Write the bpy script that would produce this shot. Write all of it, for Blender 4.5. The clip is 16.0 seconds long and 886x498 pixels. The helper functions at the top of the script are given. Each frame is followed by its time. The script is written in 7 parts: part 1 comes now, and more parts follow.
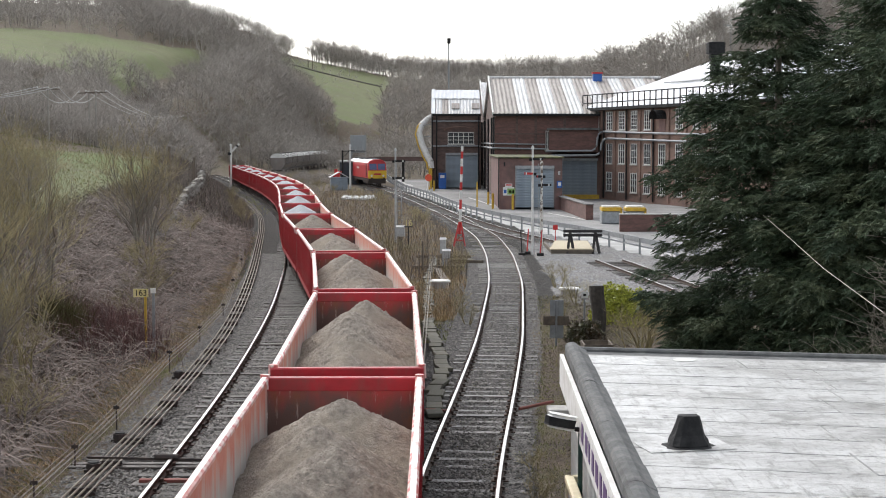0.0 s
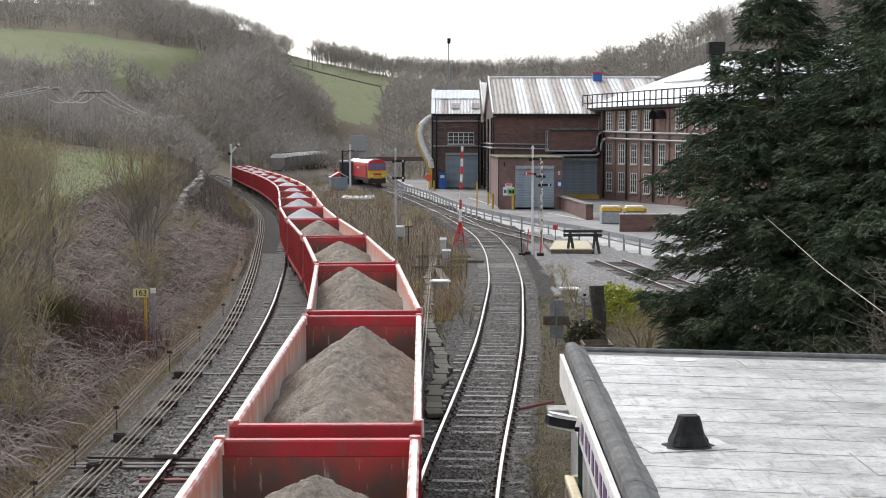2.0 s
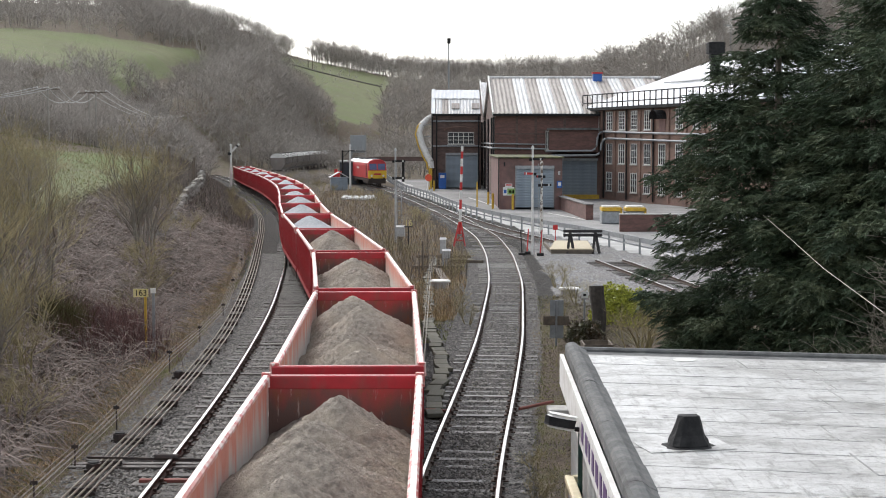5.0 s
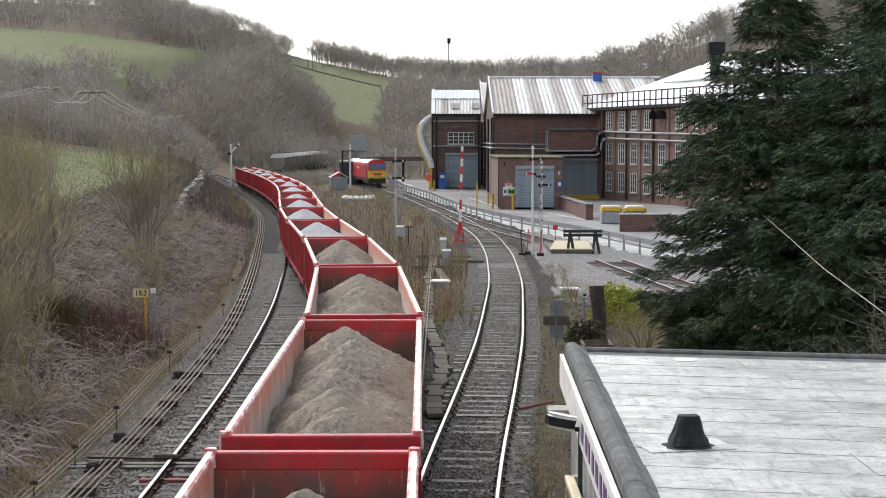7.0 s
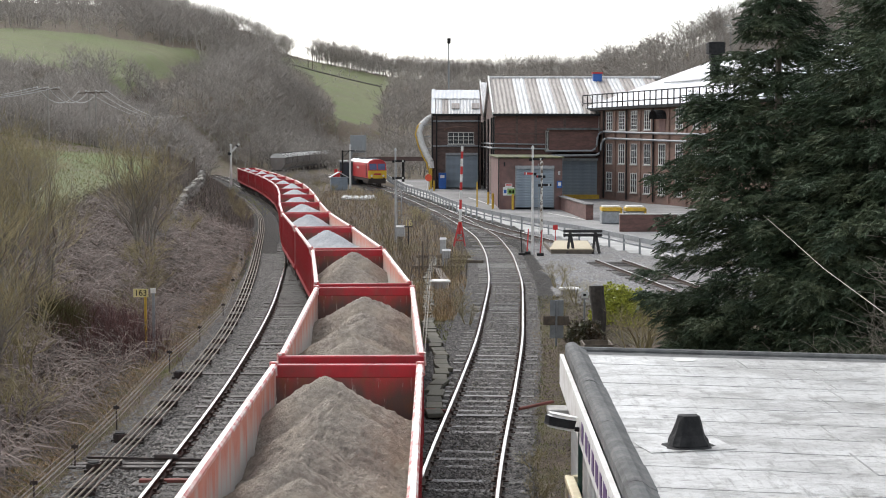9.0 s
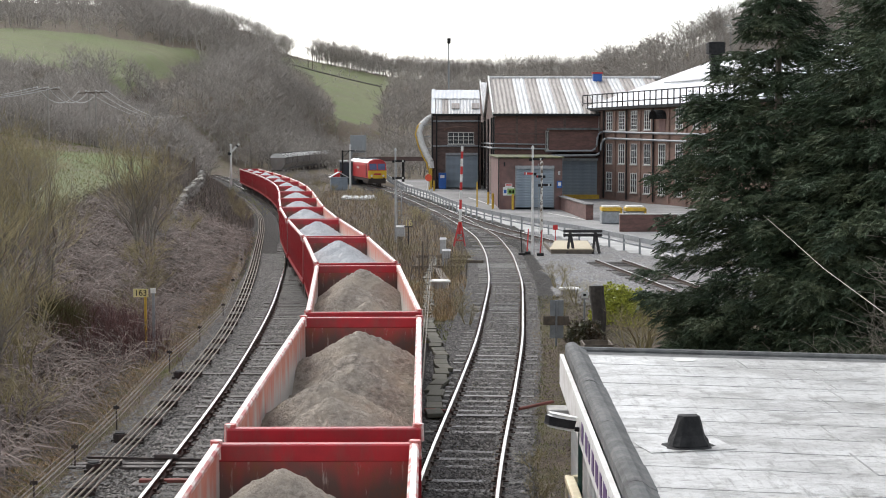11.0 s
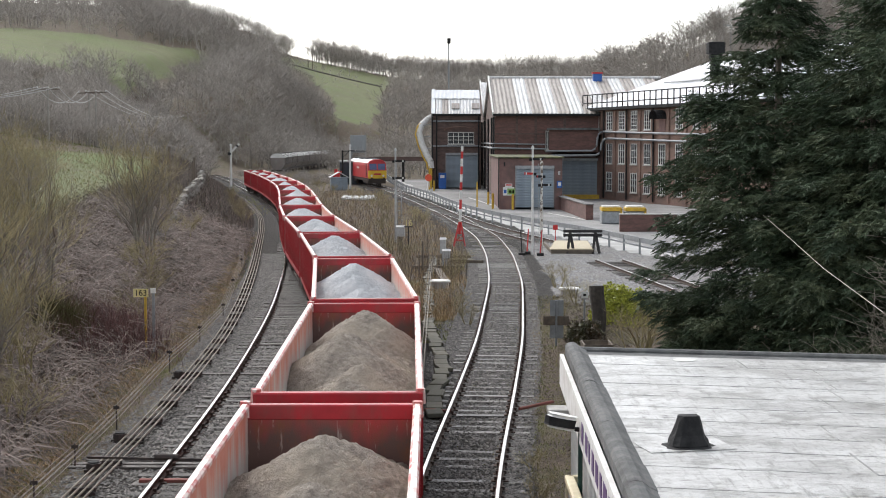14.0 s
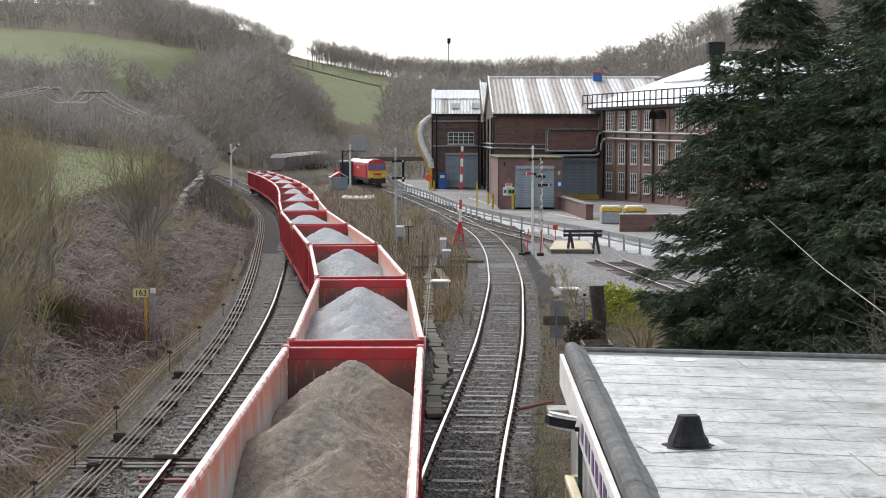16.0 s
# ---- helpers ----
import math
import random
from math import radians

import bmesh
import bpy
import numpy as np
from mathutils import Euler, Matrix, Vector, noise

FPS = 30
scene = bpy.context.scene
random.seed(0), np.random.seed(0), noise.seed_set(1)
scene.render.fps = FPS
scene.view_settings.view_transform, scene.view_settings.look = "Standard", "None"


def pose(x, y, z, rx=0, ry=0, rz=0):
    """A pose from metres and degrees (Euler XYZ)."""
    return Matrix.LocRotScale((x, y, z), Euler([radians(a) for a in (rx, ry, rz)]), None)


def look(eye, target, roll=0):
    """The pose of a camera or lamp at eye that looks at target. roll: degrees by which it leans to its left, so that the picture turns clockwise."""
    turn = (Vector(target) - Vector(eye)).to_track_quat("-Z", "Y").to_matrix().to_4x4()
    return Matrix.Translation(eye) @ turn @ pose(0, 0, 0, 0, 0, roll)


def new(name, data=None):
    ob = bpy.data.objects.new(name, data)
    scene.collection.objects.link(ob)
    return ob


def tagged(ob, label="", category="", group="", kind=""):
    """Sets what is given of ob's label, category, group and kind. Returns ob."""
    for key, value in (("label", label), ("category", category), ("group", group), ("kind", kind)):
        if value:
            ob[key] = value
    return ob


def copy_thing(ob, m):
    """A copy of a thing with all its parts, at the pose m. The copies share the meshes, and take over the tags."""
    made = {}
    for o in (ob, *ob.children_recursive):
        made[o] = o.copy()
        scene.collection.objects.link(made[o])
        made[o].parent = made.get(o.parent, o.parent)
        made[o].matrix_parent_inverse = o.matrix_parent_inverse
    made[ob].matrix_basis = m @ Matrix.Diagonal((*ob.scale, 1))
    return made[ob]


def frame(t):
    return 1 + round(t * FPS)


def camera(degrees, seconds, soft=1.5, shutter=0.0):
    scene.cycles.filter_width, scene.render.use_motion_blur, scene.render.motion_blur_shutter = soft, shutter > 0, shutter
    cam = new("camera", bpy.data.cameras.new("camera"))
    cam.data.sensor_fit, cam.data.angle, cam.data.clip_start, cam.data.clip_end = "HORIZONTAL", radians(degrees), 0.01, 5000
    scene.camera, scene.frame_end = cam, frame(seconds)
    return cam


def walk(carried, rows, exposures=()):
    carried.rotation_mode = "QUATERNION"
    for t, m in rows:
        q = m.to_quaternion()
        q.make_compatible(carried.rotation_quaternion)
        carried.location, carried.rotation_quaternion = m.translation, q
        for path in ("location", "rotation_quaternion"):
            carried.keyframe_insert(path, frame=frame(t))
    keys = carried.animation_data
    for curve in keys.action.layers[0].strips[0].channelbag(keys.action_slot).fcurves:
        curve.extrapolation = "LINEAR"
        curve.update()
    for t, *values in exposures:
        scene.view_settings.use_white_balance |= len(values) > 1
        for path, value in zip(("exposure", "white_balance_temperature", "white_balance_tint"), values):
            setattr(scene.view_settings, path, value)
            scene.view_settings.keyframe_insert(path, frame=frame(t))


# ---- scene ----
# the camera stands still on a footbridge over the line
cam = camera(32.38, 16.0, soft=1.0)
EYE = (0.0, 0.0, 6.45)
VIEW = pose(0, 0, 6.45, 90 - 4.046, 0, 0)
walk(cam, [(0.0, VIEW), (16.0, VIEW)])

# ---- light: bright hazy overcast, the sun veiled, ahead and to the left ----
SUN_ELEV, SUN_AZ = radians(44), radians(-32)          # azimuth from +Y towards +X
world = bpy.data.worlds.new("sky")
scene.world = world
world.use_nodes = True
wn = world.node_tree
bg = wn.nodes["Background"]
sky = wn.nodes.new("ShaderNodeTexSky")
sky.sky_type = "NISHITA"
sky.sun_disc = False
sky.sun_elevation = SUN_ELEV
sky.sun_rotation = SUN_AZ
sky.air_density = 1.0
sky.dust_density = 2.5
sky.ozone_density = 1.0
veil = wn.nodes.new("ShaderNodeHueSaturation")       # cloud takes the blue out of the sky
veil.inputs["Saturation"].default_value = 0.27
wn.links.new(sky.outputs[0], veil.inputs["Color"])
wn.links.new(veil.outputs[0], bg.inputs["Color"])
bg.inputs["Strength"].default_value = 0.30
sun = new("sun", bpy.data.lights.new("sun", "SUN"))
sun.data.energy, sun.data.angle, sun.data.color = 1.0, radians(20), (1.0, 0.985, 0.965)
sun.matrix_world = look((0, 0, 60), (-60 * math.sin(SUN_AZ) / math.tan(SUN_ELEV), -60 * math.cos(SUN_AZ) / math.tan(SUN_ELEV), 0))
scene.view_settings.exposure = 0.0


# ---- small helpers ----
class Geo:
    """Gathers points and faces of one mesh."""

    def __init__(self):
        self.v, self.f = [], []

    def add(self, vs, fs):
        n = len(self.v)
        self.v += [tuple(p) for p in vs]
        self.f += [tuple(i + n for i in q) for q in fs]
        return self

    def box(self, x0, y0, z0, x1, y1, z1, m=None):
        vs = [Vector((x, y, z)) for z in (z0, z1) for y in (y0, y1) for x in (x0, x1)]
        if m is not None:
            vs = [m @ p for p in vs]
        return self.add(vs, [(0, 2, 3, 1), (4, 5, 7, 6), (0, 1, 5, 4), (2, 6, 7, 3), (0, 4, 6, 2), (1, 3, 7, 5)])

    def bar(self, a, b, w, h, up=(0, 0, 1)):
        """A square bar from a to b, w wide and h high."""
        a, b = Vector(a), Vector(b)
        d = (b - a).normalized()
        s = d.cross(Vector(up))
        s = (s if s.length > 1e-4 else Vector((1, 0, 0))).normalized()
        u = s.cross(d).normalized()
        vs = [p + s * i * w / 2 + u * j * h / 2 for p in (a, b) for j in (-1, 1) for i in (-1, 1)]
        return self.add(vs, [(0, 1, 3, 2), (4, 6, 7, 5), (0, 4, 5, 1), (2, 3, 7, 6), (0, 2, 6, 4), (1, 5, 7, 3)])

    def tube(self, a, b, r0, r1=None, n=8, cap=True):
        a, b = Vector(a), Vector(b)
        r1 = r0 if r1 is None else r1
        d = (b - a).normalized()
        s = d.cross(Vector((0, 0, 1)) if abs(d.z) < 0.95 else Vector((1, 0, 0))).normalized()
        u = s.cross(d)
        vs = []
        for p, r in ((a, r0), (b, r1)):
            for i in range(n):
                w = 2 * math.pi * i / n
                vs.append(p + s * math.cos(w) * r + u * math.sin(w) * r)
        fs = [(i, (i + 1) % n, n + (i + 1) % n, n + i) for i in range(n)]
        if cap:
            fs += [tuple(range(n - 1, -1, -1)), tuple(range(n, 2 * n))]
        return self.add(vs, fs)

    def line(self, pts, r, n=5):
        """One round rod swept along the points."""
        pts = [Vector(p) for p in pts]
        vs, fs = [], []
        for i, p in enumerate(pts):
            d = (pts[min(i + 1, len(pts) - 1)] - pts[max(i - 1, 0)]).normalized()
            s = d.cross(Vector((0, 0, 1)) if abs(d.z) < 0.95 else Vector((1, 0, 0))).normalized()
            u = s.cross(d)
            vs += [p + s * math.cos(2 * math.pi * k / n) * r + u * math.sin(2 * math.pi * k / n) * r for k in range(n)]
        for i in range(len(pts) - 1):
            fs += [(i * n + k, i * n + (k + 1) % n, (i + 1) * n + (k + 1) % n, (i + 1) * n + k) for k in range(n)]
        return self.add(vs, fs + [tuple(range(n - 1, -1, -1)), tuple(range(len(vs) - n, len(vs)))])

    def prism(self, profile, a, b, m=None):
        """A profile in (x, z) pushed from y = a to y = b."""
        n = len(profile)
        vs = [Vector((x, y, z)) for y in (a, b) for x, z in profile]
        if m is not None:
            vs = [m @ p for p in vs]
        fs = [(i, n + i, n + (i + 1) % n, (i + 1) % n) for i in range(n)]
        return self.add(vs, fs + [tuple(range(n)), tuple(range(2 * n - 1, n - 1, -1))])

    def mesh(self, name, smooth=False, bevel=0.0):
        me = bpy.data.meshes.new(name)
        me.from_pydata(self.v, [], self.f)
        bm = bmesh.new()
        bm.from_mesh(me)
        if bevel:
            bmesh.ops.bevel(bm, geom=bm.edges[:], offset=bevel, segments=1, affect="EDGES", clamp_overlap=True)
        bmesh.ops.recalc_face_normals(bm, faces=bm.faces[:])
        bm.to_mesh(me)
        bm.free()
        if smooth:
            me.shade_smooth()
        return me


def part(name, geo, mat, parent, label="", smooth=False, bevel=0.0, m=None):
    """Links a Geo or a ready mesh as one object under a thing."""
    me = geo.mesh(name, smooth, bevel) if isinstance(geo, Geo) else geo
    if mat is not None and not me.materials:
        me.materials.append(mat)
    ob = new(name, me)
    ob.parent = parent
    if m is not None:
        ob.matrix_basis = m
    if label:
        ob["label"] = label
    return ob


def thing(name, m, label, category, group="", kind=""):
    ob = new(name)
    ob.empty_display_size = 0.2
    ob.matrix_basis = m
    return tagged(ob, label, category, group, kind)


def solid(name, geo, mat, label, category, group="", kind="", smooth=False, bevel=0.0):
    ob = part(name, geo, mat, None, "", smooth, bevel)
    return tagged(ob, label, category, group, kind)


def raw_mesh(name, verts, faces, mat, smooth=False):
    """A mesh from arrays: faces all triangles or all quads."""
    me = bpy.data.meshes.new(name)
    verts = np.asarray(verts, dtype=np.float32)
    faces = np.asarray(faces, dtype=np.int32)
    k = faces.shape[1]
    me.vertices.add(len(verts))
    me.vertices.foreach_set("co", verts.ravel())
    me.loops.add(faces.size)
    me.loops.foreach_set("vertex_index", faces.ravel())
    me.polygons.add(len(faces))
    me.polygons.foreach_set("loop_start", np.arange(0, faces.size, k, dtype=np.int32))
    if smooth:
        me.polygons.foreach_set("use_smooth", np.ones(len(faces), dtype=bool))
    me.update(calc_edges=True)
    me.materials.append(mat)
    return me


def wob(x, y, k=0):
    """Cheap smooth noise of about -1 to 1 for arrays."""
    return (np.sin(x * 1.0 + 1.7 * k + 1.3 * np.sin(y * 0.7 + k)) + np.sin(y * 1.13 + 0.6 * k + 1.1 * np.sin(x * 0.83 + 2 * k))
            + 0.5 * np.sin(2.3 * x - 1.9 * y + k) + 0.5 * np.sin(1.7 * x + 2.9 * y + 3 * k)) / 2.4


# ---- materials ----
def material(name, base, rough=0.8, metal=0.0, second=None, scale=6.0, detail=8.0, bump=0.0, bump_scale=40.0, mix_lo=0.4, mix_hi=0.65,
             rand=0.0, third=None, third_scale=1.0, spec=0.5, stretch=(1, 1, 1), rough2=None, island=False, bump_deep=0.02):
    """A surface with two colours mixed by noise, larger stains, a fine relief."""
    ma = bpy.data.materials.new(name)
    ma.use_nodes = True
    nt = ma.node_tree
    b = nt.nodes["Principled BSDF"]
    b.inputs["Roughness"].default_value = rough
    b.inputs["Metallic"].default_value = metal
    b.inputs["Specular IOR Level"].default_value = spec
    tc = nt.nodes.new("ShaderNodeTexCoord")
    mp = nt.nodes.new("ShaderNodeMapping")
    mp.inputs["Scale"].default_value = stretch
    nt.links.new(tc.outputs["Object"], mp.inputs["Vector"])
    second = second or tuple(c * 0.72 for c in base)

    def noise_ramp(sc, lo, hi, det=detail):
        no = nt.nodes.new("ShaderNodeTexNoise")
        no.inputs["Scale"].default_value, no.inputs["Detail"].default_value = sc, det
        no.inputs["Roughness"].default_value = 0.65
        nt.links.new(mp.outputs[0], no.inputs["Vector"])
        mr = nt.nodes.new("ShaderNodeMapRange")
        mr.inputs["From Min"].default_value, mr.inputs["From Max"].default_value = lo, hi
        nt.links.new(no.outputs[0], mr.inputs["Value"])
        return mr.outputs[0]

    def mixed(fac, c1, c2):
        mx = nt.nodes.new("ShaderNodeMix")
        mx.data_type = "RGBA"
        nt.links.new(fac, mx.inputs["Factor"])
        for k, c in ((6, c1), (7, c2)):
            if isinstance(c, tuple):
                mx.inputs[k].default_value = (*c, 1)
            else:
                nt.links.new(c, mx.inputs[k])
        return mx.outputs[2]

    col = mixed(noise_ramp(scale, mix_lo, mix_hi), base, second)
    if third:
        col = mixed(noise_ramp(third_scale, 0.48, 0.68), col, third)
    if rand:
        hs = nt.nodes.new("ShaderNodeHueSaturation")
        if island:
            src = nt.nodes.new("ShaderNodeNewGeometry").outputs["Random Per Island"]
        else:
            src = nt.nodes.new("ShaderNodeObjectInfo").outputs["Random"]
        mr = nt.nodes.new("ShaderNodeMapRange")
        mr.inputs["To Min"].default_value, mr.inputs["To Max"].default_value = 1 - rand, 1 + rand
        nt.links.new(src, mr.inputs["Value"])
        nt.links.new(mr.outputs[0], hs.inputs["Value"])
        nt.links.new(col, hs.inputs["Color"])
        col = hs.outputs[0]
    nt.links.new(col, b.inputs["Base Color"])
    if rough2 is not None:
        mr = nt.nodes.new("ShaderNodeMapRange")
        mr.inputs["To Min"].default_value, mr.inputs["To Max"].default_value = rough, rough2
        nt.links.new(noise_ramp(scale * 0.7, 0.35, 0.65), mr.inputs["Value"])
        nt.links.new(mr.outputs[0], b.inputs["Roughness"])
    if bump:
        bp = nt.nodes.new("ShaderNodeBump")
        bp.inputs["Strength"].default_value = bump
        bp.inputs["Distance"].default_value = bump_deep
        nt.links.new(noise_ramp(bump_scale, 0.2, 0.8, 6.0), bp.inputs["Height"])
        nt.links.new(bp.outputs[0], b.inputs["Normal"])
    return ma


RED = material("wagon_red_paint", (0.42, 0.012, 0.022), 0.42, second=(0.30, 0.010, 0.018), scale=1.6, third=(0.24, 0.03, 0.03), third_scale=0.9, bump=0.1)


def lining_material(name="scoured_side_lining", c1=(0.60, 0.25, 0.18), c2=(0.52, 0.16, 0.11), low=(0.52, 0.49, 0.45), at=1.46):
    """Side lining: red-orange paint left under the rim, scoured to pale steel and dust lower down, in streaks."""
    ma = material(name, c1, 0.55, second=c2, scale=1.5, bump=0.15)
    nt = ma.node_tree
    b = nt.nodes["Principled BSDF"]
    old = b.inputs["Base Color"].links[0].from_socket
    tc = nt.nodes.new("ShaderNodeTexCoord")
    sep = nt.nodes.new("ShaderNodeSeparateXYZ")
    nt.links.new(tc.outputs["Object"], sep.inputs[0])
    mp = nt.nodes.new("ShaderNodeMapping")
    mp.inputs["Scale"].default_value = (1, 2.2, 0.35)
    nt.links.new(tc.outputs["Object"], mp.inputs["Vector"])
    no = nt.nodes.new("ShaderNodeTexNoise")
    no.inputs["Scale"].default_value, no.inputs["Detail"].default_value = 1.6, 8.0
    nt.links.new(mp.outputs[0], no.inputs["Vector"])
    ad = nt.nodes.new("ShaderNodeMath")
    ad.operation = "MULTIPLY_ADD"
    nt.links.new(no.outputs[0], ad.inputs[0])
    ad.inputs[1].default_value = -1.6
    nt.links.new(sep.outputs["Z"], ad.inputs[2])
    mr = nt.nodes.new("ShaderNodeMapRange")
    mr.inputs["From Min"].default_value, mr.inputs["From Max"].default_value = at + 0.26, at - 0.26
    nt.links.new(ad.outputs[0], mr.inputs["Value"])
    mx = nt.nodes.new("ShaderNodeMix")
    mx.data_type = "RGBA"
    nt.links.new(mr.outputs[0], mx.inputs["Factor"])
    nt.links.new(old, mx.inputs[6])
    mx.inputs[7].default_value = (*low, 1)
    nt.links.new(mx.outputs[2], b.inputs["Base Color"])
    return ma


WALL_IN = lining_material()
RED_IN = lining_material("stained_end_paint", (0.43, 0.03, 0.03), (0.33, 0.022, 0.024), (0.12, 0.066, 0.054), 1.60)
RIM = material("scuffed_rim_paint", (0.50, 0.10, 0.09), 0.42, second=(0.70, 0.60, 0.56), scale=6.0, third=(0.62, 0.28, 0.24), third_scale=1.4, mix_lo=0.44, mix_hi=0.56, bump=0.2, stretch=(1, 0.6, 1))
WORN = material("bare_worn_rim", (0.78, 0.73, 0.70), 0.4, second=(0.60, 0.30, 0.26), scale=5.0, mix_lo=0.52, mix_hi=0.66, stretch=(1, 0.5, 1))
BOGIE = material("dirty_bogie_steel", (0.035, 0.03, 0.028), 0.8, second=(0.07, 0.05, 0.04), scale=5)
SAND = material("crushed_brown_sand", (0.47, 0.41, 0.345), 0.95, second=(0.25, 0.215, 0.18), scale=9.0, third=(0.50, 0.43, 0.34), third_scale=0.7, bump=1.0, bump_scale=26, detail=14, bump_deep=0.07)
LIME = material("pale_limestone_chippings", (0.58, 0.60, 0.62), 0.9, second=(0.40, 0.42, 0.44), scale=11, third=(0.64, 0.65, 0.66), third_scale=0.7, bump=1.0, bump_scale=26, detail=12, bump_deep=0.05)
RAIL_TOP = material("polished_rail_head", (0.55, 0.53, 0.5), 0.22, 1.0, second=(0.45, 0.42, 0.4), scale=3)
RAIL_SIDE = material("rusty_rail_web", (0.075, 0.045, 0.03), 0.85, second=(0.05, 0.035, 0.03), scale=6)
SLEEPER = material("weathered_timber_sleeper", (0.075, 0.064, 0.055), 0.7, second=(0.035, 0.03, 0.027), scale=7, stretch=(1, 6, 1), rand=0.35, bump=0.4, rough2=0.5)
STONE = material("ballast_stone", (0.088, 0.079, 0.070), 0.6, second=(0.030, 0.027, 0.025), scale=8, rand=0.8, island=True)
FELT = material("silvered_roof_felt", (0.56, 0.56, 0.55), 0.45, second=(0.40, 0.40, 0.39), scale=1.1, third=(0.34, 0.335, 0.32), third_scale=0.55, bump=1.0, bump_scale=6, bump_deep=0.02, rough2=0.3, detail=14, mix_lo=0.42, mix_hi=0.68, rand=0.05)


def streaks(ma, colour, scale, stretch, lo, hi, strength):
    """Lays thin weather streaks over a material."""
    nt = ma.node_tree
    b = nt.nodes["Principled BSDF"]
    old = b.inputs["Base Color"].links[0].from_socket
    tc = nt.nodes.new("ShaderNodeTexCoord")
    mp = nt.nodes.new("ShaderNodeMapping")
    mp.inputs["Scale"].default_value = stretch
    no = nt.nodes.new("ShaderNodeTexNoise")
    no.inputs["Scale"].default_value, no.inputs["Detail"].default_value, no.inputs["Roughness"].default_value = scale, 10.0, 0.7
    nt.links.new(tc.outputs["Object"], mp.inputs["Vector"])
    nt.links.new(mp.outputs[0], no.inputs["Vector"])
    mr = nt.nodes.new("ShaderNodeMapRange")
    mr.inputs["From Min"].default_value, mr.inputs["From Max"].default_value, mr.inputs["To Max"].default_value = lo, hi, strength
    nt.links.new(no.outputs[0], mr.inputs["Value"])
    mx = nt.nodes.new("ShaderNodeMix")
    mx.data_type = "RGBA"
    nt.links.new(mr.outputs[0], mx.inputs["Factor"])
    nt.links.new(old, mx.inputs[6])
    mx.inputs[7].default_value = (*colour, 1)
    nt.links.new(mx.outputs[2], b.inputs["Base Color"])


streaks(FELT, (0.20, 0.20, 0.195), 1.8, (0.8, 2.2, 1), 0.52, 0.70, 0.75)
streaks(FELT, (0.17, 0.165, 0.15), 7.0, (1, 1.6, 1), 0.52, 0.66, 0.8)
streaks(FELT, (0.10, 0.098, 0.09), 0.9, (1, 1.3, 1), 0.56, 0.72, 0.6)
streaks(FELT, (0.15, 0.15, 0.14), 24.0, (0.8, 1.2, 1), 0.56, 0.68, 0.6)
streaks(FELT, (0.16, 0.155, 0.145), 3.0, (5.0, 0.6, 1), 0.54, 0.66, 0.7)
streaks(FELT, (0.14, 0.135, 0.12), 1.3, (1, 1, 1), 0.55, 0.62, 0.55)
streaks(RED, (0.16, 0.06, 0.05), 2.5, (1, 1, 0.25), 0.52, 0.7, 0.6)
streaks(RED_IN, (0.5, 0.42, 0.38), 6.0, (1.5, 1.5, 0.25), 0.60, 0.68, 0.7)
streaks(RED_IN, (0.20, 0.07, 0.03), 3.0, (1, 1, 0.6), 0.52, 0.66, 0.8)
streaks(RED_IN, (0.09, 0.05, 0.04), 1.6, (1, 1, 0.4), 0.55, 0.68, 0.7)
FELT_DARK = material("mineral_felt_kerb", (0.10, 0.105, 0.105), 0.85, second=(0.17, 0.17, 0.165), scale=5, bump=0.6, bump_scale=60, third=(0.07, 0.07, 0.07), third_scale=1.5)
WHITE = material("weathered_white_paint", (0.72, 0.72, 0.70), 0.55, second=(0.55, 0.54, 0.5), scale=3)
CREAM = material("cream_paint", (0.70, 0.62, 0.42), 0.5, second=(0.6, 0.5, 0.32), scale=6)
GREEN = material("dark_green_paint", (0.012, 0.05, 0.04), 0.4, second=(0.01, 0.04, 0.03), scale=3)
BLACK = material("black_paint", (0.013, 0.013, 0.014), 0.75, spec=0.25, second=(0.03, 0.03, 0.03), scale=5, bump=0.2)
GREY = material("galvanised_steel", (0.30, 0.32, 0.33), 0.5, 0.4, second=(0.22, 0.23, 0.24), scale=4)
CONC = material("pale_concrete", (0.46, 0.45, 0.42), 0.85, second=(0.33, 0.32, 0.30), scale=3, bump=0.3)
TIMBER = material("old_timber", (0.16, 0.13, 0.10), 0.85, second=(0.09, 0.075, 0.06), scale=5, stretch=(1, 8, 1), bump=0.4)
PALE_TIMBER = material("new_pale_timber", (0.50, 0.44, 0.31), 0.8, second=(0.42, 0.36, 0.25), scale=4)
TARBOARD = material("tarred_timber", (0.02, 0.02, 0.02), 0.8, second=(0.035, 0.03, 0.03), scale=6)
YELLOW = material("yellow_paint", (0.58, 0.37, 0.03), 0.6, second=(0.42, 0.26, 0.03), scale=4)
SIGN_Y = material("faded_yellow_plate", (0.74, 0.64, 0.33), 0.6, second=(0.55, 0.46, 0.16), scale=9)
BLUE = material("blue_paint", (0.015, 0.10, 0.38), 0.45, second=(0.01, 0.08, 0.3), scale=4)
REDP = material("bright_red_paint", (0.55, 0.03, 0.03), 0.5, second=(0.42, 0.02, 0.02), scale=4)
BRICK_D = material("dark_sooted_brick", (0.135, 0.095, 0.083), 0.9, second=(0.075, 0.052, 0.046), scale=1.2, stretch=(1, 1, 3), third=(0.15, 0.095, 0.08), third_scale=0.5, bump=0.2)
BRICK_R = material("red_brown_brick", (0.17, 0.092, 0.078), 0.9, second=(0.10, 0.06, 0.053), scale=1.4, stretch=(1, 1, 3), third=(0.11, 0.065, 0.056), third_scale=0.5, bump=0.2)
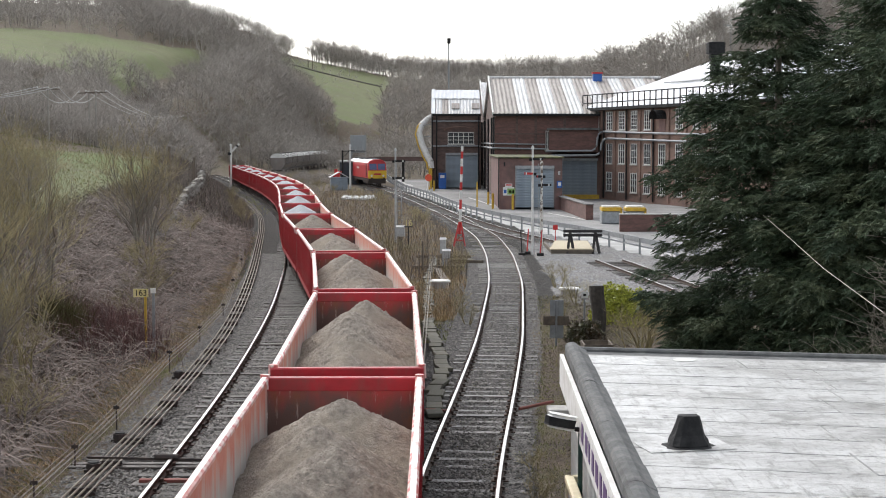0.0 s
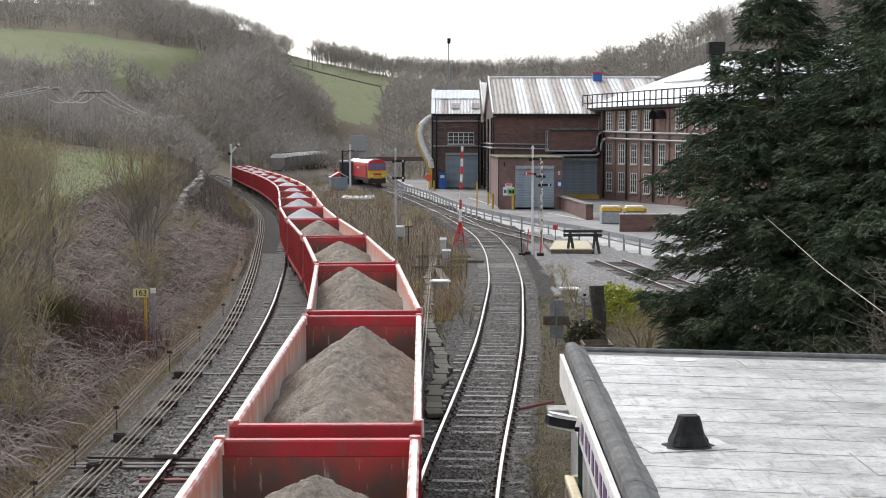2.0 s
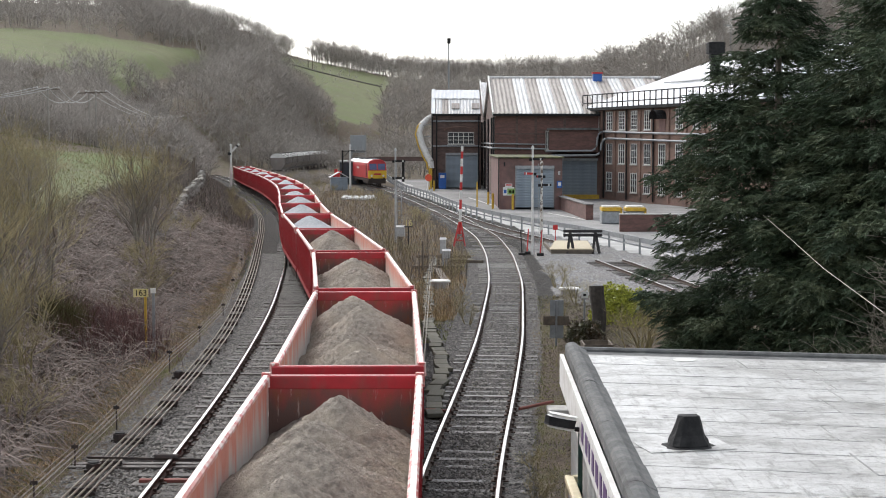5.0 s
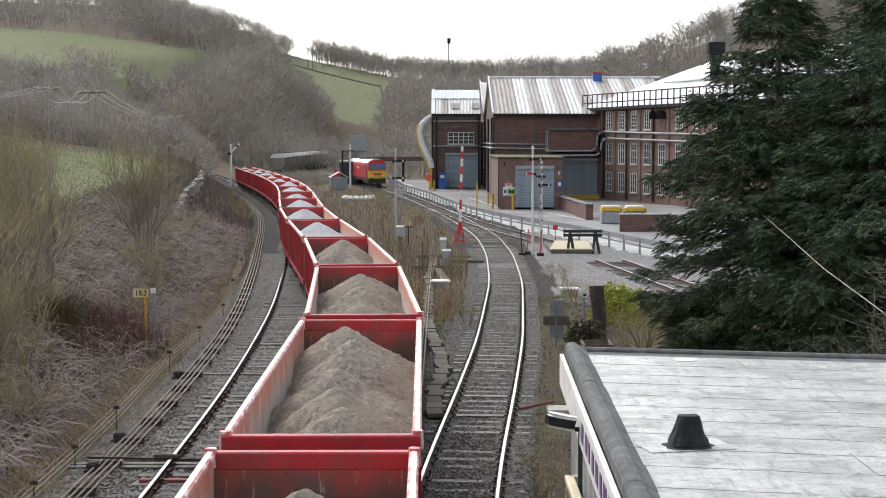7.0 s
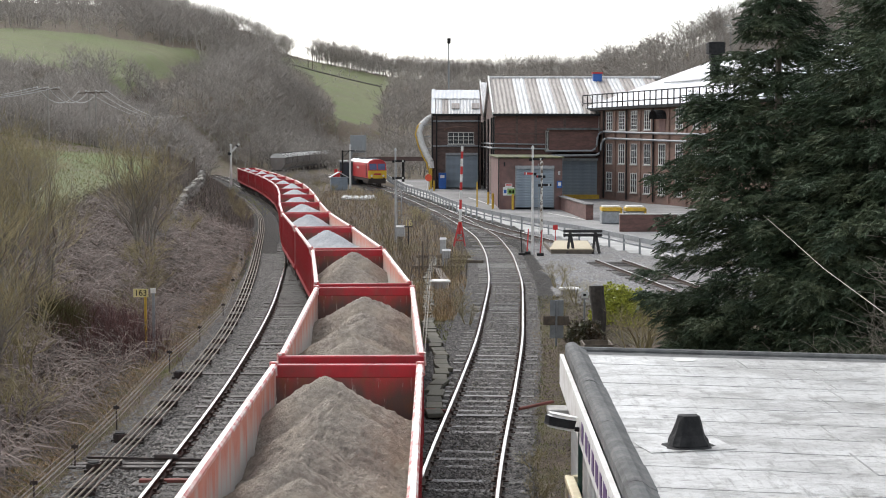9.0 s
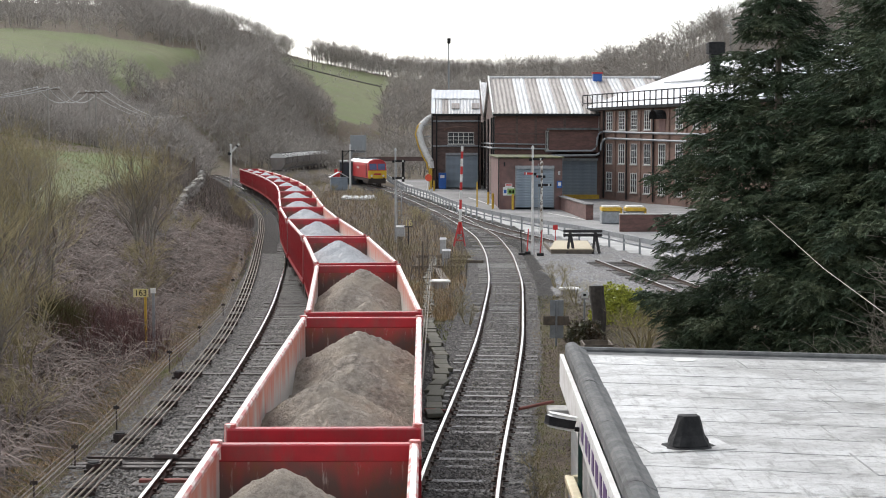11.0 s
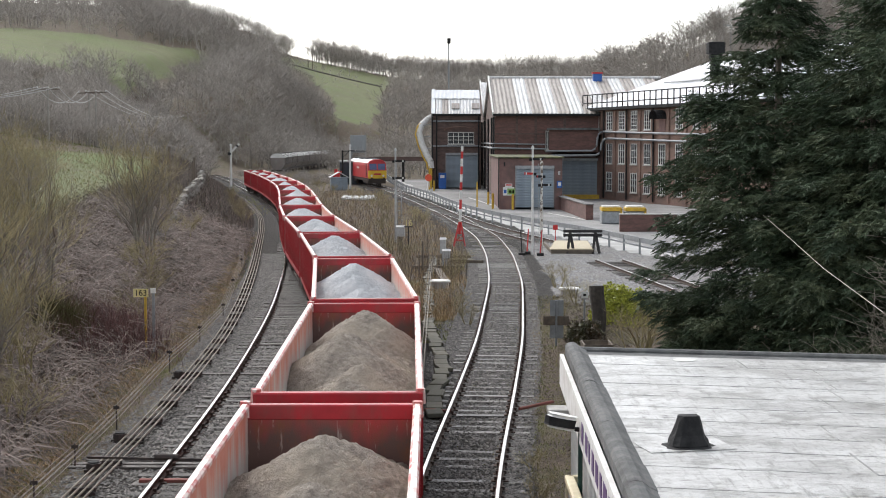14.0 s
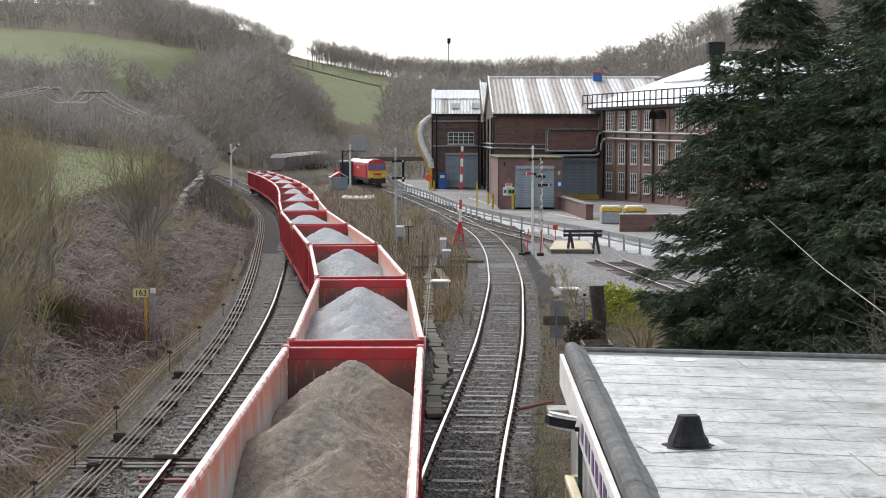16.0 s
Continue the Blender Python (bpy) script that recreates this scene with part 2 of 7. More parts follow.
BRICK_L = material("weathered_orange_brick", (0.25, 0.155, 0.12), 0.9, second=(0.19, 0.125, 0.10), scale=3.0, stretch=(1, 1, 3), third=(0.15, 0.105, 0.09), third_scale=0.5, bump=0.2)
PINK = material("faded_pink_render", (0.205, 0.118, 0.105), 0.85, second=(0.14, 0.085, 0.078), scale=0.9, third=(0.11, 0.075, 0.068), third_scale=0.5, bump=0.1)
SHUTTER = material("blue_grey_shutter", (0.25, 0.30, 0.34), 0.5, 0.1, second=(0.19, 0.23, 0.27), scale=1.5, stretch=(1, 1, 4))
SHEET = material("weathered_corrugated_sheet", (0.56, 0.57, 0.575), 0.5, second=(0.37, 0.36, 0.35), scale=1.6, stretch=(3.5, 0.25, 0.25), rand=0.05, bump=0.1)
SHEET_OLD = material("stained_corrugated_sheet", (0.34, 0.305, 0.28), 0.65, second=(0.21, 0.185, 0.165), scale=1.6, stretch=(3.5, 0.25, 0.25), rand=0.06)
ROOF_W = material("pale_coated_roof", (0.66, 0.68, 0.70), 0.45, second=(0.55, 0.57, 0.60), scale=0.5, bump=0.05)
GLASS = material("window_glass", (0.03, 0.035, 0.04), 0.08, second=(0.05, 0.055, 0.06), scale=0.6, spec=0.8)
MASON = material("dry_stone", (0.18, 0.168, 0.145), 0.9, second=(0.11, 0.10, 0.085), scale=5, rand=0.35, bump=0.5)
BARK = material("grey_brown_bark", (0.27, 0.24, 0.20), 0.9, second=(0.17, 0.15, 0.12), scale=8, rand=0.2)
TWIG_OLIVE = material("olive_willow_twig", (0.33, 0.28, 0.145), 0.85, second=(0.22, 0.185, 0.105), scale=3, rand=0.25)
TWIG_GREY = material("bleached_bramble_stem", (0.19, 0.158, 0.135), 0.9, second=(0.085, 0.068, 0.058), scale=1.5, rand=0.5, island=True)
TWIG_RED = material("dark_red_shoot", (0.135, 0.062, 0.055), 0.8, second=(0.10, 0.05, 0.045), scale=2, rand=0.4, island=True)
TWIG_GREEN = material("green_broom_shoot", (0.09, 0.085, 0.02), 0.8, second=(0.06, 0.055, 0.015), scale=2, rand=0.4, island=True)
STRAW = material("dead_grass_straw", (0.40, 0.29, 0.16), 0.95, second=(0.25, 0.175, 0.10), scale=0.7, rand=0.4, island=True)
GRASS = material("winter_grass_blade", (0.15, 0.175, 0.04), 0.9, second=(0.17, 0.14, 0.05), scale=0.5, rand=0.4, island=True)
# far twigs are paler than near bark: distance haze is put into this colour
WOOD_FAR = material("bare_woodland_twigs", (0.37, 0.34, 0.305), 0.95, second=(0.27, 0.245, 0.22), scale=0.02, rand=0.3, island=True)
NEEDLE = material("dark_conifer_spray", (0.056, 0.085, 0.046), 0.75, second=(0.035, 0.055, 0.032), scale=1.2, rand=0.35, island=True, third=(0.10, 0.118, 0.062), third_scale=0.7, spec=0.3)
HEDGE = material("lime_green_leaf", (0.42, 0.44, 0.05), 0.6, second=(0.26, 0.29, 0.04), scale=2, rand=0.5, island=True)
IVY = material("dark_ivy_leaf", (0.05, 0.055, 0.02), 0.6, second=(0.09, 0.05, 0.03), scale=2, rand=0.5, island=True)

# ---- the lines of the tracks: centre lines as (x, y) knots, smoothed ----
def centre_line(knots, soft=8.0, step=0.5):
    k = np.array(knots, dtype=float)
    y = np.arange(k[0, 1], k[-1, 1], step)
    x = np.interp(y, k[:, 1], k[:, 0])
    n = int(soft * 3)
    w = np.exp(-0.5 * (np.arange(-n, n + 1) / soft) ** 2)
    w /= w.sum()
    x = np.convolve(np.pad(x, n, mode="reflect", reflect_type="odd"), w, "valid")
    s = np.concatenate([[0], np.cumsum(np.hypot(np.diff(x), step))])
    return x, y, s


MAIN = centre_line([(-1.30, -60), (-1.30, -20), (-1.36, 0), (-1.50, 10), (-1.585, 18), (-1.57, 24), (-1.68, 30), (-1.88, 37.5), (-2.43, 44), (-3.22, 52.5), (-5.2, 66.5), (-7.1, 79),
                    (-8.85, 94), (-10.65, 111), (-12.8, 129), (-15.0, 144), (-17.8, 161), (-20.6, 177), (-23.6, 192.5), (-29, 222),
                    (-34.9, 253), (-42, 285), (-51, 320), (-62, 355), (-76, 395)])
LEFT = centre_line([(-4.6, -60), (-4.6, 10), (-4.73, 27), (-4.93, 39), (-5.38, 49.6), (-5.95, 60), (-6.72, 69.6), (-7.42, 79), (-8.98, 94), (-10.72, 111), (-12.85, 129)])
RIGHT = centre_line([(-1.3, -4), (-0.9, 12), (0.05, 24), (0.33, 29.5), (1.05, 38.4), (1.87, 49.6), (2.9, 69.6), (3.25, 87), (3.05, 102.5), (2.4, 112.5), (0.9, 131.5),
                     (-2.0, 160), (-5.2, 188), (-9.0, 216), (-13.6, 245), (-19, 275), (-26, 310), (-34, 350)], 6.0)
SIDING = centre_line([(-1.3, 152), (1.0, 134), (3.1, 118), (4.6, 109), (6.6, 98.5)][::-1], 4.0)
SPUR = centre_line([(10.9, 66), (9.9, 76), (9.0, 84.5)], 3.0)
ALONG = centre_line([(-31.0, 284), (-31.7, 300), (-32.2, 318), (-32.0, 340), (-31.4, 368), (-29.5, 400), (-25, 445)], 8.0)


def xat(line, y):
    return np.interp(y, line[1], line[0])


def smooth01(t):
    t = np.clip(t, 0, 1)
    return t * t * (3 - 2 * t)


# ---- the ground: one sheet with the cutting, the field, the yard and the hills round the valley ----
CREST_AZ = np.array([-0.9, -0.45, -0.29, -0.216, -0.18, -0.142, -0.112, -0.083, -0.035, 0.006, 0.10, 0.118, 0.154, 0.19, 0.23, 0.29, 0.45, 0.9])
CREST_UP = np.array([0.10, 0.092, 0.0835, 0.0805, 0.076, 0.0685, 0.060, 0.0525, 0.0425, 0.0405, 0.038, 0.043, 0.057, 0.073, 0.092, 0.11, 0.12, 0.12])
CREST_D = np.array([600, 640, 660, 680, 690, 700, 720, 780, 860, 860, 700, 520, 440, 420, 400, 380, 360, 360.0])
FOOT_D = np.array([170, 180, 190, 200, 215, 235, 270, 330, 380, 400, 330, 262, 250, 250, 250, 240, 200, 180.0])


def ground_z(x, y):
    x, y = np.asarray(x, float), np.asarray(y, float)
    yy = np.maximum(y, 12.0)
    az = x / yy
    edge = np.where(y < 88, np.minimum(xat(LEFT, y), xat(MAIN, y)), xat(MAIN, y)) - 2.6
    u = edge - x                                             # metres to the left of the track bed
    top = 1.5 + np.clip((y - 45) * 0.022, 0, 4.2) + 0.35 * wob(x * 0.12, y * 0.1, 2)
    z = np.where(u > 0, top * smooth01(u / 8.5) + 0.17 * np.clip(u - 9, 0, 26), 0.0)
    z = z + np.where(u > 0.4, 0.12 * wob(x * 0.9, y * 0.8, 1) * smooth01((u - 0.4) / 2), 0.0)
    z = z - 0.197 + 0.02 * wob(x * 0.6, y * 0.5, 3) + 0.012 * wob(x * 5, y * 4.3, 6)
    r = x - 16 - 0.02 * y                                   # the bank behind the trees
    z = z + np.where((r > 0) & (y < 118), 0.25 * np.clip(r, 0, 12), 0) * smooth01((118 - y) / 18)
    cd, fd, up = np.interp(az, CREST_AZ, CREST_D), np.interp(az, CREST_AZ, FOOT_D), np.interp(az, CREST_AZ, CREST_UP)
    z0 = np.where(az < -0.1, 5.0 * smooth01((-0.1 - az) / 0.08), 0.0)
    crest = 6.45 + up * cd
    s = (y - fd) / (cd - fd)
    hill = (crest - z0) * np.clip(s, 0, 1) ** 1.08 * (1 - 0.12 * np.clip(s - 1, 0, 4)) + np.where(s > 0, 0.6 * wob(x * 0.018, y * 0.016, 5) * smooth01(s * 4), 0)
    for ln, last in ((MAIN, 300), (ALONG, 450), (RIGHT, 330)):    # the lines keep to the valley floor
        near = np.abs(x - xat(ln, y))
        hill = np.where((y > 200) & (y < last + 40), hill * np.maximum(smooth01((near - 5) / 26), smooth01((y - last) / 40)), hill)
    return z + np.where(s > 0, hill, 0)


gx = 11.0 * np.sinh(np.linspace(-5.6, 5.6, 340))
gy = np.concatenate([np.linspace(-120, 8, 34), np.linspace(9, 80, 150), 80 * (2600 / 80) ** np.linspace(0.006, 1, 150)])
GX, GY = np.meshgrid(gx, gy)
GZ = ground_z(GX, GY)
nx, ny = len(gx), len(gy)
ids = np.arange(nx * ny).reshape(ny, nx)
quads = np.stack([ids[:-1, :-1], ids[:-1, 1:], ids[1:, 1:], ids[1:, :-1]], -1).reshape(-1, 4)


def near_track(x, y):
    """Metres to the middle of the nearest track."""
    d = np.full(np.shape(x), 1e3)
    for ln in (MAIN, LEFT, RIGHT, SIDING, SPUR, ALONG):
        inside = (y > ln[1][0] - 2) & (y < min(ln[1][-1] + 2, 450 if ln is ALONG else 285))
        d = np.minimum(d, np.where(inside, np.abs(x - xat(ln, y)), 1e3))
    return d


BARRIER = [(-9.6, 262), (-8.6, 246), (-4.7, 197), (-1.5, 172), (0.9, 146.4), (2.75, 131.2), (4.4, 122), (6.5, 112), (8.45, 105.3), (10.1, 98.3), (11.6, 89.8), (13.5, 80)]
bar_y = np.array([p[1] for p in BARRIER][::-1], float)
bar_x = np.array([p[0] for p in BARRIER][::-1], float)


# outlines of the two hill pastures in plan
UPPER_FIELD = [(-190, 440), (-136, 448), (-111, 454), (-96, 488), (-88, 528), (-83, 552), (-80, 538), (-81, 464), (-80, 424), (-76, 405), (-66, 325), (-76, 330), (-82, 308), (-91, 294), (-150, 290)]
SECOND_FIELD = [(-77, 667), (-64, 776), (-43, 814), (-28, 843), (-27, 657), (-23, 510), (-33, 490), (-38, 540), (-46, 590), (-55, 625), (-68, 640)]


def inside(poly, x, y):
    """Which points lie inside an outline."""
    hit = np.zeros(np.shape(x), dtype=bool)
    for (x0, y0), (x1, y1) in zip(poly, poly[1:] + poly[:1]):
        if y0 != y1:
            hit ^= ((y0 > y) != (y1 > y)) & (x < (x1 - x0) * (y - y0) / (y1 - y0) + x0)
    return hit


def zones(x, y):
    """Weights of ballast, pasture, yard, gravel and pale yard apron on the ground."""
    az, n = x / np.maximum(y, 12), wob(x * 0.35, y * 0.3, 7)
    bal = smooth01((2.5 + 0.35 * n - near_track(x, y)) / 0.5)
    bal = np.maximum(bal, np.where((x < xat(MAIN, y)) & (x > xat(MAIN, y) - 3.6 - 0.3 * n) & (y > 75) & (y < 230), 1.0, 0.0))
    bal = np.where((x > xat(RIGHT, y) + 1.25 + 0.3 * n) & (y > 5) & (y < 62), 0.0, bal)
    m, rr = xat(MAIN, y), xat(RIGHT, y)
    bal = np.maximum(bal, np.where((x > m) & (x < rr) & (y < 55), 0.8, 0))
    grav = np.where((x > rr + 1.1) & (x < 18) & (y > 58 + 0.6 * (12 - x)) & (y < 112) & (y < np.interp(x, bar_x[::-1], bar_y[::-1]) + 1), 1.0, 0.0)
    wedge = np.where((x > rr - 2) & (y >= 105) & (y < 215) & (x < np.interp(y, bar_y, bar_x) + 0.5), 1.0, 0.0)
    bal = np.where((grav > 0) & (x > rr + 2.2), 0.0, bal)
    grav = np.maximum(grav, wedge)
    yard = np.where((x > np.interp(y, bar_y, bar_x)) & (y > 84) & (y < 262) & (x < 60), 1.0, 0.0)
    cd, fd = np.interp(az, CREST_AZ, CREST_D), np.interp(az, CREST_AZ, FOOT_D)
    s = (y - fd) / (cd - fd)
    nn = 5.0 * wob(x * 0.05, y * 0.03, 4)
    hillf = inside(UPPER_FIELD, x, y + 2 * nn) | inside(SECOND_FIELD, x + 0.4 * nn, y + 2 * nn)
    edge = np.where(y < 88, np.minimum(xat(LEFT, y), xat(MAIN, y)), xat(MAIN, y)) - 2.6
    near_f = (edge - x > 9.5) & (y > 40) & (s < -0.08) & (x < -8)
    apron = np.where((yard > 0) & (x < np.interp(y, bar_y, bar_x) + 2.4 + 0.2 * n), 1.0, 0.0)
    return bal, np.where(hillf | near_f, 1.0, 0.0), yard, grav, apron


me = raw_mesh("ground", np.stack([GX, GY, GZ], -1).reshape(-1, 3), quads, bpy.data.materials.new("ground_mix"), True)
for key, val in zip(("ballast", "pasture", "yard", "gravel", "apron"), zones(GX, GY)):
    at = me.attributes.new(key, "FLOAT", "POINT")
    at.data.foreach_set("value", val.astype(np.float32).ravel())


def ground_material(ma):
    ma.use_nodes = True
    nt = ma.node_tree
    b = nt.nodes["Principled BSDF"]
    tc = nt.nodes.new("ShaderNodeTexCoord")

    def noise_of(scale, lo=0.35, hi=0.65, detail=8.0):
        no = nt.nodes.new("ShaderNodeTexNoise")
        no.inputs["Scale"].default_value, no.inputs["Detail"].default_value, no.inputs["Roughness"].default_value = scale, detail, 0.7
        nt.links.new(tc.outputs["Object"], no.inputs["Vector"])
        mr = nt.nodes.new("ShaderNodeMapRange")
        mr.inputs["From Min"].default_value, mr.inputs["From Max"].default_value = lo, hi
        nt.links.new(no.outputs[0], mr.inputs["Value"])
        return mr.outputs[0]

    def mixed(fac, c1, c2):
        mx = nt.nodes.new("ShaderNodeMix")
        mx.data_type = "RGBA"
        nt.links.new(fac, mx.inputs["Factor"])
        for k, c in ((6, c1), (7, c2)):
            if isinstance(c, tuple):
                mx.inputs[k].default_value = (*c, 1)
            else:
                nt.links.new(c, mx.inputs[k])
        return mx.outputs[2]

    def weight(key):
        a = nt.nodes.new("ShaderNodeAttribute")
        a.attribute_name = key
        no = noise_of(1.1, 0.3, 0.7)
        ad = nt.nodes.new("ShaderNodeMath")
        ad.operation = "MULTIPLY_ADD"
        nt.links.new(no, ad.inputs[0])
        ad.inputs[1].default_value = 0.6
        nt.links.new(a.outputs["Fac"], ad.inputs[2])
        mr = nt.nodes.new("ShaderNodeMapRange")
        mr.inputs["From Min"].default_value, mr.inputs["From Max"].default_value = 0.65, 0.95
        nt.links.new(ad.outputs[0], mr.inputs["Value"])
        return mr.outputs[0]

    verge = mixed(noise_of(0.8), (0.115, 0.085, 0.060), (0.055, 0.044, 0.036))
    verge = mixed(noise_of(0.22, 0.5, 0.66), verge, (0.085, 0.085, 0.03))
    verge = mixed(noise_of(9.0, 0.45, 0.75), verge, (0.18, 0.145, 0.10))
    past = mixed(noise_of(0.03), (0.125, 0.158, 0.058), (0.165, 0.17, 0.085))
    past = mixed(noise_of(0.10, 0.45, 0.7), past, (0.135, 0.128, 0.075))
    past = mixed(noise_of(0.5, 0.5, 0.75), past, (0.10, 0.115, 0.05))
    def pebbles(scale, dark, light, grime):
        """Broken stones: each cell has its own grey, with dark gaps between."""
        vo = nt.nodes.new("ShaderNodeTexVoronoi")
        vo.inputs["Scale"].default_value = scale
        nt.links.new(tc.outputs["Object"], vo.inputs["Vector"])
        sp = nt.nodes.new("ShaderNodeSeparateColor")
        nt.links.new(vo.outputs["Color"], sp.inputs[0])
        c = mixed(sp.outputs[0], dark, light)
        mr = nt.nodes.new("ShaderNodeMapRange")
        mr.inputs["From Min"].default_value, mr.inputs["From Max"].default_value = 0.35, 0.75
        nt.links.new(vo.outputs["Distance"], mr.inputs["Value"])
        c = mixed(mr.outputs[0], c, tuple(k * 0.35 for k in dark))
        return mixed(noise_of(0.6, 0.46, 0.7), c, grime), vo.outputs["Distance"]

    stone, gaps = pebbles(15.0, (0.022, 0.020, 0.019), (0.098, 0.091, 0.084), (0.045, 0.039, 0.032))
    conc = mixed(noise_of(0.12), (0.35, 0.347, 0.34), (0.21, 0.208, 0.205))
    conc = mixed(noise_of(4.0, 0.5, 0.8), conc, (0.22, 0.21, 0.2))
    grav, gaps2 = pebbles(11.0, (0.19, 0.188, 0.19), (0.46, 0.455, 0.45), (0.23, 0.215, 0.195))
    col = mixed(weight("pasture"), verge, past)
    col = mixed(weight("gravel"), col, grav)
    col = mixed(weight("yard"), col, conc)
    col = mixed(weight("apron"), col, mixed(noise_of(0.4), (0.58, 0.575, 0.56), (0.42, 0.415, 0.40)))
    col = mixed(weight("ballast"), col, stone)
    nt.links.new(col, b.inputs["Base Color"])
    b.inputs["Roughness"].default_value = 0.9
    b.inputs["Specular IOR Level"].default_value = 0.2
    bp = nt.nodes.new("ShaderNodeBump")
    bp.inputs["Strength"].default_value, bp.inputs["Distance"].default_value = 0.9, 0.06
    nt.links.new(noise_of(10.0, 0.2, 0.8, 5.0), bp.inputs["Height"])
    nt.links.new(bp.outputs[0], b.inputs["Normal"])


ground_material(me.materials[0])
ground = tagged(new("ground", me), "valley floor of brown verge, ballast and pasture rising to hills", "ground", kind="structure")


# ---- tracks ----
def rail_prism(line, off, y0, y1, geo_top, geo_side):
    """One rail along a line: polished head, rusty web and foot."""
    ys = np.arange(y0, y1 + 0.01, 1.5 if y1 - y0 > 60 else 1.0)
    xs = xat(line, ys)
    dx = np.gradient(xs, ys)
    for prof, geo in (([(-0.035, -0.022), (0.035, -0.022), (0.035, -0.004), (0.028, 0.0), (-0.028, 0.0), (-0.035, -0.004)], geo_top),
                      ([(-0.07, -0.15), (0.07, -0.15), (0.07, -0.135), (0.012, -0.115), (0.012, -0.05), (0.033, -0.04), (0.033, -0.0225), (-0.033, -0.0225),
                        (-0.033, -0.04), (-0.012, -0.05), (-0.012, -0.115), (-0.07, -0.135)], geo_side)):
        n, vs, fs = len(prof), [], []
        for x, y, d in zip(xs, ys, dx):
            k = math.hypot(1, d)
            for px, pz in prof:
                vs.append((x + (off + px) / k, y - (off + px) * d / k, pz))
        for j in range(len(ys) - 1):
            for i in range(n):
                fs.append((j * n + i, j * n + (i + 1) % n, (j + 1) * n + (i + 1) % n, (j + 1) * n + i))
        geo.add(vs, fs + [tuple(range(n)), tuple(range(len(vs) - 1, len(vs) - n - 1, -1))])


SLEEPER_WET = material("rain_wet_sleeper", (0.10, 0.09, 0.08), 0.35, second=(0.04, 0.035, 0.03), scale=5, stretch=(1, 5, 1), rand=0.45, bump=0.3, rough2=0.6)


def sleeper_mesh(mat=None):
    g = Geo()
    g.box(-1.26, -0.125, -0.30, 1.26, 0.125, -0.155)
    me = g.mesh("sleeper", False, 0.015)
    me.materials.append(mat or SLEEPER)
    return me


SLEEPER_ME = sleeper_mesh()
SLEEPER_WET_ME = sleeper_mesh(SLEEPER_WET)
CHAIR = Geo()
for s in (-0.7525, 0.7525):
    CHAIR.box(s - 0.17, -0.09, -0.154, s + 0.17, 0.09, -0.125).box(s - 0.11, -0.05, -0.125, s - 0.045, 0.05, -0.06).box(s + 0.045, -0.05, -0.125, s + 0.11, 0.05, -0.06)
CHAIR_ME = CHAIR.mesh("rail_chair")
CHAIR_ME.materials.append(RAIL_SIDE)


def track(name, line, y0, y1, label, spacing=0.72, chairs_to=70, sink=0.0, seed=1, loose=0.03, me=None):
    rnd = random.Random(seed)
    th = thing(name, pose(0, 0, 0), label, "railway track", kind="structure")
    for off in (-0.7525, 0.7525):
        top, side = Geo(), Geo()
        rail_prism(line, off, y0, y1, top, side)
        r = part("rail", side, RAIL_SIDE, th, "rusty steel rail")
        part("rail_head", top, RAIL_TOP, r, "polished running surface")
    count, y, far = 0, y0 + 0.3, Geo()
    while y < y1 - 0.2:
        x = float(xat(line, y))
        d = float(xat(line, y + 0.5) - xat(line, y - 0.5))
        m = pose(x, y, rnd.uniform(-loose, 0.004) - sink, 0, 0, -math.degrees(math.atan(d)) + rnd.uniform(-1.6, 1.6))
        if y > 14 and count < 290 and y < 150:
            sl = part("sleeper", me or SLEEPER_ME, None, th, m=m)
            if y < chairs_to:
                part("rail_chair", CHAIR_ME, None, sl)
            count += 1
        else:
            far.box(-1.26, -0.125, -0.30, 1.26, 0.125, -0.155, m)
        y += spacing + rnd.uniform(-0.04, 0.04)
    if far.v:
        tagged(part("sleepers_beyond", far, SLEEPER, th), kind="stuff")
    return th


track("track_main", MAIN, -58, 300, "main line of polished rails on timber sleepers in ballast", seed=3)
track("track_left", LEFT, -58, 98, "converging line of polished rails on dark timber sleepers", seed=4, loose=0.042)
track("track_right", RIGHT, 4, 300, "curving line of bright rails on wet timber sleepers", sink=0.012, seed=5, loose=0.045, me=SLEEPER_WET_ME)
track("track_siding", SIDING, 99, 150, "rusty siding rails curving into the yard line", seed=6, chairs_to=0)
track("track_spur", SPUR, 66.5, 84, "short disused spur behind the buffer stop", seed=7, chairs_to=0)
track("track_far", ALONG, 285, 443, "far siding under the hopper wagons", seed=8, chairs_to=0)


# ---- the train of box wagons ----
BODY, TOP = 12.60, 2.72


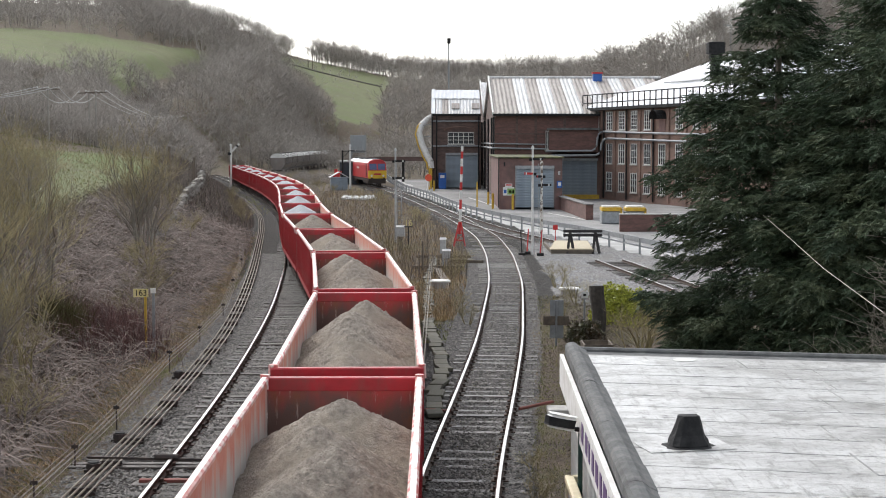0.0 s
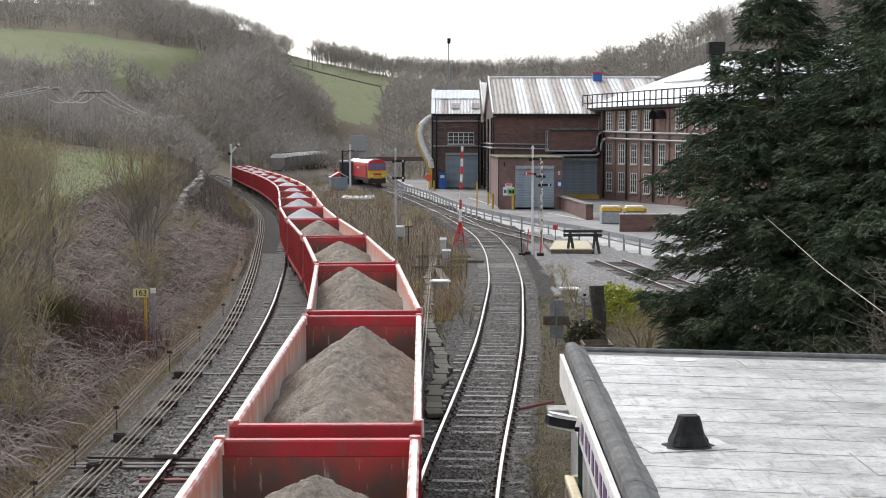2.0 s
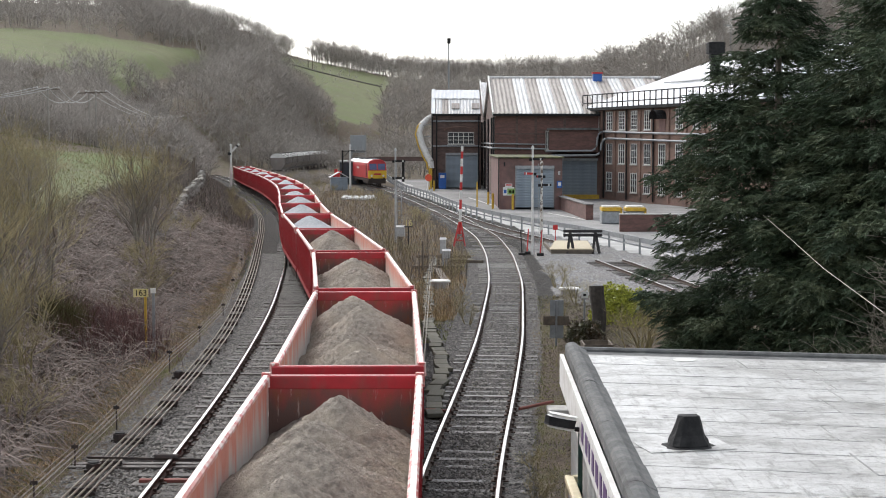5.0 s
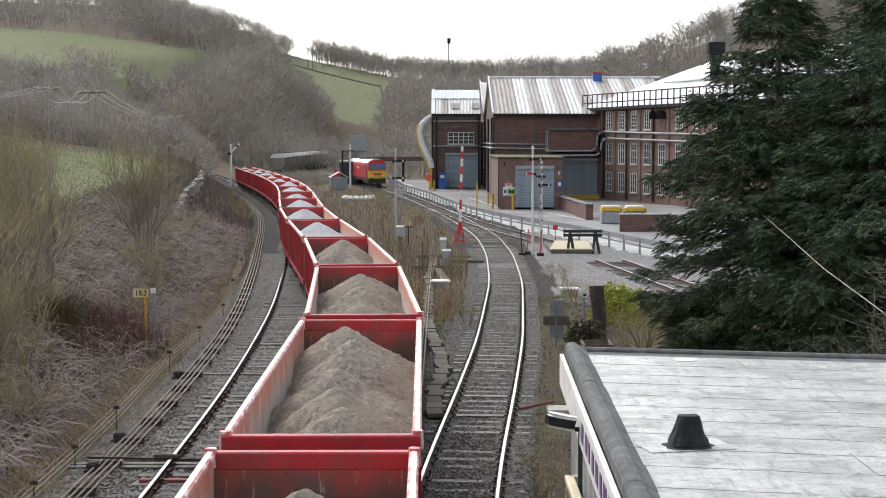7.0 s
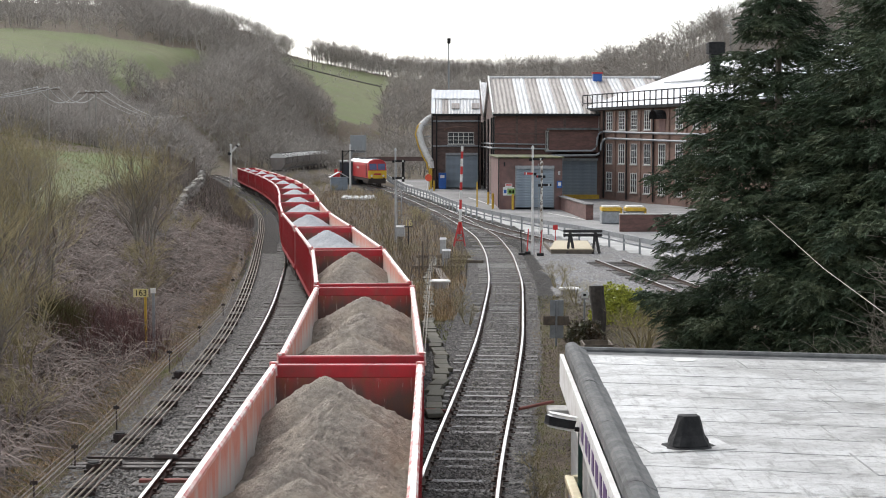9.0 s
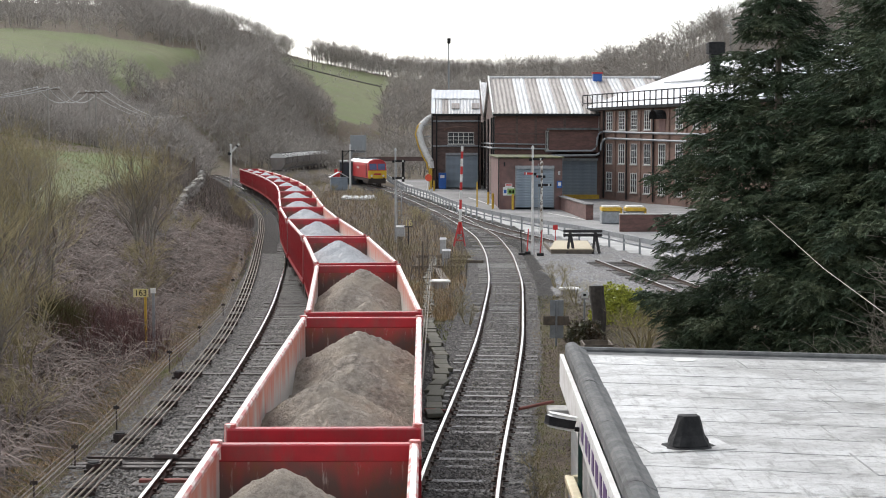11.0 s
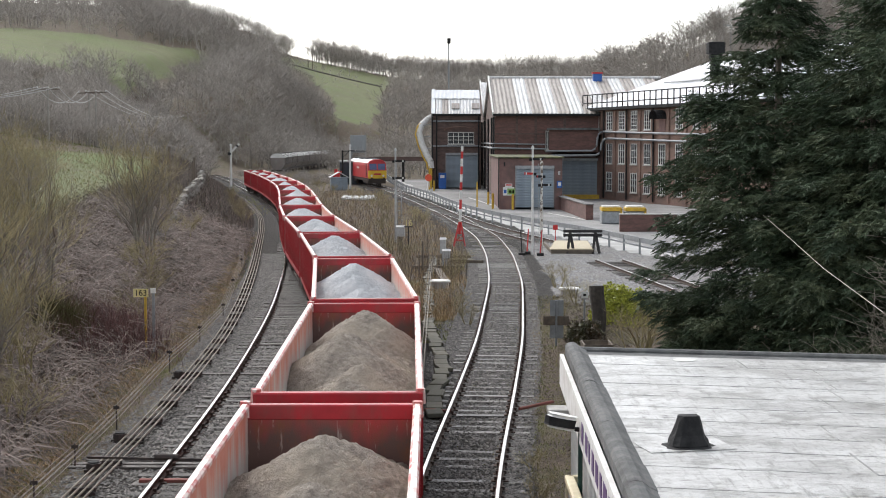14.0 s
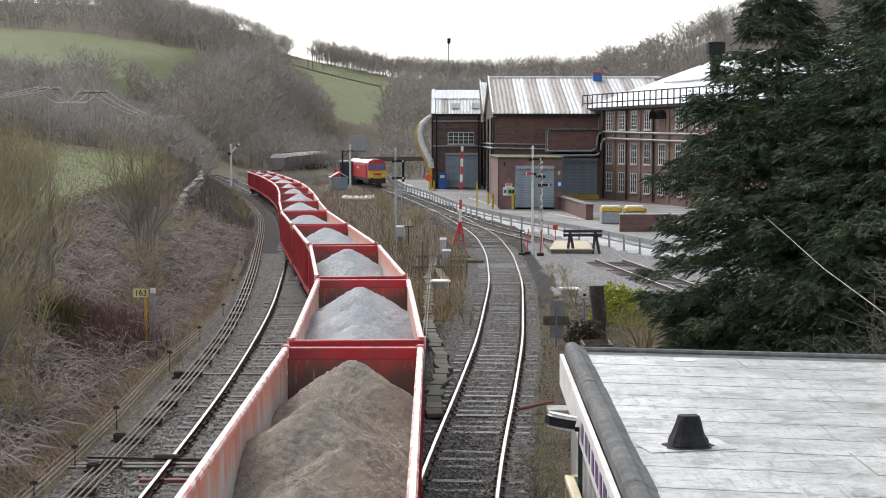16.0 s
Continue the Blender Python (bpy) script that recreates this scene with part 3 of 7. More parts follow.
def heap_mesh(name, mat, seed, white):
    """A loaded heap with a few humps, from wall to wall."""
    rnd = random.Random(seed)
    nu, nv = 56, 240
    xs, ys = np.linspace(-1.19, 1.19, nu), np.linspace(-BODY / 2 + 0.13, BODY / 2 - 0.13, nv)
    X, Y = np.meshgrid(xs, ys)
    count = rnd.choice((5, 6)) if not white else rnd.choice((4, 5))
    peaks = []
    for k in range(count):                                 # tipped bucket by bucket: cones of uneven height
        tall = rnd.uniform(-0.30, 0.02) if k not in (0, count - 1) else rnd.uniform(-0.16, 0.04)
        peaks.append((rnd.uniform(-0.32, 0.2), (BODY - 2.2) * (k + 0.5) / count - BODY / 2 + 1.1 + rnd.uniform(-0.35, 0.35), tall, rnd.uniform(0.58, 0.72)))
    if white:
        peaks = [(p[0] * 0.6, p[1], p[2] + 0.05, p[3] * 0.92) for p in peaks]
    Z = np.full(X.shape, -9.0)
    for px, py, pz, slope in peaks:
        d = np.sqrt((X - px + 0.10 * wob(Y * 1.3, X * 1.5, seed)) ** 2 + (0.92 * (Y - py + 0.12 * wob(X * 2.2, Y, seed + 2))) ** 2 + (0.03 if white else 0.006))
        Z = np.maximum(Z, 2.82 + pz - slope * d)
    Z = np.maximum(Z, 2.02 + 0.10 * wob(X * 1.4, Y * 0.8, seed + 1) - 0.25 * X * X)
    Z = Z + 0.022 * wob(X * 3.1, Y * 2.7, seed) + 0.014 * wob(X * 8, Y * 7, seed + 3) + 0.011 * wob(X * 19, Y * 17, seed + 5) + 0.008 * wob(X * 37, Y * 33, seed + 6) + 0.013 * np.random.RandomState(seed).randn(*X.shape)
    Z = np.clip(Z, 1.35, 3.1)
    ids = np.arange(nu * nv).reshape(nv, nu)
    q = np.stack([ids[:-1, :-1], ids[:-1, 1:], ids[1:, 1:], ids[1:, :-1]], -1).reshape(-1, 4)
    return raw_mesh(name, np.stack([X, Y, Z], -1).reshape(-1, 3), q, mat, True)


def wheelset(parent, y):
    g = Geo()
    for s in (-1, 1):
        g.tube((s * 0.75 - 0.06, y, 0.42), (s * 0.75 + 0.06, y, 0.42), 0.42, 0.42, 20)
        g.tube((s * 0.75 - 0.07, y, 0.42), (s * 0.75 - 0.04, y, 0.42), 0.45, 0.45, 20)
    g.tube((-0.75, y, 0.42), (0.75, y, 0.42), 0.08, 0.08, 10)
    part("wheelset", g, BOGIE, parent)


def build_wagon():
    w = thing("box_wagon", pose(0, 0, 0), "red steel bogie box wagon heaped with brown sand", "railway wagon", "wagons of the train")
    h = BODY / 2
    for s in (-1, 1):
        g = Geo()
        g.box(s * 1.20, -h + 0.05, 1.0, s * 1.23, h - 0.05, TOP - 0.1)
        side = part("side_wall", g, RED, w, "red ribbed steel side")
        g = Geo()
        g.box(s * 1.192, -h + 0.1, 1.05, s * 1.199, h - 0.1, TOP - 0.09)
        part("lining", g, WALL_IN, side, "side lining scoured pale by loads")
        rib = Geo()
        rib.prism([(s * 1.23, 0.98), (s * 1.275, 1.05), (s * 1.275, TOP - 0.13), (s * 1.23, TOP - 0.1)], -0.07, 0.07)
        rme = rib.mesh("rib")
        rme.materials.append(RED)
        for i in range(15):
            part("rib", rme, None, side, m=pose(0, -h + 0.5 + i * (BODY - 1.0) / 14, 0))
        g = Geo()
        g.box(s * 1.165, -h, TOP - 0.10, s * 1.285, h, TOP)
        rail = part("top_rail", g, RIM, w, "red top rail scuffed to pale metal", bevel=0.025)
        g = Geo()
        g.box(s * 1.195, -h + 0.03, TOP - 0.01, s * 1.262, h - 0.03, TOP + 0.004)
        part("worn_strip", g, WORN, rail, "paint worn away along the rail top")
        g = Geo()
        g.box(s * 1.06, -h, 0.80, s * 1.25, h, 1.02)
        part("sill", g, RED, w, bevel=0.02)
    for s in (-1, 1):
        g = Geo()
        g.box(-1.19, s * (h - 0.10), 1.0, 1.19, s * (h - 0.06), TOP - 0.1)
        part("end_wall", g, RED_IN, w, "scratched red end wall stained by loads")
        g = Geo()
        g.box(-1.27, s * (h + 0.06), TOP - 0.24, 1.27, s * (h - 0.11), TOP - 0.015)
        part("end_rail", g, RED, w, bevel=0.02)
        for x in (-1.0, 1.0):
            g = Geo()
            g.box(x - 0.07, s * (h - 0.06), 1.0, x + 0.07, s * (h + 0.05), TOP - 0.24)
            part("end_post", g, RED, w)
            g = Geo()
            g.tube((x * 0.87, s * h, 1.03), (x * 0.87, s * (h + 0.55), 1.03), 0.08, 0.08, 10)
            g.tube((x * 0.87, s * (h + 0.55), 1.03), (x * 0.87, s * (h + 0.6), 1.03), 0.22, 0.22, 14)
            part("buffer", g, BOGIE, w)
        for x in (-1.23, 1.23):
            g = Geo()
            g.tube((x, s * (h - 0.06), TOP - 0.2), (x, s * (h - 0.06), TOP + 0.03), 0.085, 0.075, 8)
            part("corner_cap", g, RIM, w, bevel=0.0)
    g = Geo()
    g.box(-1.2, -h + 0.05, 0.95, 1.2, h - 0.05, 1.02).box(-0.3, -h, 0.7, 0.3, h, 0.95)
    part("floor", g, BOGIE, w)
    for s in (-1, 1):
        bo = Geo()
        y = s * 4.45
        for x in (-0.98, 0.98):
            bo.box(x - 0.07, y - 1.25, 0.35, x + 0.07, y + 1.25, 0.55).box(x - 0.1, y - 0.35, 0.25, x + 0.1, y + 0.35, 0.75)
            for dy in (-0.9, 0.9):
                bo.box(x - 0.12, y + dy - 0.16, 0.28, x + 0.12, y + dy + 0.16, 0.58)
        bo.box(-1.0, y - 0.2, 0.5, 1.0, y + 0.2, 0.72)
        b = part("bogie", bo, BOGIE, w, "dirt-covered two-axle bogie")
        for dy in (-0.9, 0.9):
            wheelset(b, y + dy)
    return w


# ground covered by the far end of the second wagon, as a length along the main line: metres and seconds
def train_s(t):
    return 57.70 - 2.4358 * t - 0.04953 * t * t + 0.0001979 * t ** 3


PITCH, S0 = 13.59, 40.0                                   # S0: the main line's length at y = -20


def along_main(s):
    y = np.interp(s + S0, MAIN[2], MAIN[1])
    return float(xat(MAIN, y)), float(y)


def wagon_pose(k, t):
    mid = train_s(t) + PITCH * k - BODY / 2
    x0, y0 = along_main(mid - 4.45)
    x1, y1 = along_main(mid + 4.45)
    return pose((x0 + x1) / 2, (y0 + y1) / 2, 0, 0, 0, math.degrees(math.atan2(x0 - x1, y1 - y0)))


sand_heaps = [heap_mesh("load", SAND, 11 + i, False) for i in range(5)]
lime_heaps = [heap_mesh("load", LIME, 31 + i, True) for i in range(4)]
wagon = build_wagon()
WAGONS = []
for k in range(-1, 16):
    w = wagon if k == -1 else copy_thing(wagon, pose(0, 0, 0))
    if k > 3:
        w["label"] = "red steel bogie box wagon heaped with pale limestone chippings"
    WAGONS.append((k, w))
for k, w in WAGONS:
    me = sand_heaps[k + 1] if k <= 3 else lime_heaps[k % 4]
    part(me.name, me, None, w, "heap of brown crushed sand" if k <= 3 else "heap of pale grey limestone chippings", m=pose(0, 0, 0, 0, 0, 180 if k > 7 else 0))


# ---- the works across the yard ----
def corrugated(geo, p00, p10, p01, p11, pitch=0.5, deep=0.07, t0=0.0, t1=1.0):
    """A corrugated sheet: eaves p00 to p10, ridge p01 to p11, from share t0 to t1 along it."""
    p00, p10, p01, p11 = (Vector(p) for p in (p00, p10, p01, p11))
    nrm = (p10 - p00).cross(p01 - p00).normalized()
    if nrm.z < 0:
        nrm = -nrm
    n = max(2, int((p10 - p00).length * (t1 - t0) / pitch * 2))
    vs, fs = [], []
    for i in range(n + 1):
        t = t0 + (t1 - t0) * i / n
        o = nrm * (deep if i % 2 else 0.0)
        a, b = p00.lerp(p10, t), p01.lerp(p11, t)
        vs += [a + o, b + o, a + o - nrm * 0.03, b + o - nrm * 0.03]
    for i in range(n):
        k = 4 * i
        fs += [(k, k + 4, k + 5, k + 1), (k + 2, k + 3, k + 7, k + 6)]
    return geo.add(vs, fs)


def sheet_roof(parent, p00, p10, p01, p11, width, rnd, old_share=0.25, rows=3, every=2):
    """A roof laid in strips of corrugated sheets, some of them stained."""
    p00, p10, p01, p11 = (Vector(p) for p in (p00, p10, p01, p11))
    n = max(1, round((p10 - p00).length / width))
    for i in range(n):
        stained = i % every == 1 or rnd.random() < old_share * 0.3
        for j in range(rows):
            a, b = j / rows, (j + 1) / rows + (0.01 if j < rows - 1 else 0)
            up = Vector((0, 0, 0.03 * (rows - j) / rows))
            g = Geo()
            corrugated(g, p00.lerp(p01, a) + up, p10.lerp(p11, a) + up, p00.lerp(p01, b) + up, p10.lerp(p11, b) + up, 0.42, 0.06, i / n, (i + 1) / n)
            part("roof_sheet", g, SHEET_OLD if stained else SHEET, parent)


def shutter_door(parent, x0, x1, y, z1, slat=0.16, z0=0.0):
    g = Geo()
    g.box(x0, y + 0.002, z0, x1, y + 0.03, z1)
    d = part("shutter_door", g, SHUTTER, parent, "blue-grey steel roller shutter, closed")
    g = Geo()
    g.prism([(y - 0.03, 0), (y - 0.055, slat * 0.5), (y - 0.03, slat * 0.96), (y, slat * 0.96), (y, 0)], x0, x1, Matrix(((0, 1, 0, 0), (1, 0, 0, 0), (0, 0, 1, 0), (0, 0, 0, 1))))
    sm = g.mesh("slat")
    sm.materials.append(SHUTTER)
    for i in range(int((z1 - z0) / slat + 0.5)):
        part("slat", sm, None, d, m=pose(0, 0, z0 + i * slat))
    g = Geo()
    g.box(x0 - 0.12, y - 0.12, z0, x0, y, z1 + 0.25).box(x1, y - 0.12, z0, x1 + 0.12, y, z1 + 0.25).box(x0 - 0.12, y - 0.28, z1, x1 + 0.12, y, z1 + 0.32)
    part("shutter_frame", g, GREY, d)
    return d


def window_on(parent, p, ux, w, h, cols=3, rows=4, out=None, sill=True):
    """A white steel window: p is the lower left corner, ux the direction along the wall, out its normal."""
    ux, out, p = Vector(ux).normalized(), Vector(out).normalized(), Vector(p)
    m = Matrix((ux.to_4d() * 1, (-out).to_4d(), (0, 0, 1, 0), (0, 0, 0, 1))).transposed()
    m[3] = (0, 0, 0, 1)
    m.translation = p
    g = Geo()
    g.box(0, 0.0, 0, w, 0.02, h, m)
    win = part("window", g, GLASS, parent, "white-framed window with dark panes")
    g = Geo()
    t = 0.07
    g.box(-t, -0.05, -t, w + t, 0.0, 0, m).box(-t, -0.05, h, w + t, 0.0, h + t, m).box(-t, -0.05, 0, 0, 0.0, h, m).box(w, -0.05, 0, w + t, 0.0, h, m)
    for i in range(1, cols):
        g.box(w * i / cols - 0.035, -0.04, 0, w * i / cols + 0.035, -0.002, h, m)
    for j in range(1, rows):
        g.box(0, -0.038, h * j / rows - 0.03, w, -0.003, h * j / rows + 0.03, m)
    part("window_frame", g, WHITE, win)
    if sill:
        g = Geo()
        g.box(-0.15, -0.14, -0.2, w + 0.15, 0, -t, m)
        part("window_sill", g, CONC, win)


rnd = random.Random(5)
# the far shed with a pale monitor roof
shed = thing("works_shed", pose(0, 0, 0), "dark brick works shed with pale sheet roof and roller shutter", "industrial building", "works buildings")
g = Geo()
g.box(-1.4, 213, -0.3, 0.35, 213.4, 10.0).box(4.9, 213, -0.3, 5.3, 213.4, 10.0).box(0.35, 213, 4.75, 4.9, 213.4, 10.0)
g.box(-1.4, 213.4, -0.3, -1.0, 232, 10.0).box(-1.4, 231.6, -0.3, 5.3, 232, 10.0)
part("wall", g, BRICK_D, shed, "soot-dark brick wall")
shutter_door(shed, 0.47, 4.8, 213.1, 4.5)
window_on(shed, (0.75, 212.98, 6.1), (1, 0, 0), 3.5, 1.5, 5, 3, (0, -1, 0))
g = Geo()
for i in range(10):
    a0, a1 = math.pi * i / 10, math.pi * (i + 1) / 10
    g.bar((2.3 - 2.2 * math.cos(a0), 212.96, 7.9 + 0.55 * math.sin(a0)), (2.3 - 2.2 * math.cos(a1), 212.96, 7.9 + 0.55 * math.sin(a1)), 0.1, 0.2, (0, 1, 0))
part("arch", g, BRICK_L, shed, "flat brick arch over the window")
for z in (5.75, 9.2):
    g = Geo()
    g.tube((-1.6, 212.8, z), (5.2, 212.8, z), 0.11, 0.11, 8)
    part("pipe", g, GREY, shed)
for x in (-1.5, -0.9, 4.95):
    g = Geo()
    g.tube((x, 212.75, 0), (x, 212.75, 9.9), 0.1, 0.1, 8)
    part("downpipe", g, BLACK, shed)
g = Geo()
g.box(-1.6, 212.6, 9.95, 5.3, 213.1, 10.2)
part("gutter", g, BLACK, shed)
sheet_roof(shed, (-1.0, 212.7, 10.2), (5.2, 212.7, 10.2), (-1.0, 217, 12.35), (5.2, 217, 12.35), 0.85, rnd, 0.15, 2, 50)
g = Geo()
corrugated(g, (-1.5, 216.9, 12.45), (5.2, 216.9, 12.45), (-1.5, 220, 13.75), (5.2, 220, 13.75), 0.5, 0.03)
corrugated(g, (-1.5, 229, 10.2), (5.2, 229, 10.2), (-1.5, 220, 13.75), (5.2, 220, 13.75), 0.5, 0.03)
part("upper_roof", g, ROOF_W, shed, "bright pale upper roof sheet")
g = Geo()
for a, b, za, zb in ((212.6, 220, 10.25, 13.8), (220, 229, 13.8, 10.25)):
    g.bar((-1.35, a, za), (-1.35, b, zb), 0.55, 0.12)
part("verge", g, ROOF_W, shed)
for x in (1.2, 4.0):
    g = Geo()
    g.box(x, 0, 0, x + 1.1, 1.7, 0.07, Matrix.Translation((0, 213.9, 10.95)) @ pose(0, 0, 0, 26.5))
    part("rooflight", g, SHEET_OLD, shed, "stained roof light")

# the main works with two gables
FAR = 176 / 153.5
works = thing("works_main", Matrix.Translation(EYE) @ Matrix.Scale(FAR, 4) @ Matrix.Translation((0, 0, -EYE[2])), "red-brown brick works with streaked corrugated gable roofs", "industrial building", "works buildings")
g = Geo()
g.box(5.2, 153.5, -0.3, 10.9, 153.9, 9.1).box(10.9, 153.5, 5.25, 15.6, 153.9, 9.1)
part("front_wall", g, BRICK_R, works, "red-brown brick front with dark bands")
g = Geo()
P = [(153.9, -0.3), (231, -0.3), (231, 9.0), (207, 14.2), (188, 9.3), (169.5, 13.3), (153.9, 9.1)]
vs = [(x, y, z) for x in (5.2, 5.6) for y, z in P]
g.add(vs, [tuple(range(7)), tuple(range(13, 6, -1))] + [(i, (i + 1) % 7, 7 + (i + 1) % 7, 7 + i) for i in range(7)])
part("gable_wall", g, BRICK_D, works, "dark brick side wall with two gables")
sheet_roof(works, (5.0, 153.1, 9.15), (23.3, 153.1, 9.15), (5.0, 169.5, 13.35), (23.3, 169.5, 13.35), 1.28, rnd, 0.1, 3)
for (ya, za), (yb, zb) in (((188, 9.4), (169.5, 13.35)), ((188, 9.4), (207, 14.3)), ((231, 9.1), (207, 14.3))):
    g = Geo()
    corrugated(g, (5.0, ya, za), (24, ya, za), (5.0, yb, zb), (24, yb, zb), 0.8)
    part("rear_roof", g, SHEET, works)
g = Geo()
for a, b in (((153.0, 9.2), (169.5, 13.5)), ((169.5, 13.5), (188, 9.5)), ((188, 9.5), (207, 14.45)), ((207, 14.45), (231, 9.2))):
    g.bar((5.0, a[0], a[1]), (5.0, b[0], b[1]), 0.14, 0.35)
part("bargeboard", g, WHITE, works, "pale bargeboards on the gables")
g = Geo()
g.tube((5.0, 169.5, 13.42), (24, 169.5, 13.42), 0.16, 0.16, 8)
part("ridge", g, SHEET, works)
g = Geo()
g.box(5.0, 152.85, 8.95, 15.7, 153.15, 9.15)
part("gutter", g, BLACK, works)
for y in (153.3, 160, 172, 186, 200):
    g = Geo()
    g.tube((5.08, y, 0), (5.08, y, 8.9), 0.1, 0.1, 8)
    part("downpipe", g, BLACK, works)
for z, r in ((5.75, 0.09), (6.2, 0.07)):
    g = Geo()
    g.tube((5.0, 153.2, z), (5.0, 212, z), r, r, 8)
    g.tube((5.0, 153.2, z), (13.4, 153.2, z - 0.15), r, r, 8)
    part("pipe", g, GREY, works, "grey pipe along the wall")
for y in (163, 178, 193):
    window_on(works, (5.19, y, 1.2), (0, -1, 0), 3.2, 3.0, 3, 4, (-1, 0, 0))
for xx in (7.4, 9.3, 12.2):
    g = Geo()
    g.box(xx - 0.12, 153.4, 5.3, xx + 0.12, 153.49, 9.0)
    part("pier", g, BRICK_D, works)
for z in (7.1,):
    g = Geo()
    g.box(5.25, 153.42, z, 15.5, 153.49, z + 0.14)
    part("band", g, BRICK_D, works)
# glazed bay on the upper floor
g = Geo()
g.box(10.55, 151.8, 5.35, 15.4, 153.5, 7.55)
part("upper_bay", g, BRICK_R, works, "brick bay on the upper floor")
g = Geo()
g.box(10.4, 151.5, 7.55, 15.6, 153.5, 7.75)
part("bay_roof", g, FELT_DARK, works)
window_on(works, (10.35, 153.4, 5.7), (1, -3.2, 0), 1.4, 1.7, 3, 1, (-3.2, -1, 0))
# deep loading bay
bay = thing("loading_bay", pose(0, 0, 0), "dark brick loading bay with wide closed shutter", "industrial building", "works buildings")
g = Geo()
g.box(12.3, 176.6, -0.3, 13.35, 177, 5.3).box(18.0, 176.6, -0.3, 18.3, 177, 5.3).box(13.35, 176.6, 4.3, 18.0, 177, 5.3)
part("bay_wall", g, BRICK_D, bay)
shutter_door(bay, 13.45, 17.9, 176.65, 4.15, 0.17, 0.25)
g = Geo()
g.box(13.4, 175.7, -0.2, 18.0, 176.55, 0.28)
part("dock_edge", g, YELLOW, bay, "yellow-edged loading dock")
g = Geo()
g.box(12.5, 175.5, 4.75, 18.0, 175.95, 5.05)
part("lintel", g, BLACK, bay)
# pink porch with the near shutter
porch = thing("loading_porch", pose(0, 0, 0), "faded pink rendered loading porch with mossy flat roof", "industrial building", "works buildings")
g = Geo()
g.box(5.5, 148.5, -0.3, 7.0, 148.85, 4.78).box(10.85, 148.5, -0.3, 11.6, 148.85, 4.78).box(7.0, 148.5, 3.9, 10.85, 148.85, 4.75)
g.box(5.5, 148.85, -0.3, 5.85, 175.9, 4.75).box(11.25, 148.85, -0.3, 11.6, 175.9, 4.75)
part("wall", g, PINK, porch, "faded pink wall")
g = Geo()
g.box(5.3, 148.2, 4.78, 11.8, 175.9, 4.93)
part("roof_slab", g, material("mossy_slab", (0.13, 0.135, 0.055), 0.9, second=(0.05, 0.05, 0.04), scale=1.5), porch, "mossy roof edge", bevel=0.04)
shutter_door(porch, 7.15, 10.7, 148.65, 3.75)
g = Geo()
g.tube((5.42, 148.4, 0.0), (5.42, 148.4, 4.75), 0.06, 0.06, 8).box(5.9, 148.42, 4.0, 6.05, 148.5, 4.4)
part("drain", g, BLACK, porch)


def notice(x, z, w, h, bars, mats, y=148.44, label="safety notice on the porch wall"):
    th = thing("notice_board", pose(x, y, z) @ Matrix.Scale(0.62, 4), label, "sign", "safety notices")
    g = Geo()
    g.box(0, -0.03, 0, w, 0.0, h)
    part("panel", g, mats[0], th)
    for bx, bz, bw, bh, mt in bars:
        g = Geo()
        g.box(bx, -0.045, bz, bx + bw, -0.032, bz + bh)
        part("marking", g, mt, th)


notice(5.83, 1.17, 1.8, 1.3, [(0.68, 0.15, 1.24, 0.95, material("safety_green", (0.25, 0.42, 0.12), 0.5)), (0.12, 0.35, 0.45, 0.55, BLUE), (0.95, 0.35, 0.3, 0.5, YELLOW), (1.45, 0.35, 0.3, 0.5, YELLOW)], (WHITE,),
       label="white safety notice with green, yellow and blue marks")
notice(6.05, 1.95, 1.1, 0.6, [(0.1, 0.28, 0.9, 0.22, REDP)], (WHITE,), label="white notice with a red bar")
notice(11.08, 1.9, 0.8, 1.1, [(0.16, 0.35, 0.48, 0.55, WHITE)], (BLUE,), label="blue mandatory sign with a white mark")
notice(11.2, 3.2, 0.3, 0.5, [(0.06, 0.1, 0.18, 0.3, GREY)], (WHITE,), label="small white notice on the porch wall")

# the long brick range with railed pale roof
rng = thing("brick_range", pose(0, 0, 0), "long weathered brick range with white windows and pale hipped roof", "industrial building", "works buildings")
A0 = Vector((15.0, 186.0, 0))
DIR = Vector((0.3, -1.0, 0)).normalized()
OUT = Vector((-1.0, -0.3, 0)).normalized()
L = 50.0
M = Matrix((DIR.to_4d(), (-OUT).to_4d(), (0, 0, 1, 0), (0, 0, 0, 1))).transposed()
M[3] = (0, 0, 0, 1)
M.translation = A0
g = Geo()
g.box(0, 0, -0.5, L, 0.4, 10.0, M)
part("wall", g, BRICK_L, rng, "weathered orange-brown brick wall")
for x0, y0, x1, y1 in ((0, 0.4, 0.4, 26), (L - 0.4, 0.4, L, 26), (0, 26, L, 26.4)):
    g = Geo()
    g.box(x0, y0, -0.5, x1, y1, 10.0, M)
    part("wall", g, BRICK_L, rng)


def along_range(a):
    """Distance along the wall of the point at bearing a (x over y)."""
    return (a * A0.y - A0.x) / (DIR.x - a * DIR.y)


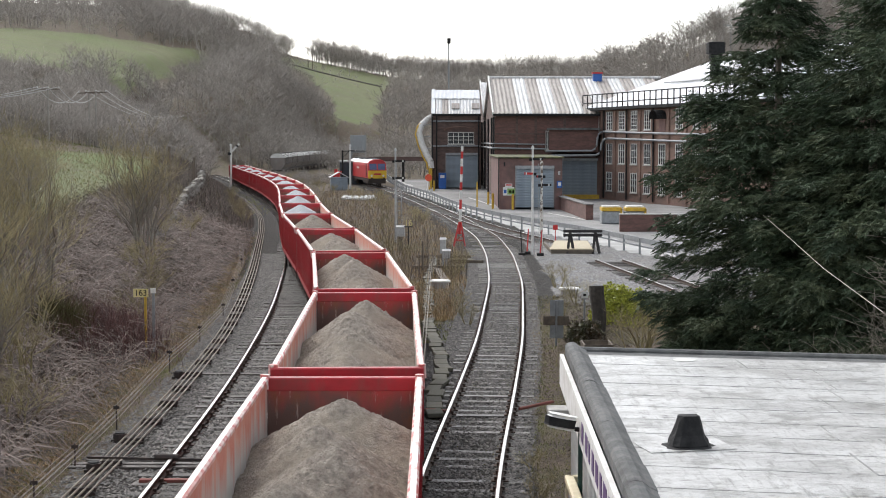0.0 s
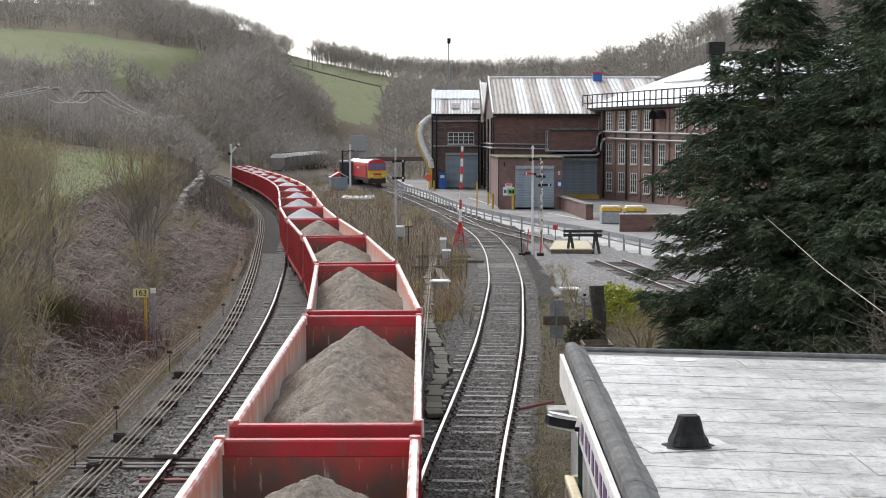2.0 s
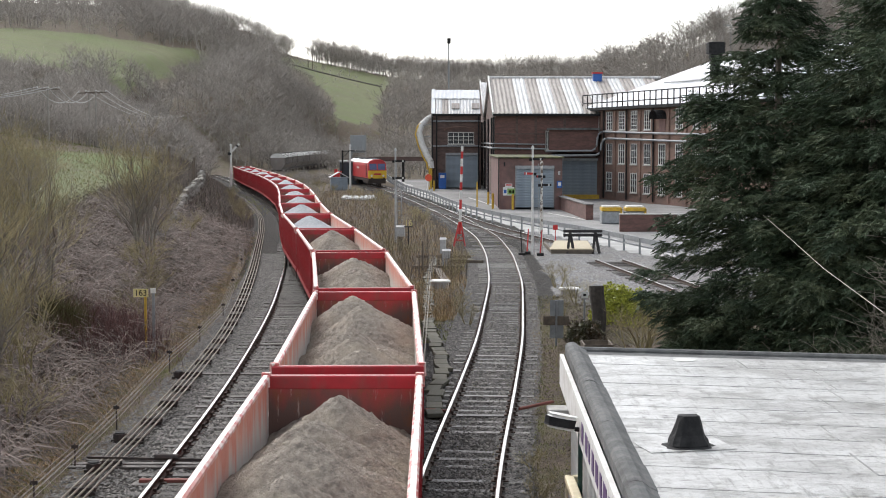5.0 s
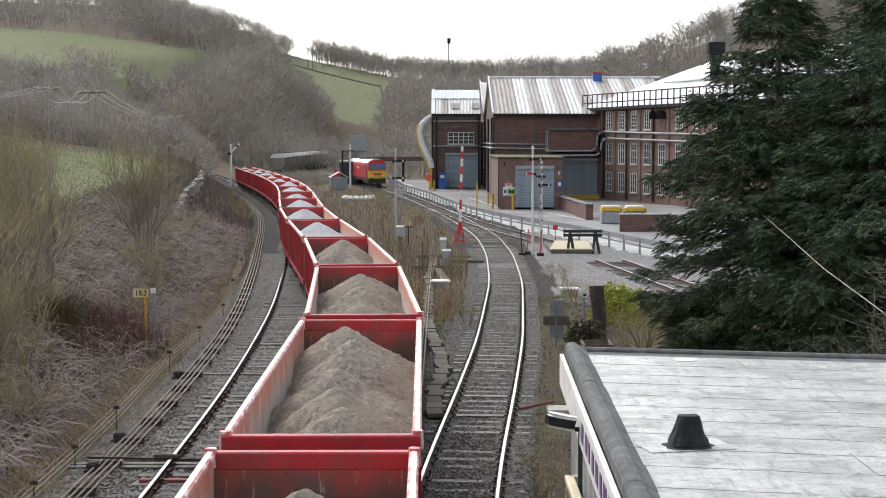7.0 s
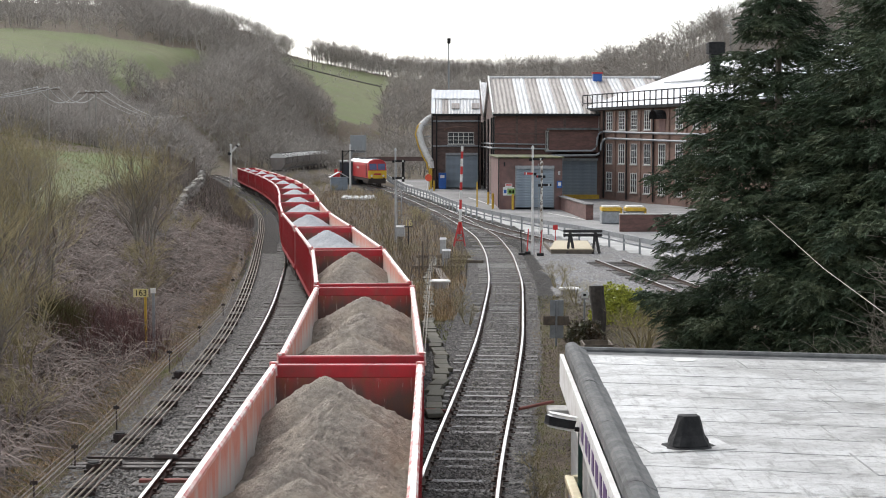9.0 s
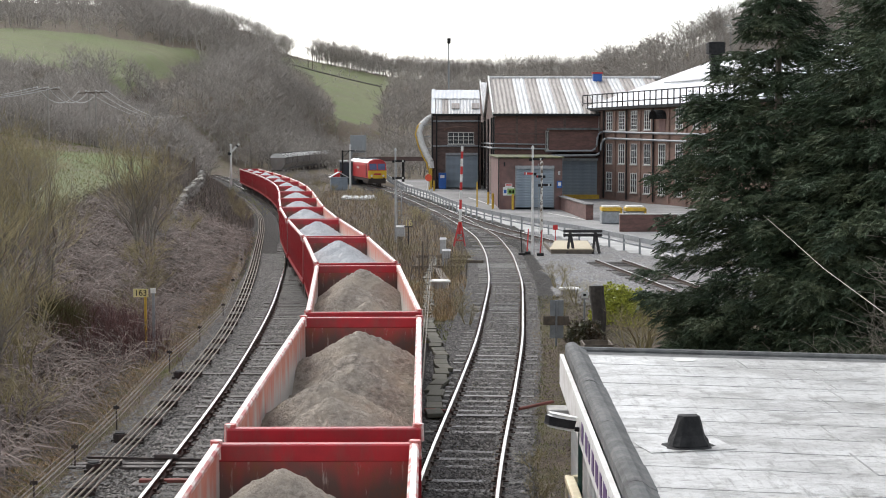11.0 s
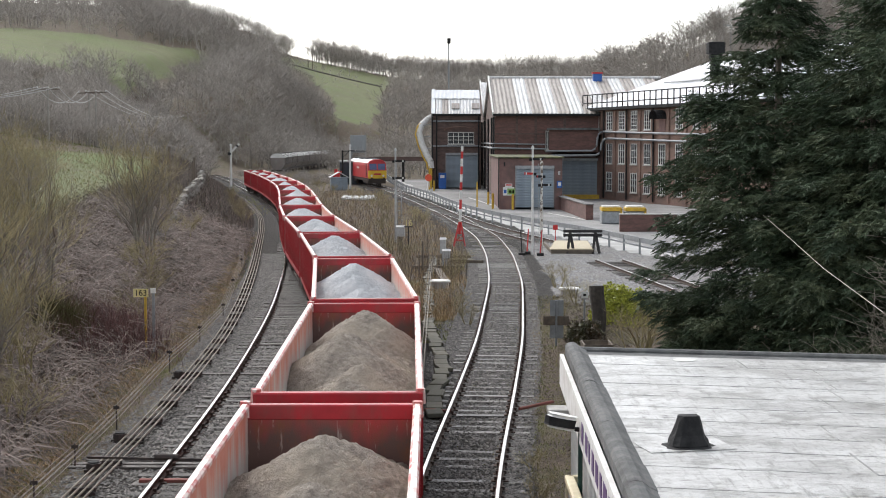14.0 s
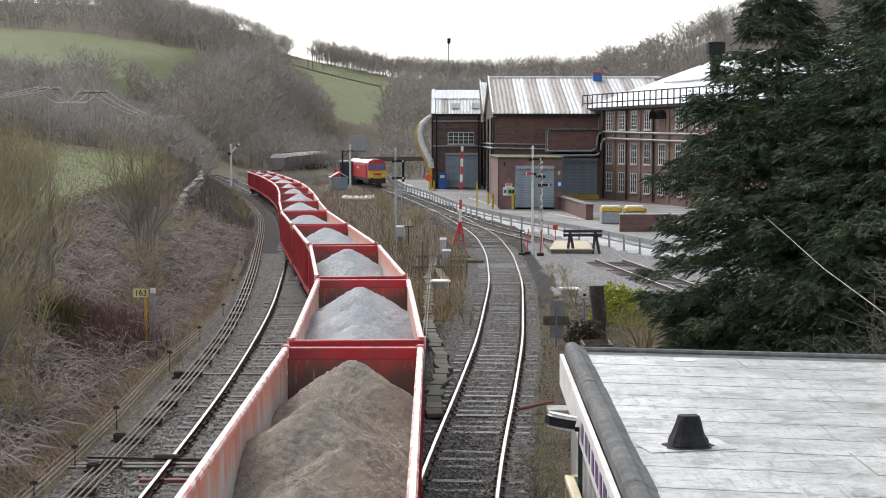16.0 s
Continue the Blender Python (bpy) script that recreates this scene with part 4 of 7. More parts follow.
for i, a in enumerate([0.1003, 0.1089, 0.117, 0.125, 0.1337, 0.1433, 0.1545, 0.166, 0.178]):
    s = along_range(a) - 0.75
    for k, (z0, h) in enumerate(((7.75, 1.95), (4.0, 2.1), (0.9, 2.0))):
        if (a < 0.105 and k) or (i == 5 and k == 0):
            continue
        q = M @ Vector((s, -0.01, z0))
        window_on(rng, q, DIR, 1.5, h, 3, 5 if k == 0 else 3, OUT)
    g = Geo()
    g.box(s + 2.3, -0.14, 0, s + 2.62, -0.002, 9.8, M)
    part("pier", g, BRICK_L, rng)
sd = along_range(0.1433)
g = Geo()
for i in range(8):
    a0, a1 = math.pi * i / 8, math.pi * (i + 1) / 8
    g.add([M @ Vector((sd - 1.0 * math.cos(w), -d, 8.75 + 0.95 * math.sin(w))) for w in (a0, a1) for d in (0, 1.1)], [(0, 1, 3, 2)])
part("canopy", g, BLACK, rng, "dark arched hood over a doorway")
g = Geo()
g.box(sd - 0.8, -0.03, 7.4, sd + 0.8, -0.004, 8.7, M)
part("door_panel", g, PINK, rng)
for z, zl, s0 in ((7.5, 5.35, 12.6), (6.75, 4.85, 13.8)):
    a, b = M @ Vector((s0, -0.4, z)), M @ Vector((49, -0.4, z - 0.6))
    c = Vector((a.x - 0.9, a.y - 0.3, 0))
    bend = [b, a, (a.x - 0.3, a.y - 0.1, z - 0.05), (a.x - 0.55, a.y - 0.2, z - 0.25), (c.x + 0.2, c.y, z - 0.6), (c.x + 0.1, c.y, zl + 0.6), (c.x - 0.1, c.y, zl + 0.2), (c.x - 0.45, c.y, zl), (c.x - 1.0, c.y, zl), (11.6, c.y - 0.5, zl - 0.05)]
    g = Geo()
    g.line(bend, 0.12, 8)
    part("pipe", g, GREY, rng, "long grey pipe on brackets")
for a in (0.121, 0.1384, 0.106):
    s = along_range(a)
    g = Geo()
    g.tube(M @ Vector((s, -0.18, 0)), M @ Vector((s, -0.18, 9.9)), 0.1, 0.1, 8)
    part("downpipe", g, BLACK, rng)
g = Geo()
g.box(6.6, -0.75, 9.95, L + 0.5, 0.3, 10.25, M)
part("eaves_gutter", g, BLACK, rng)
g = Geo()
H0 = [(6.6, -0.7, 10.26), (L, -0.7, 10.26), (L, 13, 16.2), (17, 13, 16.2), (L, 26.5, 10.26), (6.6, 26.5, 10.26)]
g.add([M @ Vector(p) for p in H0], [(0, 1, 2, 3), (3, 2, 4, 5), (0, 3, 5), (0, 5, 4, 1), (1, 4, 2)])
part("roof", g, ROOF_W, rng, "pale coated hipped roof")
g = Geo()
g.add([M @ Vector(p) for p in [(18, 5.2, 12.9), (L, 5.2, 12.9), (L, 5.4, 13.1), (18, 5.4, 13.1)]], [(0, 1, 2, 3)])
g.tube(M @ Vector((17, 5.0, 12.95)), M @ Vector((L, 5.0, 12.95)), 0.08, 0.08, 6)
part("roof_pipe", g, GREY, rng)
for z in (10.8, 11.75):
    g = Geo()
    g.tube(M @ Vector((7.0, -0.7, z)), M @ Vector((L, -0.7, z)), 0.07, 0.07, 6)
    part("guard_rail", g, BLACK, rng)
rp = Geo()
rp.box(-0.06, -0.06, 0, 0.06, 0.06, 1.55)
rpm = rp.mesh("rail_post")
rpm.materials.append(BLACK)
for i in range(30):
    q = M @ Vector((7.0 + i * 1.45, -0.7, 10.24))
    part("rail_post", rpm, None, rng, m=pose(q.x, q.y, q.z))
st = Geo()
q = Vector((28.4, 160, 10.6))
st.box(-0.45, -0.45, 0, 0.45, 0.45, 4.4, Matrix.Translation(q)).box(-0.6, -0.6, 4.4, 0.6, 0.6, 4.9, Matrix.Translation(q))
st.box(-0.82, -0.82, 4.9, 0.82, 0.82, 6.1, Matrix.Translation(q))
for k in range(4):
    st.box(-0.88, -0.88, 5.0 + 0.28 * k, 0.88, 0.88, 5.1 + 0.28 * k, Matrix.Translation(q))
part("chimney", st, BLACK, rng, "dark square louvred chimney head")

# small things in the yard
g = Geo()
g.add([(11.25, 152.4, -0.2), (11.6, 152.5, -0.2), (12.75, 129.3, -0.2), (12.1, 129.1, -0.2), (11.25, 152.4, 1.05), (11.6, 152.5, 1.05), (12.75, 129.3, 1.05), (12.1, 129.1, 1.05)],
      [(0, 1, 2, 3), (4, 7, 6, 5), (0, 4, 5, 1), (1, 5, 6, 2), (2, 6, 7, 3), (3, 7, 4, 0)])
wl = tagged(part("yard_wall", g, BRICK_R, None), "low brick yard wall with grey coping by the porch", "wall")
g = Geo()
g.bar((11.4, 152.6, 1.1), (12.42, 129.0, 1.1), 0.72, 0.09)
part("coping", g, material("sooty_coping", (0.19, 0.185, 0.18), 0.9, second=(0.12, 0.115, 0.11), scale=4), wl, "grey coping", bevel=0.02)
g = Geo()
g.box(13.0, 112, -0.2, 17.2, 112.45, 1.05)
w2 = tagged(part("yard_wall", g, BRICK_R, None), "low red brick wall beside the yard road", "wall")
g = Geo()
g.box(12.95, 111.95, 1.05, 17.3, 112.5, 1.12)
part("coping", g, CONC, w2, "pale coping", bevel=0.02)
for x, y, lab in ((12.7, 122.8, "yellow steel frame holding a grey skip"), (14.6, 122.6, "yellow steel frame beside the brick wall")):
    th = thing("yellow_frame", pose(x, y, -0.15), lab, "frame", "yellow frames")
    g = Geo()
    g.box(0, -0.8, 0, 1.5, 0.8, 1.0)
    part("skip", g, GREY, th, "grey steel skip", bevel=0.05)
    g = Geo()
    g.box(0, -0.85, 1.0, 1.6, 0.85, 1.3)
    part("beam", g, YELLOW, th, bevel=0.03)
    g = Geo()
    g.box(1.5, -0.85, 0, 1.65, -0.7, 1.2).box(1.5, 0.7, 0, 1.65, 0.85, 1.2)
    part("leg", g, YELLOW, th)
    g = Geo()
    g.box(0.1, -0.6, 1.3, 1.5, 0.6, 1.42)
    part("lid", g, WHITE, th, bevel=0.04)
cab = thing("blue_cabin", pose(-0.6, 211.6, -0.15), "bright blue cabinet standing against the shed", "cabinet")
g = Geo()
g.box(0, -0.6, 0, 1.05, 0.6, 2.2)
part("body", g, BLUE, cab, bevel=0.04)
g = Geo()
g.box(0.2, -0.63, 1.5, 0.8, -0.602, 1.9)
part("notice", g, WHITE, cab)
for i, (x, y, h) in enumerate([(-1.9, 208, 3.2), (4.75, 160, 1.3), (4.9, 150, 1.5), (-1.2, 205, 1.3), (3.35, 150, 2.6), (6.75, 147.6, 1.5)]):
    b = thing("bollard", pose(x, y, -0.2), "yellow steel guard post in the yard", "bollard", "yard bollards")
    g = Geo()
    r = 0.12 if h < 2 else 0.07
    g.tube((0, 0, 0), (0, 0, h), r, r, 10).tube((0, 0, h), (0, 0, h + 0.06), r, 0.03, 10)
    part("post", g, YELLOW, b)
cn = thing("covered_conveyor", pose(0, 0, 0), "white covered chute descending beside the shed", "conveyor")
pts = [Vector(p) for p in ((-1.4, 214.5, 9.9), (-2.2, 214, 9.5), (-3.0, 213.6, 8.7), (-3.3, 213.3, 7.6), (-2.9, 213, 6.0), (-2.2, 212.6, 4.4), (-1.7, 212.3, 3.6), (-1.6, 212.2, 2.7))]
for a, b in zip(pts[:-1], pts[1:]):
    g = Geo()
    g.tube(a, b, 0.42, 0.42, 10)
    part("casing", g, WHITE, cn, smooth=False)
g = Geo()
for a, b in zip(pts[:-1], pts[1:]):
    g.bar(a + Vector((-0.55, -0.3, -0.2)), b + Vector((-0.55, -0.3, -0.2)), 0.14, 0.14)
g.box(-1.95, 212, -0.2, -1.5, 212.5, 3.4)
part("leg", g, YELLOW, cn)
g = Geo()
for i in range(5):
    g.bar((-1.6, 213.5, 2 + i * 1.7), (-3.0 + 0.2 * abs(i - 3), 213.2, 2.2 + i * 1.6), 0.1, 0.1)
part("brace", g, GREY, cn)
# steel crash barrier along the yard edge
fence = thing("crash_barrier", pose(0, 0, 0), "grey galvanised crash barrier along the yard road", "barrier")
bl = np.array([0] + list(np.cumsum([math.dist(BARRIER[i], BARRIER[i + 1]) for i in range(len(BARRIER) - 1)])))


def on_barrier(d):
    return float(np.interp(d, bl, [p[0] for p in BARRIER])), float(np.interp(d, bl, [p[1] for p in BARRIER]))


pp = Geo()
pp.box(-0.06, -0.06, 0, 0.06, 0.06, 0.95)
ppm = pp.mesh("post")
ppm.materials.append(GREY)
d = 1.0
while d < bl[-1]:
    x, y = on_barrier(d)
    part("post", ppm, None, fence, m=pose(x, y, -0.2))
    d += 3.2
for z, hh in ((0.64, 0.3), (0.28, 0.1)):
    d = 0.0
    while d < bl[-1] - 1:
        (x0, y0), (x1, y1) = on_barrier(d), on_barrier(min(d + 6.4, bl[-1]))
        g = Geo()
        g.bar((x0, y0 - 0.08, z), (x1, y1 - 0.08, z), 0.05, hh)
        part("rail", g, GREY, fence)
        d += 6.4
# white lines on the yard
for i, (a, b) in enumerate((((9.6, 140), (11.9, 128)), ((3.0, 178), (5.0, 158)), ((-2.6, 200), (-1.9, 186)))):
    g = Geo()
    g.bar((*a, -0.13), (*b, -0.13), 0.16, 0.02)
    solid("road_marking", g, WHITE, "worn white line painted on the yard", "road marking", kind="structure")


# ---- plants ----
def tri_tube(vs, fs, a, b, r0, r1):
    """A three-sided twig from a to b."""
    d = b - a
    n = np.linalg.norm(d)
    if n < 1e-6:
        return
    d = d / n
    s = np.cross(d, (0.31, 0.17, 0.93))
    s /= np.linalg.norm(s) + 1e-9
    u = np.cross(s, d)
    k = len(vs)
    for p, r in ((a, r0), (b, r1)):
        vs += [p + s * r, p - s * r * 0.5 + u * r * 0.87, p - s * r * 0.5 - u * r * 0.87]
    fs += [(k, k + 1, k + 4, k + 3), (k + 1, k + 2, k + 5, k + 4), (k + 2, k, k + 3, k + 5)]


def bare_tree_mesh(seed, height, stems=1, spread=0.5, levels=4, kids=(5, 5, 4, 4), mat=None, twig=0.006, up=0.25, stem_r=None):
    """Trunk meshes: limbs in one list, the finest twigs in another."""
    rs = np.random.RandomState(seed)
    limb_v, limb_f, fine_v, fine_f = [], [], [], []

    def grow(p, d, length, r, lev):
        segs = 3 if lev < 2 else 2
        pts, q, dd = [p], p.copy(), d.copy()
        for i in range(segs):
            dd = dd + rs.normal(0, 0.13, 3) + np.array([0, 0, up * 0.35])
            dd /= np.linalg.norm(dd)
            q = q + dd * length / segs
            pts.append(q.copy())
        end = max(r * 0.45, twig)
        for i in range(segs):
            a, b = r + (end - r) * i / segs, r + (end - r) * (i + 1) / segs
            if lev < levels - 1:
                tri_tube(limb_v, limb_f, pts[i], pts[i + 1], a, b)
            else:
                tri_tube(fine_v, fine_f, pts[i], pts[i + 1], a, b)
        if lev >= levels:
            return
        for c in range(kids[min(lev, len(kids) - 1)]):
            t = rs.uniform(0.5 if lev == 0 else 0.3, 1.0)
            i = min(int(t * segs), segs - 1)
            start = pts[i] + (pts[i + 1] - pts[i]) * (t * segs - i)
            w = rs.uniform(0, 2 * math.pi)
            side = np.array([math.cos(w), math.sin(w), rs.uniform(-0.1, 0.5)])
            nd = dd * (1 - spread) + side * spread * rs.uniform(0.7, 1.3)
            nd /= np.linalg.norm(nd)
            grow(start, nd, length * rs.uniform(0.45, 0.72), max(end * 0.85, twig), lev + 1)

    for s in range(stems):
        w = rs.uniform(0, 2 * math.pi)
        lean = 0.0 if stems == 1 else rs.uniform(0.12, 0.5)
        d = np.array([math.cos(w) * lean, math.sin(w) * lean, 1.0])
        o = np.array([math.cos(w), math.sin(w), 0]) * (0.0 if stems == 1 else 0.18)
        grow(o, d / np.linalg.norm(d), height * rs.uniform(0.42, 0.55), (stem_r or height * 0.018) * rs.uniform(0.7, 1.0), 0)
    return limb_v, limb_f, fine_v, fine_f


def tree_kind(name, seed, height, label, category="tree", bark=None, twigs=None, **kw):
    lv, lf, fv, ff = bare_tree_mesh(seed, height, **kw)
    th = thing(name, pose(0, 0, -300), label, category)
    part("trunk", raw_mesh("trunk", lv, lf, bark or BARK), None, th, "grey-brown trunk and limbs")
    part("crown", raw_mesh("crown", fv, ff, twigs or TWIG_OLIVE), None, th, "crown of fine bare twigs")
    return th


def gz(x, y):
    return float(ground_z(np.array([x]), np.array([y]))[0])


def plant(kind, x, y, size, turn, first=[]):
    m = Matrix.Translation((x, y, gz(x, y) - 0.1)) @ Matrix.Rotation(turn, 4, "Z") @ Matrix.Scale(size, 4)
    if kind.name not in first:
        first.append(kind.name)
        kind.matrix_basis = m
        return kind
    kind_scale = kind.scale.copy()
    kind.scale = (1, 1, 1)
    ob = copy_thing(kind, m)
    kind.scale = kind_scale
    return ob


willows = [tree_kind("willow_tree", 21 + i, 7.0, "bare multi-stemmed willow with olive twigs on the bank", twigs=TWIG_OLIVE, stems=6, spread=0.44, levels=4, kids=(4, 5, 4, 2), twig=0.005, up=0.32) for i in range(4)]
oaks = [tree_kind("bare_tree", 41 + i, 9.0, "bare grey-brown winter tree in the hedgerow", twigs=BARK, stems=1, spread=0.55, levels=4, kids=(7, 5, 4, 3), twig=0.012, up=0.15) for i in range(3)]
bush = [tree_kind("bare_shrub", 61 + i, 2.6, "tangled bare shrub on the rough bank", "shrub", bark=TWIG_OLIVE, twigs=TWIG_OLIVE, stems=7, spread=0.5, levels=3, kids=(4, 4, 3), twig=0.004, up=0.1) for i in range(3)]

rnd = random.Random(77)
# the big willow by the stone wall and its neighbours: x, y, size
for i, (x, y, s) in enumerate([(-13.3, 68, 0.92), (-13.6, 70, 0.8), (-14.4, 48, 0.95), (-13.2, 50, 0.7), (-16.2, 56, 0.85), (-17.5, 60, 0.8),
                               (-21, 78, 0.7), (-24, 88, 0.65), (-15.6, 51, 0.9), (-11.6, 38.5, 0.85), (-10.6, 34.5, 0.6), (-13.6, 46.5, 0.8)]):
    plant(willows[i % 4], x, y, s * rnd.uniform(0.92, 1.08), rnd.uniform(0, 6.3))
for i, (x, y, s) in enumerate([(-45, 172, 0.5), (-52, 180, 0.55), (-37, 165, 0.4), (-60, 205, 0.8), (-31, 170, 0.42), (-57, 215, 0.95), (-64, 220, 0.6), (-33, 190, 0.5), (-41, 198, 0.55), (-28.5, 172, 0.4), (-37, 215, 0.7), (-47, 215, 0.6),
                               (-17, 300, 0.8), (-8, 282, 0.9), (-3.5, 275, 1.0), (-12, 290, 0.8)]):
    plant(oaks[i % 3], x, y, s * rnd.uniform(0.9, 1.1), rnd.uniform(0, 6.3))
for i, (x, y, s) in enumerate([(-9.3, 33, 0.8), (-10.6, 38, 1.0), (-11, 57, 0.9), (-12.4, 63, 1.0), (-10.4, 50, 0.7), (-14.5, 86, 0.9), (0.7, 59, 0.45), (0.9, 55, 0.4), (0.4, 73, 0.5), (0.9, 78, 0.6), (-2.0, 84, 0.5), (-2.9, 90, 0.6), (-4.0, 108, 0.8),
                               (5.2, 69, 0.6), (5.5, 62, 0.6), (4.5, 58, 0.5), (7.4, 47, 0.9), (-1.8, 121, 0.7), (-2.4, 128, 0.7), (-5.0, 132, 0.8), (-7, 150, 0.8), (-6.5, 160, 0.9), (-9.5, 165, 0.8), (-18, 215, 0.7), (-21, 225, 0.8), (-24, 238, 0.8), (-19.5, 240, 0.7), (-26, 262, 0.8), (-23, 270, 0.8), (-27, 280, 0.8), (-14, 195, 0.7), (-16, 202, 0.7), (-15.5, 118, 0.8), (-17.5, 130, 0.8), (-20.5, 148, 0.8),
                               (5.9, 46, 0.9), (6.4, 48, 0.9), (1.5, 25.5, 0.3), (1.75, 27.8, 0.32), (1.85, 30.5, 0.26), (-12, 44, 1.0), (-14.6, 79, 0.9)]):
    plant(bush[i % 3], x, y, s, rnd.uniform(0, 6.3))


def scatter(name, mat, label, n, region, blade, seed, clear=1.35):
    """Blades or stems strewn over the ground as one stuff: region(rs, n) gives x and y, blade(rs, n) gives height, lean and width."""
    rs = np.random.RandomState(seed)
    x, y = region(rs, n)
    keep = near_track(x, y) > clear
    x, y = x[keep], y[keep]
    n = len(x)
    z = ground_z(x, y) - 0.03
    h, lean, wid = blade(rs, n)
    w = rs.uniform(0, 2 * math.pi, n)
    dx, dy = np.cos(w) * lean, np.sin(w) * lean
    v = rs.uniform(0, 2 * math.pi, n)
    sx, sy = np.cos(v) * wid, np.sin(v) * wid
    p0, p1 = np.stack([x - sx, y - sy, z], -1), np.stack([x + sx, y + sy, z], -1)
    mid = np.stack([x + dx * 0.4, y + dy * 0.4, z + h * 0.62], -1)
    m0, m1 = mid - np.stack([sx, sy, 0 * z], -1) * 0.7, mid + np.stack([sx, sy, 0 * z], -1) * 0.7
    tip = np.stack([x + dx, y + dy, z + h * rs.uniform(0.72, 1.0, n)], -1)
    vs = np.stack([p0, p1, m1, m0, tip], 1).reshape(-1, 3)
    k = np.arange(n)[:, None] * 5
    fs = np.concatenate([k + np.array([[0, 1, 2]]), k + np.array([[0, 2, 3]]), k + np.array([[3, 2, 4]])])
    return tagged(new(name, raw_mesh(name, vs, fs, mat)), label, "undergrowth", kind="stuff")


def left_bank(y0, y1, u0, u1, power=1.5):
    def f(rs, n):
        y = y0 + (y1 - y0) * rs.uniform(0, 1, n) ** power
        edge = np.where(y < 88, np.minimum(xat(LEFT, y), xat(MAIN, y)), xat(MAIN, y)) - 2.6
        u = rs.uniform(u0, u1, n)
        ok = wob(y * 0.35, u * 0.5, 9) + rs.uniform(-0.8, 0.8, n) > -0.5
        u = np.where(ok, u, rs.uniform(u0, u1, n))
        return edge - u, y
    return f


def between(y0, y1):
    def f(rs, n):
        y = y0 + (y1 - y0) * rs.uniform(0, 1, n) ** 1.3
        a, b = xat(MAIN, y) + 1.9, xat(RIGHT, y) - 1.8
        return a + (b - a) * rs.uniform(0, 1, n), y
    return f


def box_region(x0, x1, y0, y1):
    return lambda rs, n: (rs.uniform(x0, x1, n), rs.uniform(y0, y1, n))


def right_verge(rs, n):
    y = 19 + 46 * rs.uniform(0, 1, n)
    return xat(RIGHT, y) + 1.3 + rs.uniform(0, 1, n) ** 1.2 * 3.0, y


def canes(name, mat, label, n, region, seed, long0, long1, wid, rise=0.45):
    """Arching stems that leave the ground, bow over and trail: ribbons of four lengths."""
    rs = np.random.RandomState(seed)
    x, y = region(rs, n)
    keep = near_track(x, y) > 2.2
    x, y = x[keep], y[keep]
    n = len(x)
    z = ground_z(x, y)
    ln, w = rs.uniform(long0, long1, n), rs.uniform(0, 6.283, n)
    bend = rs.normal(0, 0.5, n)
    up = ln * rs.uniform(0.15, rise, n)
    lean = rs.uniform(0, 0.25, n)
    rows = []
    for k in range(5):
        t = k / 4
        ww = w + bend * t
        c = np.stack([x + np.cos(ww) * ln * t * 0.8, y + np.sin(ww) * ln * t * 0.8, z + up * (4 * t * (1 - t) * 0.8 + t * lean * 2) + 0.02], -1)
        sd = np.stack([-np.sin(ww), np.cos(ww), 0.8 + 0 * w], -1) * (wid * rs.uniform(0.7, 1.3, n) * (1.05 - 0.6 * t))[:, None]
        rows += [c - sd, c + sd]
    v = np.stack(rows, 1).reshape(-1, 3)
    k = np.arange(n)[:, None] * 10
    fs = np.concatenate([k + np.array([[2 * a, 2 * a + 1, 2 * a + 3, 2 * a + 2]]) for a in range(4)])
    return tagged(new(name, raw_mesh(name, v, fs, mat)), label, "undergrowth", kind="stuff")


CANE = material("pale_dead_cane", (0.29, 0.238, 0.205), 0.85, second=(0.12, 0.092, 0.076), scale=1.2, rand=0.6, island=True)
RUSSET = material("russet_dead_bracken", (0.20, 0.115, 0.07), 0.95, second=(0.10, 0.062, 0.045), scale=0.8, rand=0.5, island=True)
stem = lambda h0, h1, l0, l1, w: (lambda rs, n: (rs.uniform(h0, h1, n), rs.uniform(l0, l1, n), rs.uniform(0.6, 1.3, n) * w))
scatter("bramble_thicket", TWIG_GREY, "tangle of bleached bramble and dead bracken stems on the cutting side", 52000, left_bank(22, 110, 1.3, 10.5), stem(0.12, 0.6, 0.2, 1.0, 0.008), 1)
canes("arching_brambles", CANE, "long arching bleached bramble stems over the bank", 30000, left_bank(22, 100, 1.35, 10.5), 21, 0.5, 2.4, 0.0085)
canes("fallen_stems", TWIG_GREY, "fallen dark stems matted over the bank", 18000, left_bank(22, 100, 1.2, 10.5), 22, 0.4, 1.6, 0.009, 0.25)
scatter("russet_bracken", RUSSET, "russet dead bracken in patches on the bank", 20000, left_bank(22, 110, 1.4, 8.0), stem(0.1, 0.5, 0.1, 0.5, 0.012), 23)
scatter("bank_bracken", TWIG_GREY, "dead bracken over the far cutting side", 30000, left_bank(85, 245, 0.6, 10.0, 1.2), stem(0.25, 0.9, 0.1, 0.8, 0.016), 2)
scatter("bank_straw", STRAW, "straw-coloured dead grass along the track edge", 34000, left_bank(22, 105, 0.4, 2.0), stem(0.05, 0.2, 0.05, 0.35, 0.007), 3)
scatter("bank_grass", GRASS, "patchy winter grass at the foot of the bank", 24000, left_bank(22, 110, 0.1, 1.9), stem(0.04, 0.15, 0.02, 0.12, 0.006), 4)
scatter("red_shoots", TWIG_RED, "thicket of dark red dogwood shoots near the milepost", 4200, lambda rs, n: (-10.6 + rs.normal(0, 0.85, n), 46.5 + rs.normal(0, 1.6, n)), stem(0.4, 1.8, 0.2, 1.1, 0.006), 5)
